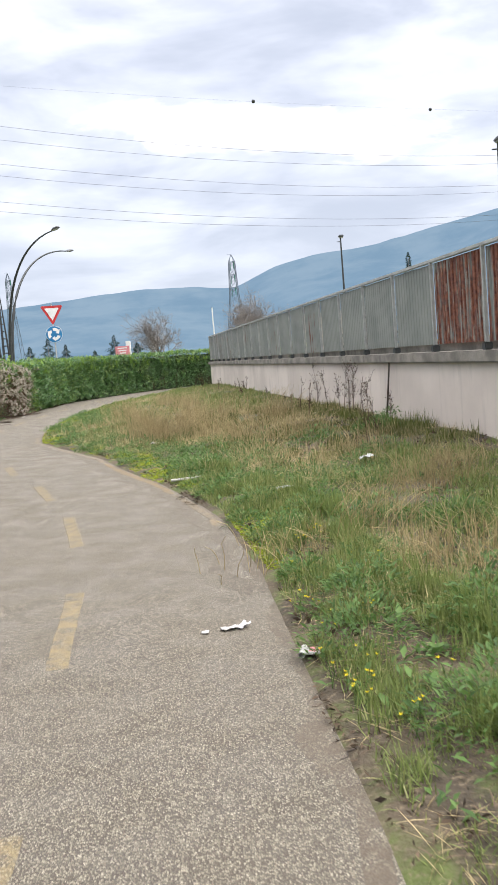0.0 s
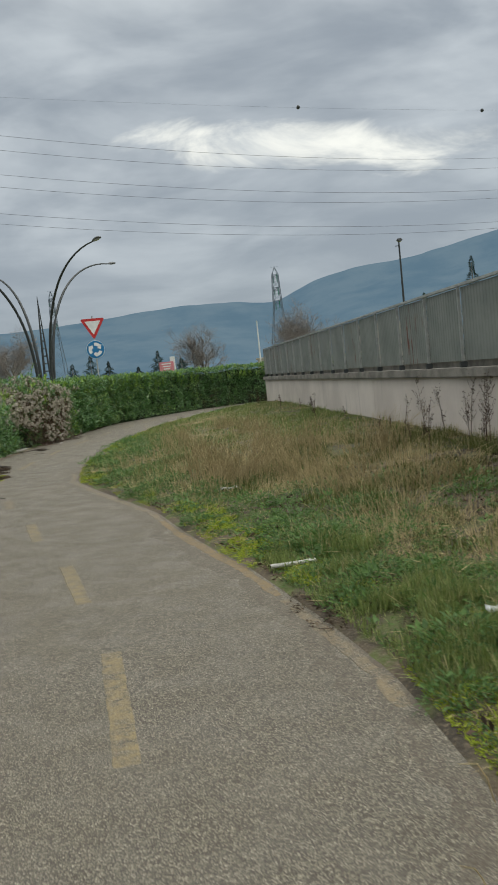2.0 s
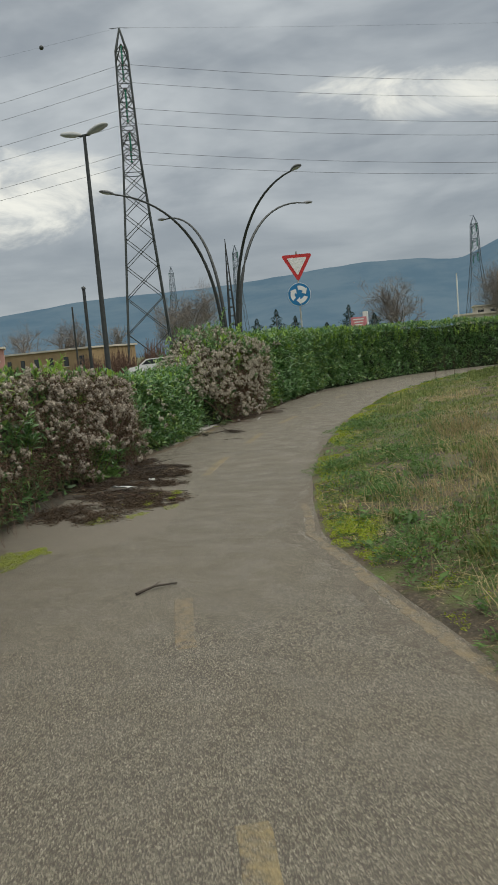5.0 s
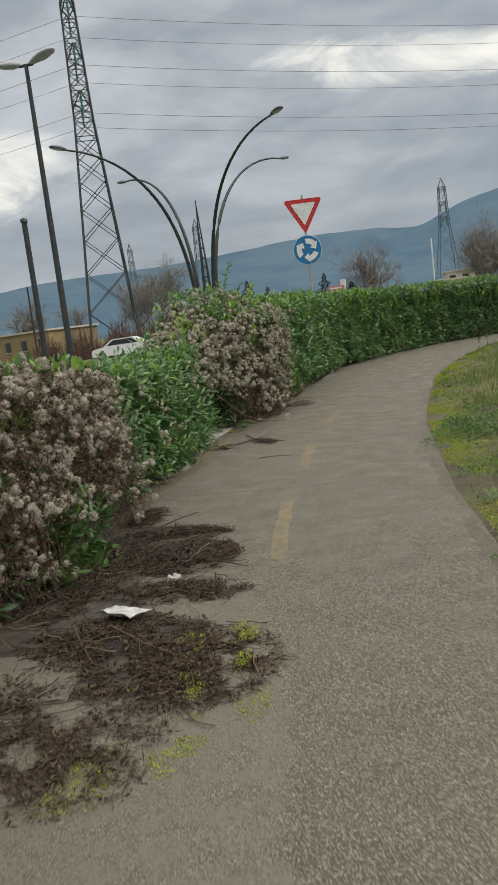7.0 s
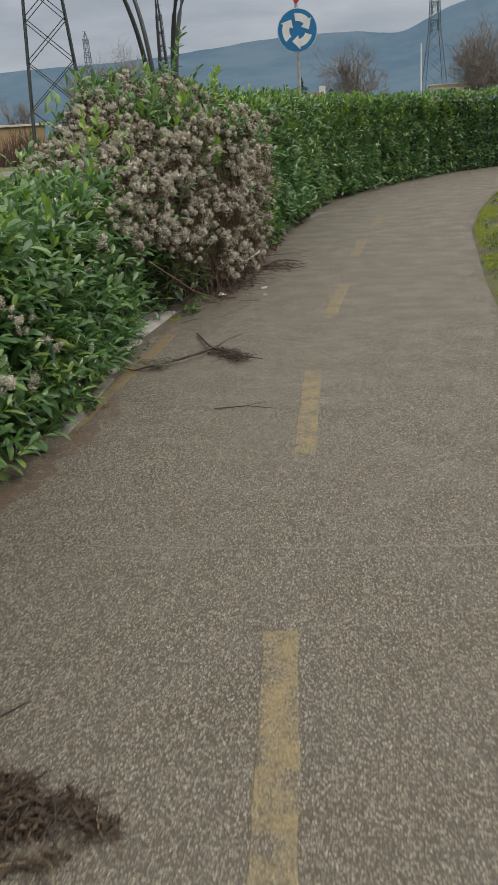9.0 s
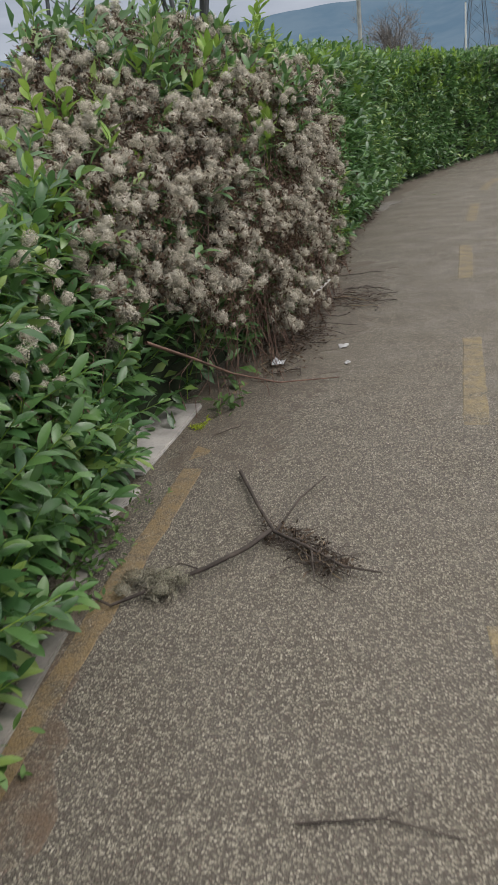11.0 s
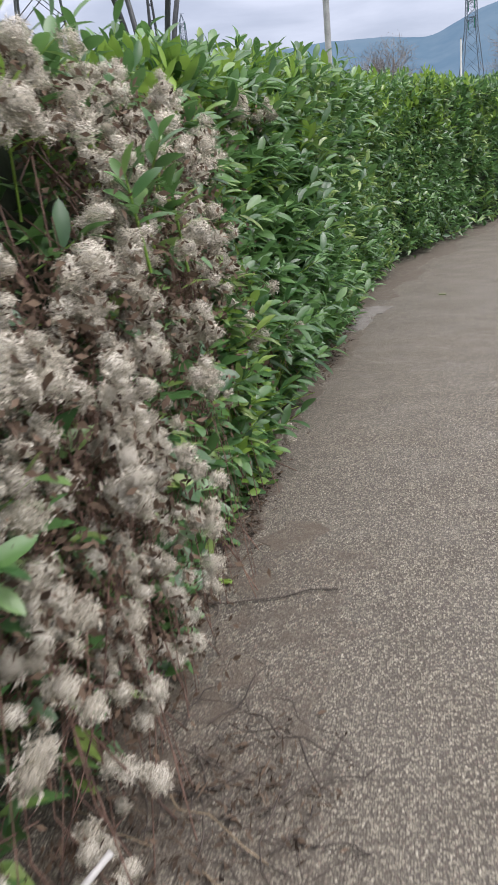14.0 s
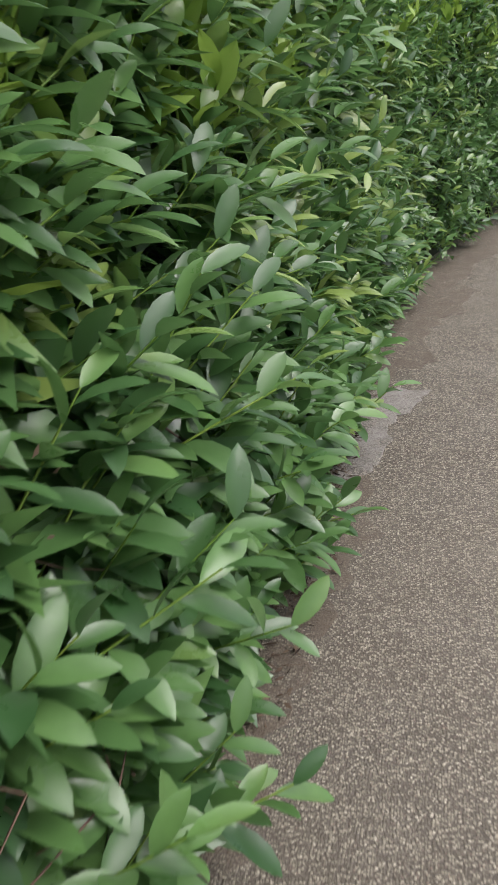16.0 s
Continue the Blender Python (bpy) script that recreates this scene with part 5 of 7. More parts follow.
# ---- litter, twigs and slabs ----
def crumple(name, label, x, y, z, size, mat, lift=0.35, turn=0.0, category="litter"):
    n = 9
    g = np.linspace(-0.5, 0.5, n)
    gx, gy = np.meshgrid(g, g, indexing="ij")
    r = np.random.default_rng(int(abs(x * 131 + y * 17) * 10))
    hz = tidy_noise(gx * 3 + x * 7, gy * 3 + y * 5, 1.0, 51) + 0.08 * np.abs(r.standard_normal((n, n)))
    v = np.stack([(gx + 0.015 * r.standard_normal((n, n))) * size[0], (gy * (1 + 0.12 * np.sin(gx * 5 + x)) + 0.015 * r.standard_normal((n, n))) * size[1], hz * lift * min(size)], -1).reshape(-1, 3)
    v[:, 2] -= v[:, 2].min()
    f = [(i * n + j, (i + 1) * n + j, (i + 1) * n + j + 1, i * n + j + 1) for i in range(n - 1) for j in range(n - 1)]
    ob = from_arrays(name, v, f, mat, smooth=True)
    ob.matrix_basis = pose(x, y, z, 0, 0, turn)
    sol = ob.modifiers.new("thickness", "SOLIDIFY")
    sol.thickness = 0.002
    return tagged(ob, label, category)


crumple("paper_tissue", "crumpled white tissue lying among twigs", -7.28, 19.92, 0.05, (0.28, 0.16), TISSUE, 0.3, -20)
crumple("paper_scrap", "small white paper scrap on debris", -7.18, 20.57, 0.03, (0.07, 0.06), TISSUE, 0.6, 50)
crumple("paper_tissue", "torn white tissue on the asphalt", -0.2, 4.4, 0.004, (0.09, 0.05), TISSUE, 0.5, 10)
crumple("paper_tissue", "torn white tissue on the asphalt", -0.12, 4.42, 0.004, (0.07, 0.06), TISSUE, 0.6, 40)
crumple("paper_scrap", "tiny white scrap on the asphalt", -0.33, 4.38, 0.004, (0.04, 0.05), TISSUE, 0.3, 0)
carton = thing("drink_carton", "flattened dirty white carton with a faded red print", "litter", at=(0.21, 3.86, 0.03), turn=-12)
tubes("rolled_edge", [(np.array([(-0.035, -0.05, 0.012), (-0.034, 0.0, 0.016), (-0.036, 0.055, 0.013)]), [0.016, 0.018, 0.015], 10)], TISSUE, carton, "curled white card edge")
b = box((0.085, 0.1, 0.012), (0.012, 0, 0.012), 0.004)
for q in b.verts:
    q.co.z += 0.01 * math.sin(q.co.x * 70 + q.co.y * 40)
part("white_side", b, TISSUE, carton, "crumpled white card")
b = box((0.05, 0.06, 0.003), (0.022, -0.006, 0.023), 0.001)
for q in b.verts:
    q.co.z += 0.01 * math.sin(q.co.x * 70 + q.co.y * 40)
part("red_panel", b, PINK, carton, "faded red print")
crumple("plastic_wrapper", "crumpled clear plastic wrapper in the grass", 0.36, 8.0, vz(0.36, 8.0) + 0.05, (0.25, 0.12), PLASTIC, 0.4, 15)
crumple("plastic_wrapper", "crumpled pale plastic bag in the grass", 1.3, 9.0, vz(1.3, 9.0) + 0.08, (0.2, 0.14), PLASTIC, 0.5, 60)
crumple("paper_scrap", "pale paper scrap in the grass", -1.55, 13.9, vz(-1.55, 13.9) + 0.02, (0.22, 0.12), TISSUE, 0.3, 0)
crumple("paper_scrap", "white scrap on the asphalt", -7.78, 28.7, 0.004, (0.06, 0.05), TISSUE, 0.5, 20)
crumple("paper_scrap", "tiny white scrap on the asphalt", -7.72, 28.35, 0.004, (0.035, 0.03), TISSUE, 0.5, 20)
crumple("plastic_wrapper", "pale plastic litter under the clematis", -8.15, 28.35, 0.02, (0.07, 0.1), PLASTIC, 0.4, 0)
crumple("fallen_leaf", "yellow-green fallen leaf on the asphalt", -7.25, 36.3, 0.004, (0.06, 0.03), LAUREL_NEW, 0.2, 0, "leaf")

stick = thing("white_stick", "short white plastic stick caught in the clematis", "stick", at=(-8.02, 29.5, 0.22))
tubes("shaft", [(np.array([(-0.06, -0.08, -0.03), (0, 0, 0), (0.06, 0.1, 0.04)]), 0.008, 6)], WHITE_PIPE, stick)
pipe = thing("plastic_pipe", "grey-white plastic pipe offcut lying on the moss", "pipe", at=(-0.82, 9.85, vz(-0.82, 9.85) + 0.035), turn=12)
tubes("tube", [(np.array([(-0.16, 0, 0), (0, 0, 0), (0.16, 0, 0)]), 0.017, 12)], WHITE_PIPE, pipe)
tubes("collar", [(np.array([(0.12, 0, 0), (0.16, 0, 0), (0.2, 0, 0)]), 0.021, 12)], WHITE_PIPE, pipe)
# Black inner tube gives the pipe's hollow its shade by colour.
tubes("bore_shade", [(np.array([(-0.162, 0, 0), (0, 0, 0), (0.202, 0, 0)]), 0.013, 12)], RUBBER, pipe)


def twig_heap(label, x, y, rx, ry, n, length, tall=0.07, fat=1.0, leaves=1.0):
    """Twigs that lie across each other, thinning out to the edges, on rotting leaves."""
    paths, pale = [], []
    main = rng.uniform(0, math.pi)
    for k in range(int(n * 0.9)):
        gx, gy = rng.standard_normal(2) * 0.5
        px, py, t = x + gx * rx, y + gy * ry, main + rng.normal(0, 0.8)
        ln = length * rng.uniform(0.25, 1.0)
        u = np.linspace(-0.5, 0.5, 6)
        w = np.cumsum(rng.standard_normal(6)) * 0.09 * ln
        z = 0.008 + tall * rng.random() * math.exp(-(gx * gx + gy * gy)) * (0.6 + 0.4 * np.cos(u * 3)) + 0.01 * rng.random(6)
        (pale if k % 11 == 5 else paths).append((np.stack([px + np.cos(t) * u * ln - np.sin(t) * w, py + np.sin(t) * u * ln + np.cos(t) * w, z], 1), fat * rng.uniform(0.0008, 0.003), 4))
    ob = thing("twig_heap", label, "twigs", "twigs on the path", at=(x, y, 0))
    tubes("twigs", paths, TWIG, ob, "grey-brown twigs", "stuff").matrix_parent_inverse = ob.matrix_basis.inverted()
    if pale:
        tubes("stalks", pale, STRAW_STALK, ob, "pale dry stalks", "stuff").matrix_parent_inverse = ob.matrix_basis.inverted()
    m = int(n * 110 * leaves)
    g = rng.standard_normal((m, 2)) * 0.52
    g = g[np.hypot(g[:, 0], g[:, 1]) < 1.15]
    clump = tidy_noise(g[:, 0] * 2 + x * 5, g[:, 1] * 2 + y * 5, 0.5, 81) > 0.4
    g = g[clump]
    m = len(g)
    p = np.stack([x + g[:, 0] * rx, y + g[:, 1] * ry, 0.005 + (0.02 + 0.4 * tall * np.exp(-2 * (g ** 2).sum(1))) * rng.random(m)], 1)
    v, f = scatter(SMALL_V, SMALL_F, p, axes(rng.standard_normal((m, 3)) * [1, 1, 0.3], rng.standard_normal((m, 3)) * 0.5 + [0, 0, 1.0]), rng.uniform(0.5, 1.5, (m, 1)) * np.where(rng.random((m, 1)) < 0.35, [[0.055, 0.011, 0.02]], [[0.024, 0.02, 0.022]]))
    from_arrays("leaf_litter", v, f, LITTER, ob, "rotting brown leaves", kind="stuff").matrix_parent_inverse = ob.matrix_basis.inverted()
    return ob


twig_heap("tangled heap of dead twigs and leaves on the path", -7.28, 21.12, 0.36, 0.36, 190, 0.42, 0.13)
twig_heap("long band of dead twigs and leaf litter", -7.52, 21.74, 0.4, 0.14, 90, 0.36, 0.07)
twig_heap("flattened pale stems and leaf litter", -7.1, 20.38, 0.42, 0.2, 60, 0.4, 0.03)
twig_heap("brown leaf litter and twigs beside the hedge", -7.2, 19.62, 0.5, 0.36, 150, 0.34, 0.05)
twig_heap("thin leaf litter over old concrete", -6.85, 19.2, 0.4, 0.34, 60, 0.3, 0.03)
twig_heap("dead grass and leaf bits in the cracked concrete", -6.6, 19.3, 0.3, 0.42, 70, 0.16, 0.02, 0.7)
twig_heap("leaf litter washed along the concrete", -7.05, 18.5, 0.45, 0.4, 50, 0.22, 0.02, 0.8)
twig_heap("leaf litter and thin twigs beside the hedge", -7.5, 18.75, 0.3, 0.5, 70, 0.3, 0.03)
twig_heap("thick mat of rotting leaves and twigs under the clematis", -7.85, 20.5, 0.3, 0.6, 120, 0.35, 0.06)
twig_heap("dark heap of dead stems against the hedge", -7.85, 21.3, 0.25, 0.35, 90, 0.4, 0.1)
twig_heap("dead stems lying along the hedge's foot", -7.98, 22.3, 0.14, 0.35, 45, 0.3, 0.06)


def fallen_twig(label, pts, r, mat=TWIG):
    """One stick lying on the path, with a side shoot."""
    pts = np.array(pts, float)
    mid = pts[len(pts) // 2]
    ob = thing("fallen_twig", label, "twig", "single twigs on the path", at=(float(mid[0]), float(mid[1]), 0.0))
    q = pts - [mid[0], mid[1], 0]
    tubes("shaft", [(q, np.linspace(r, r * 0.45, len(q)), 6)], mat, ob)
    d = q[-1] - q[0]
    side = np.array([-d[1], d[0], 0]) * 0.22
    tubes("side_shoot", [(np.stack([q[len(q) // 2], q[len(q) // 2] + d * 0.15 + side * 0.6, q[len(q) // 2] + d * 0.28 + side]), [r * 0.5, r * 0.4, r * 0.2], 5)], mat, ob)
    return ob


fallen_twig("thin broken stick on the path", [(-5.46, 15.9, 0.012), (-5.37, 16.02, 0.03), (-5.26, 16.17, 0.008)], 0.011)
fallen_twig("straight dead stick poking out of the heap", [(-7.74, 21.78, 0.04), (-7.6, 21.94, 0.07), (-7.44, 22.1, 0.09)], 0.007)
fallen_twig("dead stem lying out over the asphalt", [(-7.05, 20.93, 0.03), (-6.9, 20.87, 0.03), (-6.75, 20.82, 0.01)], 0.006)
fallen_twig("long pale stalk lying across the litter", [(-7.28, 19.75, 0.05), (-7.0, 19.5, 0.05), (-6.7, 19.34, 0.02)], 0.005, STEM)
fallen_twig("long pale stalk lying across the litter", [(-7.5, 19.75, 0.06), (-7.38, 19.55, 0.06), (-7.2, 19.3, 0.03)], 0.004, STEM)
fallen_twig("curved green-brown stalk beside the moss", [(-6.42, 19.42, 0.02), (-6.38, 19.25, 0.04), (-6.29, 19.05, 0.02)], 0.005, STEM)
fallen_twig("thin stick on the asphalt", [(-7.5, 24.9, 0.008), (-7.3, 24.93, 0.014), (-7.12, 24.9, 0.006)], 0.004)
for x, y in ((-7.74, 26.2), (-7.64, 26.1), (-7.55, 26.0)):
    twig_heap("bunch of broken twigs lying on the path", x, y, 0.09, 0.08, 22, 0.26, 0.04, 0.8, 0.05)
branch = thing("fallen_branch", "broken grey branch with withered leaves on the path", "branch", at=(-7.66, 26.24, 0.012))
for pts, rad in (([(-0.36, 0.53, 0.01), (-0.24, 0.16, 0.02), (-0.12, -0.04, 0.03), (0.02, -0.15, 0.03), (0.16, -0.28, 0.02), (0.3, -0.29, 0.01)], 0.009), ([(-0.12, -0.04, 0.03), (-0.07, 0.23, 0.03), (0.01, 0.47, 0.01)], 0.006),
                 ([(-0.12, -0.04, 0.03), (-0.19, -0.17, 0.03), (-0.32, -0.3, 0.02), (-0.48, -0.44, 0.02), (-0.6, -0.53, 0.01), (-0.73, -0.47, 0.02)], 0.011), ([(0.02, -0.15, 0.03), (0.08, -0.33, 0.01), (0.18, -0.41, 0.01)], 0.004),
                 ([(-0.05, -0.1, 0.03), (0.08, -0.12, 0.03), (0.16, -0.2, 0.02)], 0.004), ([(-0.02, -0.12, 0.03), (0.06, -0.24, 0.02), (0.2, -0.33, 0.01)], 0.003), ([(-0.32, -0.3, 0.02), (-0.42, -0.3, 0.04), (-0.5, -0.35, 0.03)], 0.004)):
    pts = np.array(pts) + 0.012 * rng.standard_normal((len(pts), 3)) * [1, 1, 0.2]
    tubes("limb", [(pts, np.linspace(rad, rad * 0.4, len(pts)), 6)], TWIG, branch)
n = 260
p = rng.standard_normal((n, 3)) * [0.09, 0.035, 0.0] + [0.02, -0.13, 0.0]
p[:, 1] -= (p[:, 0] - 0.02) * 0.95
p[:, 2] = 0.04 * rng.random(n)
v, f = scatter(SMALL_V, SMALL_F, p, axes(rng.standard_normal((n, 3)), rng.standard_normal((n, 3))), rng.uniform(0.006, 0.024, n))
from_arrays("withered_leaves", v, f, LITTER, branch, "withered brown leaves", kind="stuff")
for k in range(7):
    v, f = puff(300 + k, 42, 1)
    v = v * 0.042 * rng.uniform(0.7, 1.2) * np.array([1.3, 1.1, 0.5])
    hd = from_arrays("seed_head", v + np.array([-0.44 + rng.normal(0, 0.08), -0.42 + rng.normal(0, 0.06), 0.02 + 0.02 * rng.random()]), f, BLEACHED_SILK, branch, "bleached silky seed head", kind="stuff")
twig_heap("dead twigs fallen from the clematis", -7.85, 30.0, 0.3, 0.4, 46, 0.42, 0.05, 1.0, 0.12)
twig_heap("thin dead stems under the clematis", -8.15, 29.0, 0.25, 0.9, 60, 0.5, 0.08, 1.0, 0.4)
twig_heap("dry leaf litter along the verge", 0.18, 6.6, 0.25, 0.7, 60, 0.2, 0.02)
twig_heap("dry leaf litter along the verge", -0.5, 9.0, 0.3, 0.6, 60, 0.2, 0.02)
twig_heap("dry leaf litter along the verge", 0.42, 3.6, 0.2, 0.9, 60, 0.2, 0.02)
twig_heap("leaf litter at the foot of the hedge", -8.15, 31.6, 0.1, 1.2, 18, 0.2, 0.02)
twig_heap("leaf litter at the foot of the hedge", -8.05, 35.3, 0.09, 1.6, 18, 0.15, 0.02)
def blotch(name, outline, steps, rough, z, mat, label, category):
    """A thin spread on the path with a wandering edge that sinks into the surface."""
    ring = []
    for (ax, ay), (bx, by) in zip(outline, np.roll(outline, -1, axis=0)):
        for u in np.linspace(0, 1, steps)[:-1]:
            ring.append((ax + (bx - ax) * u + rng.normal(0, rough), ay + (by - ay) * u + rng.normal(0, rough)))
    ring = np.array(ring)
    inner = ring + (ring.mean(0) - ring) * 0.05
    k = len(ring)
    v = [(x, y, -0.002) for x, y in ring] + [(x, y, z) for x, y in inner]
    f = [(i, (i + 1) % k, k + (i + 1) % k, k + i) for i in range(k)] + [tuple(range(k, 2 * k))]
    return tagged(from_arrays(name, v, f, mat), label, category, kind="structure")


APRON = np.array([(-7.7, 17.3), (-7.0, 17.05), (-6.5, 17.1), (-6.0, 17.7), (-6.05, 18.5), (-6.35, 19.5), (-6.6, 20.4), (-7.3, 20.8), (-8.0, 20.6), (-8.0, 19.0)])
blotch("concrete_apron", APRON, 9, 0.025, 0.003, APRON_CONCRETE, "cracked dirty concrete patch beside the hedge", "concrete patch")
MOULD = np.array([(-8.25, 22.7), (-7.85, 22.1), (-7.45, 21.6), (-7.2, 21.2), (-7.45, 20.8), (-7.35, 20.3), (-6.95, 19.85), (-6.75, 19.65), (-6.7, 19.2), (-7.0, 18.95), (-7.4, 18.9), (-7.75, 18.3), (-8.1, 17.9)])
blotch("leaf_mould", MOULD, 7, 0.03, 0.0065, MOULD_SOIL, "dark damp leaf mould over the path's edge", "soil")
PATCH = np.array([(-8.15, 35.8), (-8.01, 35.88), (-7.87, 35.94), (-7.66, 35.92), (-7.73, 35.7), (-7.85, 35.45), (-7.87, 35.12), (-7.95, 34.95), (-8.15, 34.95)])
blotch("mortar_patch", PATCH, 7, 0.012, 0.0045, MORTAR, "pale cement spill on the asphalt by the hedge", "concrete patch")
xx = np.linspace(-8.1, -5.7, 60)
tagged(strip("path_joint", np.stack([xx, 23.18 + 0.08 * np.clip(xx + 7.0, 0, 9) + 0.006 * rng.standard_normal(60)], -1), 0.007, MORTAR, 0.002), "thin pale joint across the asphalt", "joint", kind="structure")
bramble = thing("bramble_cane", "long red-brown bramble cane trailing onto the path", "stem", at=(-8.36, 27.32, 0))
tubes("cane", [(np.array([(-0.05, -0.5, 0.62), (0.02, -0.1, 0.42), (0.12, 0.25, 0.22), (0.3, 0.55, 0.06), (0.62, 0.75, 0.012)]), [0.008, 0.007, 0.006, 0.005, 0.003], 6)], STEM, bramble)

for x, y, sx, sy, t in ((-8.6, 27.22, 0.24, 0.88, -3), (-8.545, 26.47, 0.12, 0.3, -10), (-7.5, 19.2, 0.5, 0.6, 12)):
    s = part("concrete_slab", box((sx, sy, 0.03), (0, 0, 0.004), 0.008), SLAB if sx < 0.5 else APRON_CONCRETE)
    s.matrix_basis = pose(x, y, 0.001, rng.uniform(-1, 1), rng.uniform(-1, 1), t)
    tagged(s, "pale broken concrete edging slab by the hedge", "slab", "edging slabs")


for y, ln in ((24.7, 0.5), (25.3, 0.55), (25.9, 0.45)):
    e = part("edging_stone", box((0.07, ln, 0.03), (0, 0, 0.0), 0.008), CONCRETE)
    e.matrix_basis = pose(float(hedge_x(y)) + 0.05, y, 0.0, rng.uniform(-1, 1), rng.uniform(-2, 2), 4.0 + rng.uniform(-2, 2))
    tagged(e, "dirty concrete edging strip along the hedge's foot", "edging", "edging slabs")


def ground_weed(x, y, n, length, label="low green weed growing from the path's edge"):
    a = rng.uniform(0, 2 * np.pi, n)
    p = np.stack([x + 0.06 * rng.standard_normal(n), y + 0.08 * rng.standard_normal(n), 0.01 + 0.1 * rng.random(n) ** 2], 1)
    v, f = scatter(LEAF_V, LEAF_F, p, axes(np.stack([np.cos(a), np.sin(a), rng.uniform(0.1, 1.2, n)], 1), np.array([[0, 0, 1.0]]) + 0.3 * rng.standard_normal((n, 3))), length * rng.uniform(0.5, 1.2, n))
    return tagged(from_arrays("weed_plant", v, f, WEED, smooth=True, kind="stuff"), label, "weed", "weeds by the hedge")


for x, y, n, ln in ((-8.44, 25.95, 90, 0.045), (-8.42, 26.15, 60, 0.04), (-8.42, 25.75, 60, 0.045), (-8.4, 26.5, 20, 0.03), (-8.3, 27.6, 40, 0.06), (-7.95, 21.2, 110, 0.11), (-8.0, 20.9, 110, 0.12), (-7.98, 20.6, 90, 0.11), (-8.2, 31.9, 40, 0.07), (-8.05, 37.0, 30, 0.05), (-8.3, 24.9, 40, 0.06)):
    ground_weed(x, y, n, ln)

# laurel shoots pushing out through the clematis
def sprig_bunch(label, y, h, depth, count, length, mat):
    base, nr = hedge_points(rng.normal(y, 0.12, count), rng.normal(h, 0.06, count), np.full(count, depth) + rng.normal(0, 0.05, count))
    ob = thing("laurel_sprig", label, "shoots", "laurel shoots in the clematis", at=(float(base[0][0]), float(base[0][1]), float(base[0][2])))
    inv = ob.matrix_basis.inverted()
    lp, lf, ls = [], [], []
    for b, q in zip(base, nr):
        way = np.array([q[0] * 0.35, q[1] * 0.35, 1.0]) + rng.normal(0, 0.22, 3)
        way /= np.linalg.norm(way)
        ln = length * rng.uniform(0.6, 1.15)
        tubes("stalk", [(np.stack([b - way * 0.1, b + way * ln * 0.5, b + way * ln]), [0.005, 0.004, 0.002], 4)], LAUREL_NEW, ob).matrix_parent_inverse = inv
        for k in range(11):
            u, a = k / 10, k * 2.4 + rng.random()
            lp.append(b + way * ln * (0.15 + 0.85 * u))
            lf.append(way * (0.35 + 0.8 * u) + np.array([math.cos(a), math.sin(a), 0.0]) * (1.0 - 0.5 * u))
            ls.append(0.12 * rng.uniform(0.75, 1.1) * (1.05 - 0.3 * u))
    v, f = scatter(FINE_V, FINE_F, np.array(lp), axes(np.array(lf), np.array([[0, 0, 1.0]]) + 0.25 * rng.standard_normal((len(lp), 3))), np.array(ls))
    from_arrays("leaves", v, f, mat, ob, "glossy laurel leaves", True, "stuff").matrix_parent_inverse = inv


sprig_bunch("green laurel shoots growing out of the clematis", 29.4, 0.84, -0.06, 9, 0.24, LAUREL)
sprig_bunch("yellow-green laurel shoots growing out of the clematis", 29.7, 0.96, 0.1, 8, 0.26, LAUREL_NEW)
sprig_bunch("tall laurel shoots standing above the clematis", 29.6, 1.0, 0.45, 4, 0.42, LAUREL)
sprig_bunch("tall laurel shoots standing above the clematis", 28.1, 0.98, 0.15, 6, 0.38, LAUREL)
sprig_bunch("laurel shoots at the end of the clematis", 27.4, 0.9, 0.4, 7, 0.34, LAUREL_NEW)
sprig_bunch("laurel shoots growing out of the clematis", 30.6, 0.8, -0.08, 7, 0.2, LAUREL)
sprig_bunch("laurel shoots in the wilted clematis", 20.6, 0.97, 0.2, 7, 0.22, LAUREL_NEW)
sprig_bunch("dark laurel shoots at the foot of the wilted clematis", 20.75, 0.2, -0.1, 12, 0.26, LAUREL)
sprig_bunch("dark laurel shoots at the foot of the wilted clematis", 21.25, 0.12, -0.12, 8, 0.2, LAUREL)
sprig_bunch("laurel shoots in the wilted clematis", 18.6, 0.55, -0.06, 6, 0.18, LAUREL)

# broad dark leaves growing low where the clematis thins out
n = 620
py, ph = rng.uniform(30.4, 32.1, n), np.clip(rng.normal(0.24, 0.14, n), 0.02, 0.6)
p, nr = hedge_points(py, ph, rng.uniform(-0.08, 0.05, n))
n3 = np.concatenate([nr, np.zeros((n, 1))], 1)
v, f = scatter(FINE_V, FINE_F, p, axes(n3 * 0.6 + [0, 0.2, 0.25] + 0.5 * rng.standard_normal((n, 3)), n3 * 0.4 + [0, 0, 1.0] + 0.25 * rng.standard_normal((n, 3))), rng.uniform(0.06, 0.105, (n, 1)) * np.array([[1, 1.35, 1]]))
tagged(from_arrays("low_shrub", v, f, LAUREL, smooth=True, kind="stuff"), "broad dark green leaves at the hedge's foot", "shrub")

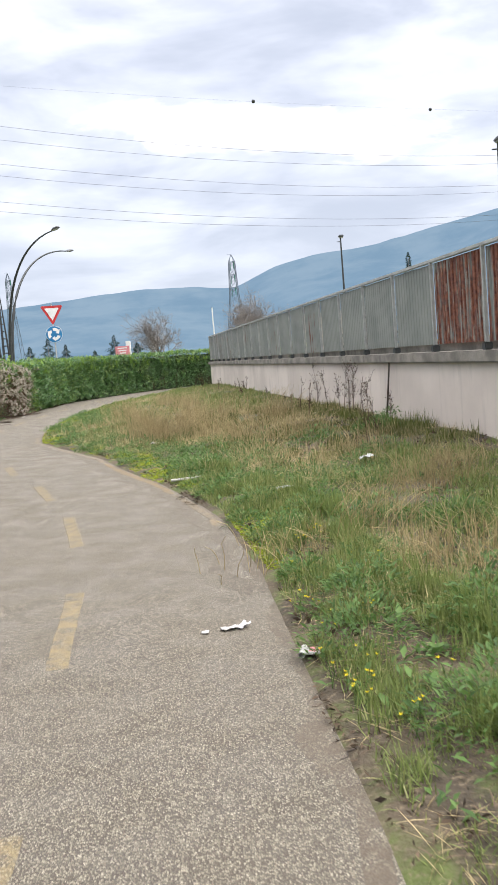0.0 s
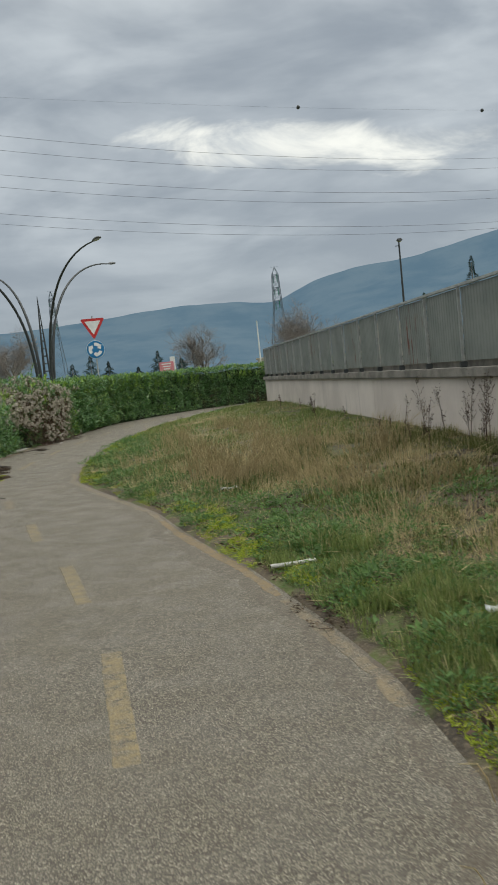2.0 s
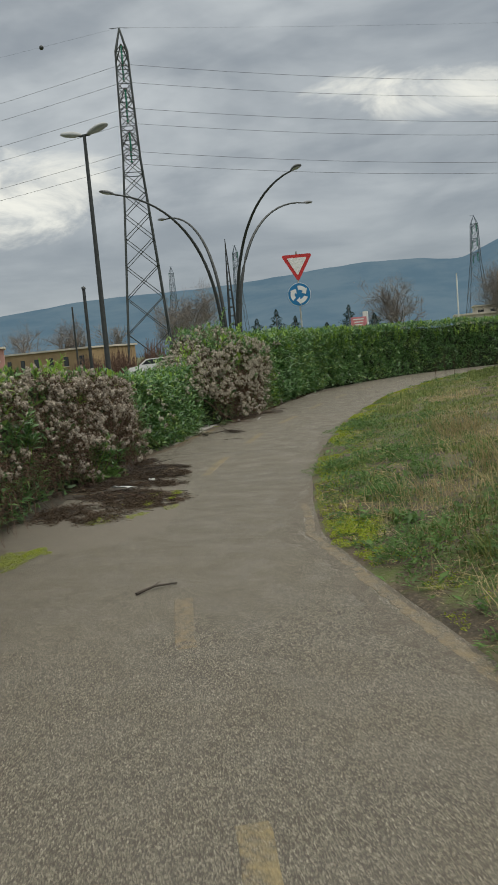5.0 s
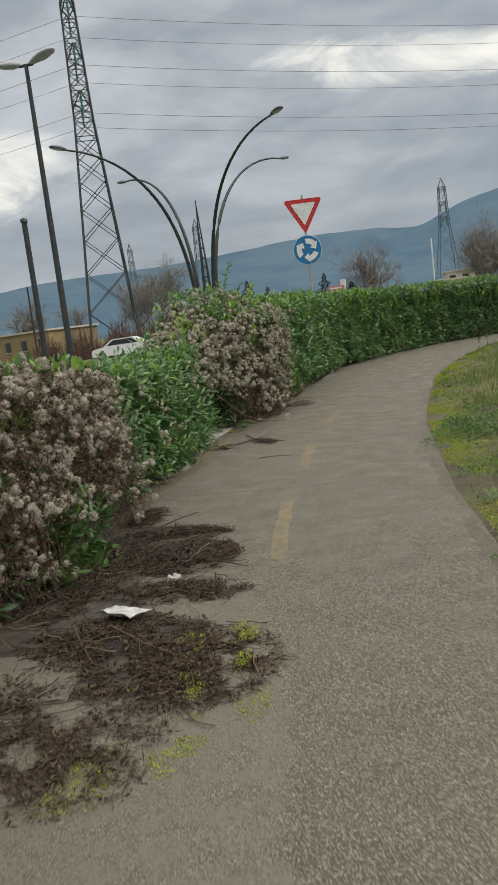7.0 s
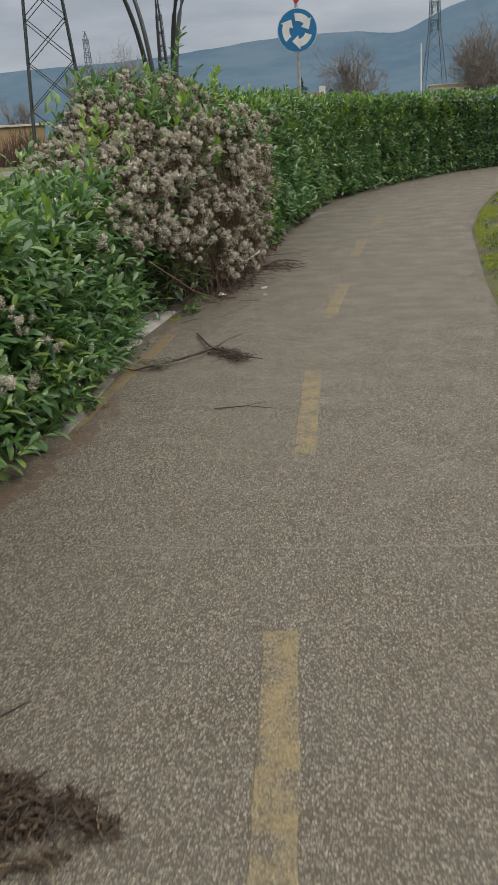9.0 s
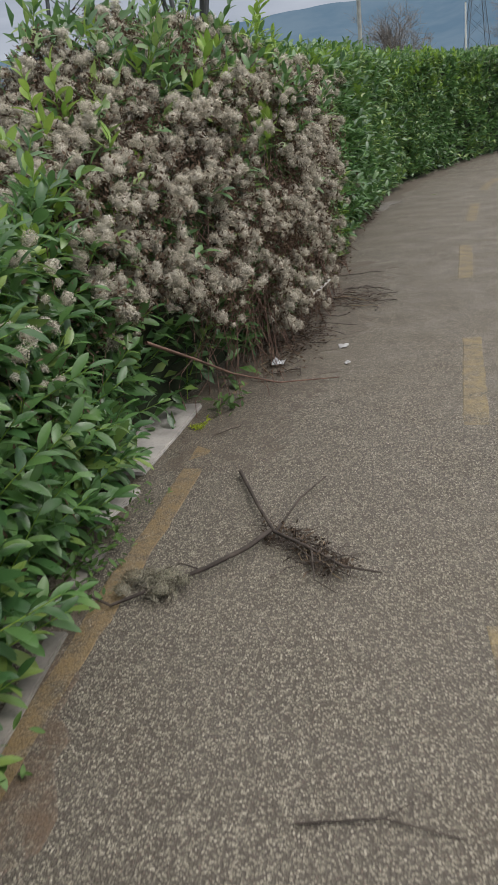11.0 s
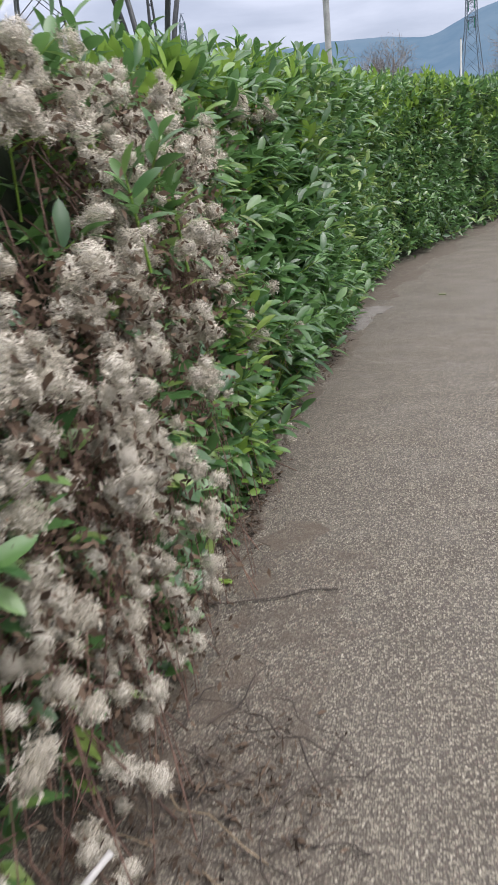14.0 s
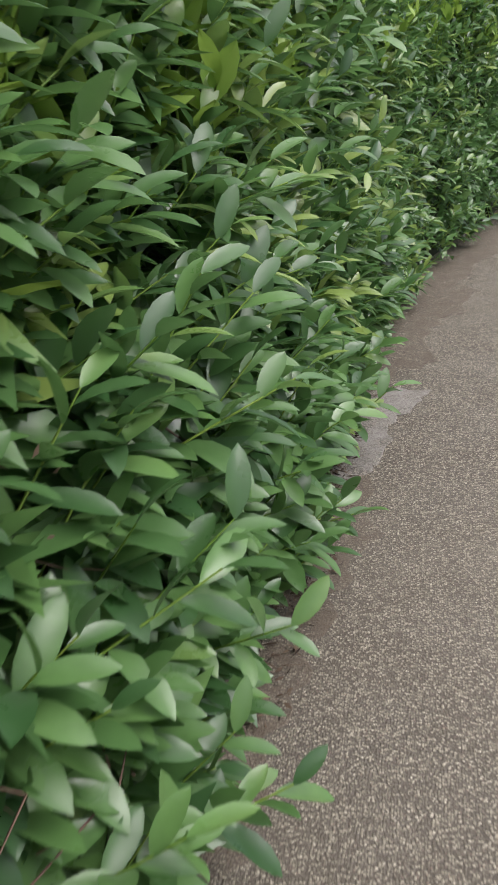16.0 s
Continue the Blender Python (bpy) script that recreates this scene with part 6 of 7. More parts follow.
# pale young leaves and low seed heads where the clematis ends
n = 420
py, ph = np.minimum(rng.normal(32.0, 0.2, n), 32.3), np.clip(rng.normal(0.3, 0.16, n), 0.03, 0.7)
p, nr = hedge_points(py, ph, rng.uniform(-0.1, 0.06, n))
n3 = np.concatenate([nr, np.zeros((n, 1))], 1)
v, f = scatter(LEAF_V, LEAF_F, p, axes(n3 * 0.7 + [0, 0, 0.2] + 0.6 * rng.standard_normal((n, 3)), n3 * 0.5 + [0, 0, 0.9] + 0.3 * rng.standard_normal((n, 3))), rng.uniform(0.05, 0.1, (n, 1)) * np.array([[1, 1.35, 1]]))
tagged(from_arrays("young_shrub", v, f, LAUREL_NEW, smooth=True, kind="stuff"), "yellow-green young leaves growing at the hedge's foot", "shrub")
for x, y in ((-8.15, 31.35), (-8.1, 31.05), (-8.2, 30.75)):
    crumple("fallen_leaf", "yellow-green fallen leaf at the hedge's foot", x, y, 0.01, (0.06, 0.03), LAUREL_NEW, 0.3, rng.uniform(0, 180), "leaf")

# ---- road sign ----
def disc(radius, thick, sides=40):
    b = bmesh.new()
    bmesh.ops.create_cone(b, cap_ends=True, segments=sides, radius1=radius, radius2=radius, depth=thick)
    bmesh.ops.rotate(b, cent=(0, 0, 0), matrix=Matrix.Rotation(radians(90), 3, "X"), verts=b.verts)
    return b


def prism(outline, y0, y1):
    """A flat plate standing in the xz plane."""
    b = bmesh.new()
    f = [b.verts.new((x, y0, z)) for x, z in outline]
    g = [b.verts.new((x, y1, z)) for x, z in outline]
    b.faces.new(f)
    b.faces.new(g[::-1])
    for i in range(len(outline)):
        j = (i + 1) % len(outline)
        b.faces.new((f[i], g[i], g[j], f[j]))
    return b


def rounded_triangle(side, r):
    h = side * math.sqrt(3) / 2
    pts = []
    for (cx, cz), a0 in (((-side / 2, h / 3), 90), ((side / 2, h / 3), -30), ((0, -2 * h / 3), -150)):
        k = 1 - 2 * r / (h * 2 / 3)
        for s in range(5):
            a = radians({90: 210, -30: 90, -150: -30}[a0] - 30 * s)
            pts.append((cx * k + r * math.cos(a), cz * k + r * math.sin(a)))
    return pts


sign = thing("road_sign", "give-way triangle above a blue roundabout sign on a grey post", "road sign", at=(-8.25, 37.0, 0), turn=12)
tubes("post", [(np.array([(0, 0.05, -0.05), (0, 0.05, 2.3), (0, 0.05, 4.5)]), 0.03, 10)], GALV, sign, "grey galvanised post")
tri_z = 4.12
tri_plate = part("triangle_plate", prism([(x, z + tri_z) for x, z in rounded_triangle(1.0, 0.05)], -0.012, 0.0), SIGN_RED, sign, "red-bordered give-way triangle")
part("triangle_face", prism([(x, z + tri_z) for x, z in rounded_triangle(0.64, 0.02)], -0.018, -0.013), SIGN_WHITE, tri_plate, "white sign face")
b = disc(0.355, 0.012)
bmesh.ops.translate(b, vec=(0, -0.006, 3.15), verts=b.verts)
round_plate = part("round_plate", b, SIGN_BLUE, sign, "blue round sign")
b = disc(0.37, 0.008)
bmesh.ops.translate(b, vec=(0, 0.003, 3.15), verts=b.verts)
part("rim", b, SIGN_WHITE, round_plate, "thin white rim")
for k in range(3):
    a0 = radians(100 - 120 * k)
    out = []
    for s in range(7):
        a = a0 - radians(62) * s / 6
        out.append((0.28 * math.cos(a), 0.28 * math.sin(a)))
    ae = a0 - radians(62)
    tip = ae - radians(38)
    out += [(0.33 * math.cos(ae), 0.33 * math.sin(ae)), (0.21 * math.cos(tip), 0.21 * math.sin(tip)), (0.085 * math.cos(ae), 0.085 * math.sin(ae))]
    for s in range(6, -1, -1):
        a = a0 - radians(62) * s / 6
        out.append((0.15 * math.cos(a), 0.15 * math.sin(a)))
    part("arrow", prism([(x, z + 3.15) for x, z in out], -0.018, -0.013), SIGN_WHITE, round_plate, "white curved arrow")
for z in (3.15, 4.15):
    part("bracket", box((0.12, 0.05, 0.04), (0, 0.03, z), 0.006), GALV, sign)


# ---- lamps ----
def lamp_head(name, parent, at, direction, size=0.75, mat=None):
    """A flat streamlined lamp head with its cover below."""
    d = Vector(direction).normalized()
    b = bmesh.new()
    bmesh.ops.create_uvsphere(b, u_segments=14, v_segments=8, radius=0.5)
    for vtx in b.verts:
        t = vtx.co.x + 0.5
        vtx.co.y *= 0.42 * (0.5 + 0.75 * t)
        vtx.co.z *= 0.26 if vtx.co.z > 0 else 0.12
    m = Matrix.Translation(at) @ d.to_track_quat("X", "Z").to_matrix().to_4x4() @ Matrix.Translation((size * 0.42, 0, 0)) @ Matrix.Diagonal((size, size, size, 1))
    bmesh.ops.transform(b, matrix=m, verts=b.verts)
    head = part(name, b, mat or HEAD_GREY, parent, "dark grey lamp head", True)
    b = bmesh.new()
    bmesh.ops.create_uvsphere(b, u_segments=12, v_segments=6, radius=0.5)
    bmesh.ops.transform(b, matrix=m @ Matrix.Translation((0.08, 0, -0.045)) @ Matrix.Diagonal((0.62, 0.3, 0.06, 1)), verts=b.verts)
    part("cover", b, LAMP_GLASS, head, "pale lamp cover", True)


ARMS = [(-11.4, 53.6, 10.4), (-13.3, 67.3, 11.0), (-21.1, 53.2, 10.4), (-22.5, 64.8, 10.7)]
for tx, ty, tz in ARMS:
    d = np.array([tx - HUB[0], ty - HUB[1]])
    R_tip = float(np.hypot(*d))
    d = d / R_tip
    base = HUB + d * 0.7
    ob = thing("curved_street_lamp", "tall dark curved street lamp on the roundabout", "street lamp", "curved lamps on the roundabout", at=(float(base[0]), float(base[1]), 0.6))
    u = np.linspace(0, 1, 22)
    rr = (R_tip - 0.7) * u ** 2.3
    zz = (tz - 0.6) * (1 - (1 - u) ** 1.75)
    pts = np.stack([d[0] * rr, d[1] * rr, zz], 1)
    tubes("pole", [(pts, 0.13 - 0.085 * u, 8)], DARK_STEEL, ob, "dark curved tubular pole")
    e = pts[-1] - pts[-2]
    lamp_head("head", ob, tuple(pts[-1]), (d[0], d[1], 0.12), 1.0)
    part("base_plate", box((0.5, 0.5, 0.06), (0, 0, 0.0), 0.01), DARK_STEEL, ob)
spike = thing("pointed_mast", "dark pointed lattice mast in the middle of the roundabout", "mast", at=(float(HUB[0]), float(HUB[1]), 0.6))
paths = []
for k in range(3):
    a = k * 2.0944 + 0.4
    paths.append((np.array([(0.35 * math.cos(a), 0.35 * math.sin(a), 0), (0.17 * math.cos(a), 0.17 * math.sin(a), 4), (0, 0, 7.6)]), [0.07, 0.06, 0.02], 6))
for p_ in paths:
    tubes("leg", [p_], DARK_STEEL, spike)
zs = np.linspace(0.4, 6.6, 13)
rings = []
for z in zs:
    r = 0.35 * (1 - z / 7.7)
    rings.append((np.array([(r * math.cos(k * 2.0944 + 0.4), r * math.sin(k * 2.0944 + 0.4), z + 0.02 * k) for k in range(4)]), 0.02, 4))
tubes("rungs", rings, DARK_STEEL, spike)

tl = thing("double_street_lamp", "tall grey street lamp with two heads", "street lamp", at=(-16.66, 40.44, -0.05))
tubes("pole", [(np.array([(0, 0, 0), (0, 0, 5), (0, 0, 10.1)]), [0.11, 0.09, 0.06], 10)], DARK_STEEL, tl, "dark tapered pole")
part("crossbar", box((0.5, 0.08, 0.08), (0, 0, 10.1), 0.02), DARK_STEEL, tl)
lamp_head("head", tl, (0.15, 0, 10.12), (1, -0.3, 0.2), 1.1, LAMP_GLASS)
lamp_head("head", tl, (-0.15, 0, 10.12), (-1, 0.3, 0.2), 1.1, LAMP_GLASS)
for x, y, z in ((7.52, 57.8, 9.2), (10.8, 33.3, 9.2)):
    ob = thing("street_lamp", "slender grey street lamp behind the wall", "street lamp", "lamps behind the wall", at=(x, y, -0.05))
    tubes("pole", [(np.array([(0, 0, 0), (0, 0, 4.5), (0, 0, z - 0.2)]), [0.09, 0.075, 0.05], 8)], DARK_STEEL, ob, "dark tapered pole")
    part("head", box((0.34, 0.5, 0.16), (0.02, -0.12, z - 0.1), 0.05), HEAD_GREY, ob, "grey lamp head")
    part("bracket", box((0.3, 0.06, 0.05), (-0.1, 0, z - 0.45), 0.01), DARK_STEEL, ob)
    ob_glass = part("cover", box((0.26, 0.4, 0.03), (0.02, -0.12, z - 0.19), 0.01), LAMP_GLASS, ob)
for x, y, z, r in ((-9.15, 23.3, 2.85, 0.032), (-47.8, 100.4, 8.1, 0.12), (-4.0, 130.9, 9.4, 0.1)):
    ob = thing("pole", "plain upright pole behind the hedge" if z < 3 else "slender upright metal pole far off", "pole", at=(x, y, -0.05))
    tubes("shaft", [(np.array([(0, 0, 0), (0.0, 0, z / 2), (0, 0, z)]), [r, r * 0.95, r * 0.85], 8)], SIGN_WHITE if x == -4.0 else DARK_STEEL, ob)
    tubes("cap", [(np.array([(0, 0, z - 0.02), (0, 0, z + 0.01), (0, 0, z + 0.03)]), [r * 1.1, r * 1.1, 0.003], 8)], DARK_STEEL, ob)


# ---- pylons and wires ----
def pylon(label, at, turn, H, half, steel, thick=1.0, arms=True):
    ob = thing("pylon", label, "pylon", at=at, turn=turn)
    k = H / 32.6
    prof_z = np.array([0, 20.5, 30.3]) * k
    prof_w = np.array([half, half * 0.36, half * 0.25])
    wid = lambda z: np.interp(z, prof_z, prof_w)
    zs = [0.0]
    while zs[-1] < 30.3 * k - 0.5:
        zs.append(zs[-1] + max(1.3 * k, 1.7 * float(wid(zs[-1]))))
    zs[-1] = 30.3 * k
    corner = lambda c, z: np.array([(-1, -1), (1, -1), (1, 1), (-1, 1)][c % 4]) * wid(z)
    for c in range(4):
        pts = np.array([(*corner(c, z), z) for z in (0, 20.5 * k, 30.3 * k)] + [(0, 0, H)])
        tubes("leg", [(pts, 0.085 * thick, 4)], steel, ob)
    br = []
    for a, b in zip(zs, zs[1:]):
        for c in range(4):
            p, q = (*corner(c, a), a), (*corner(c + 1, b), b)
            s, t = (*corner(c + 1, a), a), (*corner(c, b), b)
            br.append((np.array([p, q]), 0.036 * thick, 4))
            br.append((np.array([s, t]), 0.036 * thick, 4))
        for c in range(4) if b > 18 * k else ():
            br.append((np.array([(*corner(c, b), b), (*corner(c + 1, b), b)]), 0.04 * thick, 4))
    tubes("bracing", br, steel, ob, "crossed steel bracing", "stuff")
    if arms:
        for z in (30.2 * k, 26.3 * k, 22.4 * k):
            for s in (-1, 1):
                w = float(wid(z))
                tip = (0, s * (w + 2.1 * k), z)
                tubes("cross_arm", [(np.array([(sx * w, s * w, z + dz), tip]), 0.06 * thick, 4) for sx in (-1, 1) for dz in (0, -0.9 * k)], steel, ob)
                ins = [(0, s * (w + 2.0 * k), z - 0.1 - 0.12 * i) for i in range(14)]
                tubes("insulator", [(np.array(ins), [0.05 + 0.07 * (i % 2) for i in range(14)], 8)], GLASS_GREEN, ob, "green glass insulator string")
        tubes("top_bar", [(np.array([(-0.9, 0, H), (0, 0, H + 0.05), (0.9, 0, H)]), 0.03 * thick, 4)], steel, ob)
    return ob


PYL = np.array([-33.3, 87.3])
pylon("tall steel lattice pylon with green glass insulators", (PYL[0], PYL[1], -0.06), 22, 32.6, 2.3, PYLON_STEEL)
pylon("distant steel lattice pylon before the hills", (-0.41, 188.3, -0.06), 10, 24.3, 2.6, HAZED_STEEL, 0.8)
pylon("far steel lattice pylon on the plain", (-68.4, 252.2, -0.06), 30, 32.2, 2.6, HAZED_STEEL, 0.9)
pylon("far steel lattice pylon on the plain", (-103.8, 293.5, -0.06), 0, 32.6, 2.6, HAZED_STEEL, 0.9)

arm_dir = np.array([-math.sin(radians(22)), math.cos(radians(22))])
right_dir, left_dir = np.array([0.927, 0.375]), np.array([-1.0, 0.02])


def wire(p0, heading, span, sag, z, name="power_line", r=0.015):
    u = np.linspace(0, 1, 25)
    xy = p0 + heading * (span * u)[:, None]
    pts = np.concatenate([xy, (z - 4 * sag * u * (1 - u))[:, None]], 1)
    return tagged(tubes(name, [(pts, r, 4)], DARK_STEEL), "thin dark overhead power line", "power line", "overhead lines")


for z in (28.45, 24.55, 20.65):
    for s in (-1, 1):
        p0 = PYL + arm_dir * s * 2.5
        wire(p0, right_dir, 118, 3.6, z)
        wire(p0, left_dir, 150, 4.5, z)
wire(PYL, right_dir, 118, 1.1, 32.6, "earth_wire", 0.006)
wire(PYL, left_dir, 150, 1.5, 32.6, "earth_wire", 0.006)
for x, y, z in ((*(PYL + right_dir * 40.3), 31.65), (*(PYL + right_dir * 65.7), 31.5), (*(PYL + left_dir * 8.3), 32.25)):
    b = bmesh.new()
    bmesh.ops.create_uvsphere(b, u_segments=14, v_segments=10, radius=0.22)
    bmesh.ops.translate(b, vec=(x, y, z), verts=b.verts)
    tagged(part("marker_ball", b, DARK_STEEL, smooth=True), "dark round marker ball on the earth wire", "marker ball", "marker balls")


# ---- bare trees, conifers, shrubs ----
def bare_tree(label, x, y, tall, spread, seed, trunk=0.2, twiggy=3):
    r = np.random.default_rng(seed)
    ob = thing("bare_tree", label, "tree", "winter trees", at=(x, y, -0.06))
    limbs = []

    def grow(p, d, ln, rad, level):
        n = 4
        pts, q, e = [p], p, d
        for i in range(n):
            e = e + r.standard_normal(3) * 0.13 + np.array([0, 0, 0.06])
            e /= np.linalg.norm(e)
            q = q + e * ln / n
            pts.append(q)
        limbs.append((np.array(pts), np.linspace(rad, rad * 0.5, n + 1), 6 if level < 2 else 3, level))
        if level < 2 + twiggy - 1:
            for k in range(r.integers(5, 8) if level and seed < 6 else r.integers(4, 6) if level else 14):
                t = r.uniform(0.35, 1.0)
                j = min(n, max(1, int(t * n + 0.5)))
                a = r.standard_normal(3)
                a -= a @ e * e
                a /= np.linalg.norm(a) + 1e-9
                nd = e * r.uniform(0.5, 0.9) + a * r.uniform(0.45, 0.95) * spread
                grow(pts[j], nd / np.linalg.norm(nd), ln * r.uniform(0.5, 0.75), rad * 0.5, level + 1)

    grow(np.zeros(3), np.array([0, 0, 1.0]), tall * 0.36, trunk, 0)
    top = max(q[0][:, 2].max() for q in limbs)
    k = tall / top
    limbs = [(q[0] * k, q[1], q[2], q[3]) for q in limbs]
    tubes("trunk", [q[:3] for q in limbs if q[3] == 0], BARK, ob, "grey-brown trunk")
    for q in limbs:
        if q[3] == 1:
            tubes("limb", [q[:3]], BARK, ob)
    tubes("twigs", [(q[0], np.maximum(q[1] * 0.7, 0.008), 3) for q in limbs if q[3] >= 2], BARK, ob, "fine leafless twigs", "stuff")
    return ob


for x, y, tall, sp, seed in ((-10.3, 105.6, 8.6, 1.0, 1), (4.2, 114.6, 11.6, 1.0, 2), (1.0, 116, 9.4, 1.0, 3), (-37.2, 115.5, 11.6, 1.0, 4), (-41.5, 118, 9.5, 1.0, 5), (-68.5, 134.5, 9.7, 0.7, 6), (-65, 136, 9.2, 0.7, 7), (-72, 133, 9.0, 0.7, 8), (-60, 139, 8.0, 0.7, 9)):
    bare_tree("leafless tree with a round crown of grey-brown twigs", x, y, tall, sp, seed)


def conifer(label, x, y, tall, wide, n=4000):
    ob = thing("conifer", label, "tree", "conifers", at=(x, y, -0.06))
    tubes("trunk", [(np.array([(0, 0, 0), (0, 0, tall * 0.5), (0, 0, tall * 0.95)]), [0.14, 0.09, 0.02], 6)], BARK, ob)
    u = rng.random(n)
    wide = wide * 1.9
    a = rng.uniform(0, 2 * np.pi, n)
    tier = 0.75 + 0.35 * np.cos(u * 40)
    rr = wide * (1 - u) * tier * rng.uniform(0.3, 1.0, n) 
    p = np.stack([np.cos(a) * rr, np.sin(a) * rr, tall * (0.12 + 0.88 * u)], 1)
    fwd = np.stack([np.cos(a), np.sin(a), rng.uniform(-0.4, 0.5, n)], 1)
    v, f = scatter(SMALL_V, SMALL_F, p, axes(fwd, rng.standard_normal((n, 3)) * 0.4 + [0, 0, 1.0]), rng.uniform(0.15, 0.35, n) * (1.15 - 0.8 * u))
    from_arrays("crown", v, f, CONIFER, ob, "dark green needled crown", kind="stuff")


for x, y, tall, wide in ((-22.9, 98.7, 5.5, 1.5), (-25.2, 99, 4.7, 1.5), (-20.8, 98.5, 4.6, 1.1), (-15.2, 100, 5.3, 1.4), (-12.6, 101, 4.2, 1.6), (-18.0, 102, 3.7, 1.2), (12.8, 61.1, 8.0, 1.0), (9.6, 62.0, 5.9, 1.6)):
    conifer("dark green conifer far beyond the hedge", x, y, tall, wide)


def shrub(x, y, tall, wide, n=420):
    """A brown leafless thicket."""
    ob = thing("brown_shrub", "leafless brown shrub thicket beyond the road", "shrub", "brown shrubs", at=(x, y, -0.06))
    paths = []
    for k in range(n):
        a, r = rng.uniform(0, 2 * math.pi), wide * math.sqrt(rng.random())
        h = tall * rng.uniform(0.4, 1.0) * (1 - 0.5 * (r / wide) ** 2)
        b = np.array([math.cos(a) * r * 0.7, math.sin(a) * r * 0.7, 0])
        e = b + np.array([rng.normal(0, 0.3), rng.normal(0, 0.3), h])
        paths.append((np.stack([b, (b + e) / 2 + rng.standard_normal(3) * 0.08, e]), [0.03, 0.022, 0.01], 3))
    tubes("stems", paths, STEM, ob, "thin brown stems", "stuff")


for x, y, tall, wide in ((-30, 80, 3.4, 2.2), (-26.5, 78, 3.2, 2.2), (-34.5, 82, 3.0, 2.4), (-24, 74, 3.6, 1.8), (-38.5, 84, 2.6, 2.2), (-21, 72, 2.8, 1.8)):
    shrub(x, y, tall, wide)

# ---- far buildings, board, car ----
def building(label, x, y, turn, w, d, h, wall_mat, storeys, bays, roof="flat"):
    ob = thing("house" if bays < 7 else "long_building", label, "building", at=(x, y, -0.06), turn=turn)
    part("walls", box((w, d, h), (0, 0, h / 2), 0.03), wall_mat, ob)
    if roof == "flat":
        part("roof", box((w + 0.5, d + 0.5, 0.25), (0, 0, h + 0.125), 0.03), CREAM, ob, "pale flat roof edge")
    else:
        b = bmesh.new()
        q = [b.verts.new(c) for c in ((-w / 2 - 0.5, -d / 2 - 0.5, h), (w / 2 + 0.5, -d / 2 - 0.5, h), (w / 2 + 0.5, d / 2 + 0.5, h), (-w / 2 - 0.5, d / 2 + 0.5, h), (-w / 2 + d / 2, 0, h + 1.6), (w / 2 - d / 2, 0, h + 1.6))]
        for f in ((0, 1, 5, 4), (1, 2, 5), (2, 3, 4, 5), (3, 0, 4), (3, 2, 1, 0)):
            b.faces.new([q[i] for i in f])
        part("roof", b, ROOF_TILE, ob, "terracotta hipped roof")
        part("chimney", box((0.6, 0.6, 1.2), (w * 0.2, 0.4, h + 1.6), 0.03), CREAM, ob)
    for s in range(storeys):
        for k in range(bays):
            cx, cz = -w / 2 + (k + 0.5) * w / bays, (s + 0.55) * h / storeys
            win = part("window", box((1.1, 0.12, min(1.3, h / storeys * 0.5)), (cx, -d / 2, cz), 0.02), DARK_GLASS, ob, "dark window")
            part("sill", box((1.3, 0.2, 0.1), (cx, -d / 2 - 0.05, cz - min(1.3, h / storeys * 0.5) / 2 - 0.06), 0.01), CREAM, win)
    return ob


building("long low ochre building beyond the road", -62, 123, -28, 26, 8, 3.4, OCHRE, 1, 7)
building("cream three-storey house with a flat roof behind trees", 20, 178, 4, 12, 9, 8.8, CREAM, 3, 5)
building("low pale house with a flat roof", 2.0, 178, 2, 7, 8, 5.6, CREAM, 2, 3)
building("low pale house beyond the hedge", -1.5, 134, 2, 6, 5, 3.5, CREAM, 1, 3)
building("small faded pink house beyond the road", -59, 97, 30, 6, 6, 3.9, PINK_WALL, 2, 3)
board = thing("pink_board", "faded pink notice board on posts", "sign board", at=(-13.6, 95.2, -0.06))
part("panel", box((1.6, 0.06, 1.05), (0, 0, 3.25), 0.02), PINK, board, "faded pink panel")
for k in range(3):
    part("text_bar", box((1.1 - 0.2 * k, 0.012, 0.12), (0, -0.037, 3.55 - 0.28 * k), 0.004), SIGN_WHITE, board, "white bar of lettering")
for x in (-0.6, 0.6):
    tubes("post", [(np.array([(x, 0.06, 0), (x, 0.06, 2), (x, 0.06, 3.8)]), 0.05, 6)], GALV, board)
part("white_box", box((0.5, 0.5, 1.8), (0.65, 0.5, 3.4), 0.03), SIGN_WHITE, board, "white board behind")


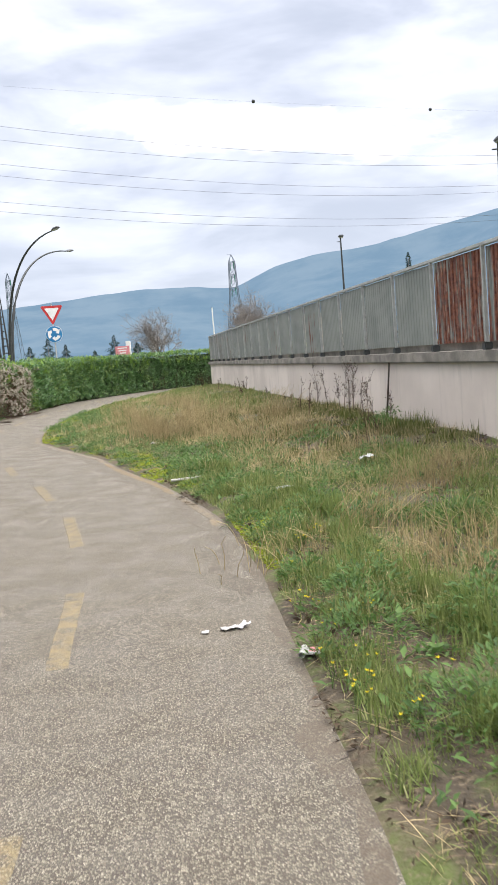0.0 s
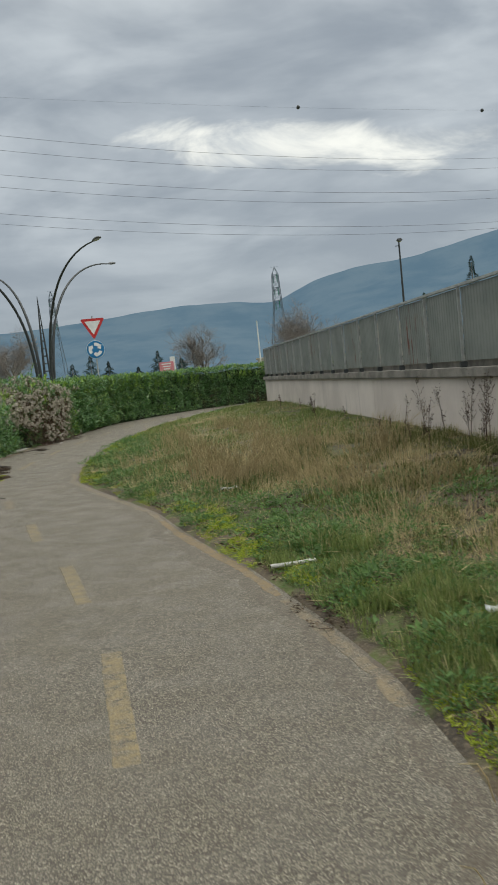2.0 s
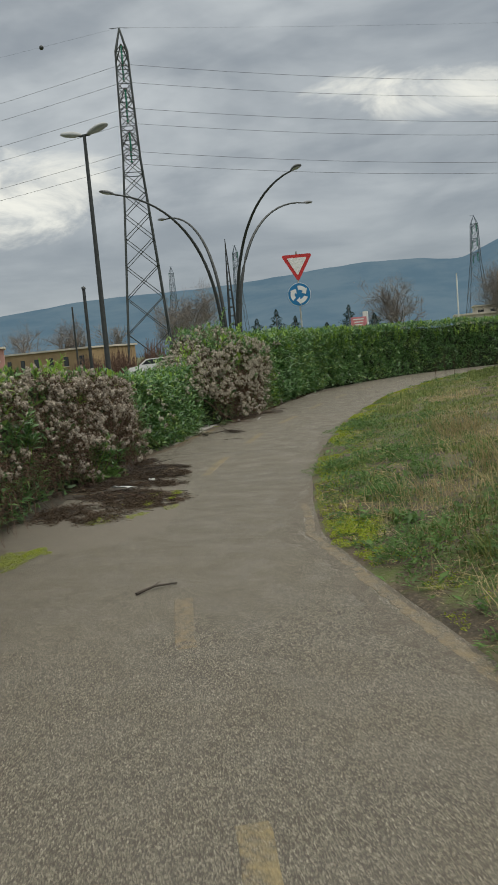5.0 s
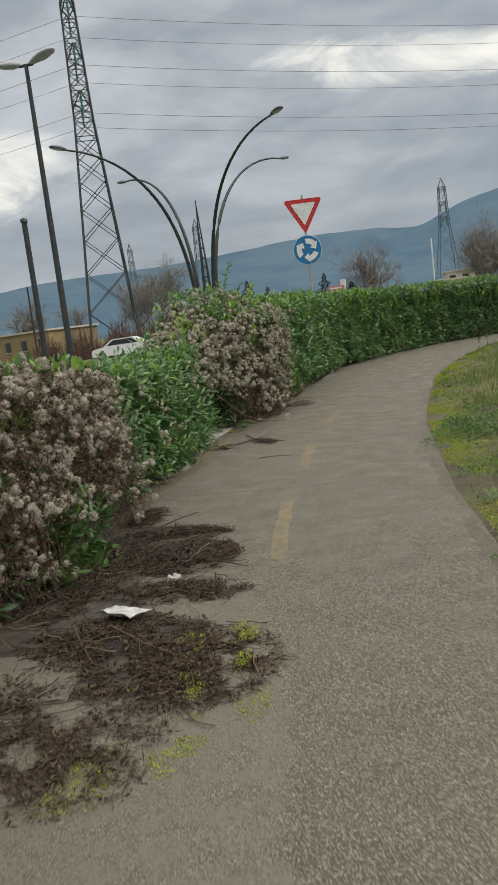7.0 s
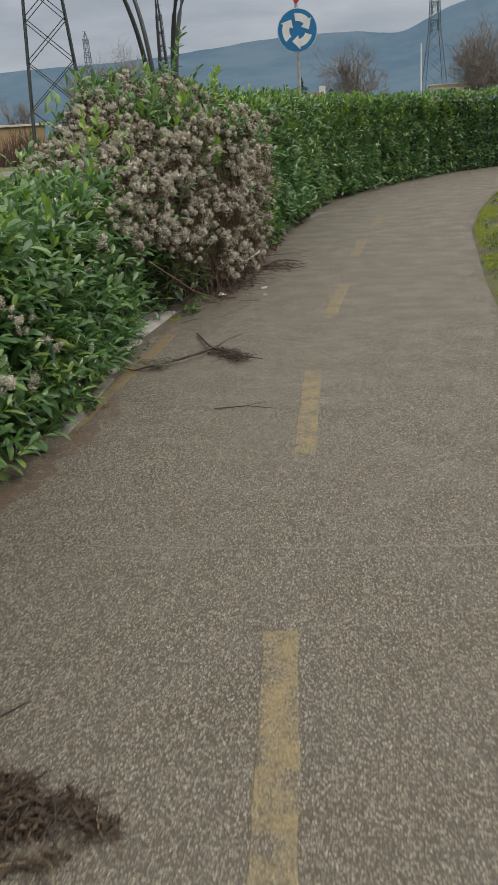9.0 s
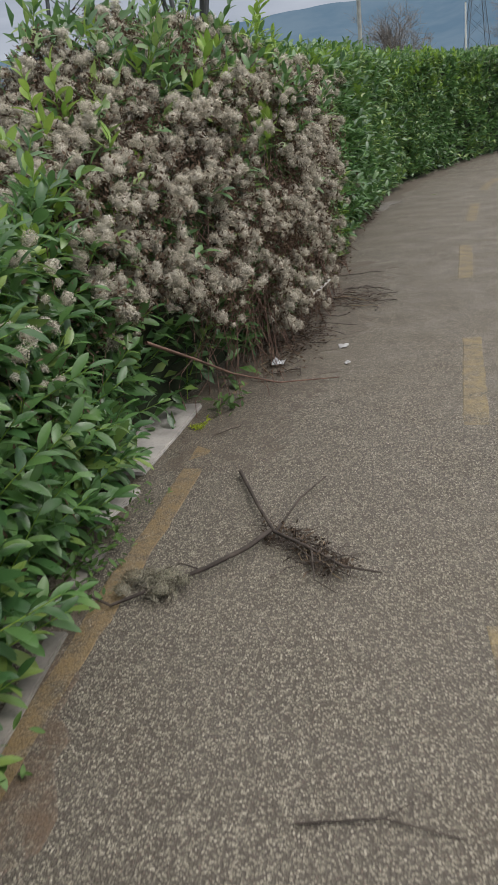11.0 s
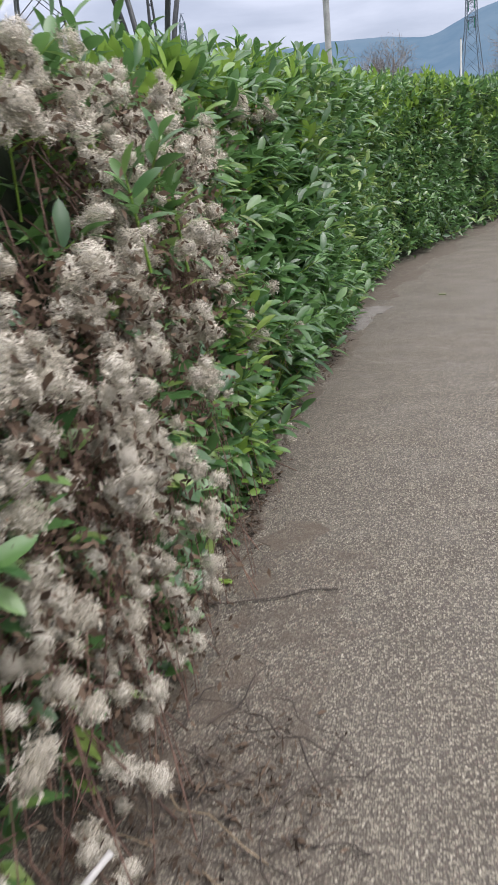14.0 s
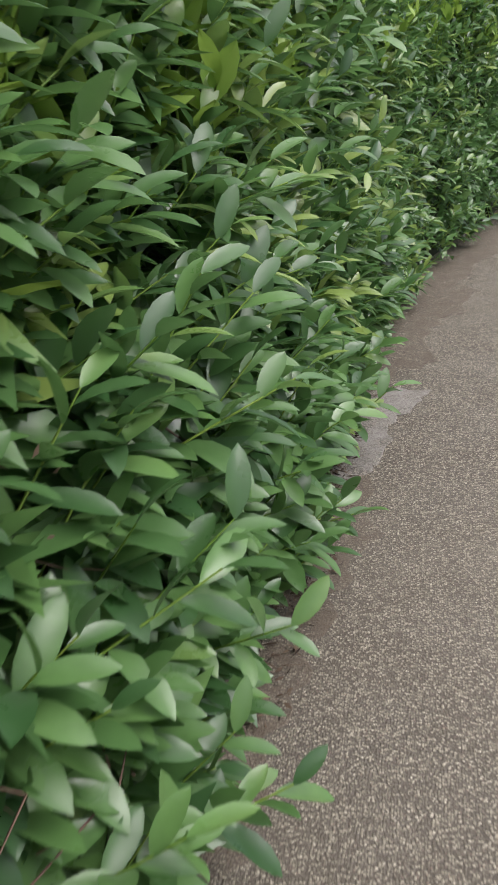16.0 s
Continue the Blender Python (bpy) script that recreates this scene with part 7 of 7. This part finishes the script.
def car(x, y, turn):
    ob = thing("white_car", "white car on the roundabout road", "car", at=(x, y, -0.03), turn=turn)
    side = [(-2.0, 0.3), (2.0, 0.3), (2.05, 0.6), (1.9, 0.82), (1.15, 0.95), (0.5, 1.42), (-1.0, 1.47), (-1.75, 1.05), (-2.05, 0.9), (-2.1, 0.5)]
    part("body", prism(side, -0.85, 0.85), CAR_PAINT, ob, "white painted body")
    part("windscreen", prism([(1.1, 0.98), (0.52, 1.38), (0.5, 1.36), (1.06, 0.96)], -0.72, 0.72), DARK_GLASS, ob)
    for s in (-0.853, 0.853):
        part("side_window", prism([(0.9, 1.0), (0.42, 1.36), (-0.95, 1.4), (-1.4, 1.05)], s - 0.006, s + 0.006), DARK_GLASS, ob)
    for px in (-1.3, 1.3):
        for s in (-0.8, 0.8):
            b = disc(0.31, 0.2, 24)
            bmesh.ops.translate(b, vec=(px, s, 0.31), verts=b.verts)
            w = part("wheel", b, RUBBER, ob, "black tyre")
            b = disc(0.18, 0.22, 16)
            bmesh.ops.translate(b, vec=(px, s, 0.31), verts=b.verts)
            part("rim", b, GALV, w)
    for s in (-0.6, 0.6):
        part("headlight", box((0.08, 0.3, 0.14), (2.0, s, 0.68), 0.03), LAMP_GLASS, ob, "clear headlight")


car(-27.0, 72.0, 188)

# ---- mountains ----
RIDGE = np.array([(-60, 0.13), (-40, 0.16), (-25, 0.155), (-17.6, 0.142), (-12.8, 0.1275), (-9, 0.116), (-6.3, 0.1145), (-3.2, 0.1055), (-1.6, 0.0955), (0, 0.0815), (1, 0.0832), (2.8, 0.088), (6.6, 0.0895), (10.5, 0.0845), (14.4, 0.0785), (18, 0.075), (23.3, 0.0733), (26.4, 0.0706), (29, 0.0641), (31, 0.0603), (36, 0.05), (60, 0.06)])
az = np.arange(-60, 60.01, 0.4)
crest = np.interp(az, RIDGE[:, 0], RIDGE[:, 1])
crest = np.convolve(np.pad(crest, 2, mode="edge"), np.ones(5) / 5, "valid") + 0.0012 * (tidy_noise(az, az * 0, 0.9, 61) - 0.5)
mv, layers = [], [(1600, 0.0), (1900, 0.22), (2200, 0.5), (2450, 0.78), (2600, 1.0), (2900, 0.9), (3400, 0.0)]
for dist, share in layers:
    wob = 0.12 * (tidy_noise(az, az * 0 + dist, 3.0, 62) - 0.5) * (share * (1 - share) * 4)
    for a, c, w in zip(az, crest, wob):
        t = radians(a)
        mv.append((-math.sin(t) * dist, math.cos(t) * dist, -2 + c * 2600 * max(0, share + w)))
m = len(az)
mf = [(r * m + i, r * m + i + 1, (r + 1) * m + i + 1, (r + 1) * m + i) for r in range(len(layers) - 1) for i in range(m - 1)]
tagged(from_arrays("backdrop_mountains", mv, mf, MOUNTAIN, smooth=True), "wooded mountains under low cloud, blue haze given as a glow", "mountains", kind="structure")
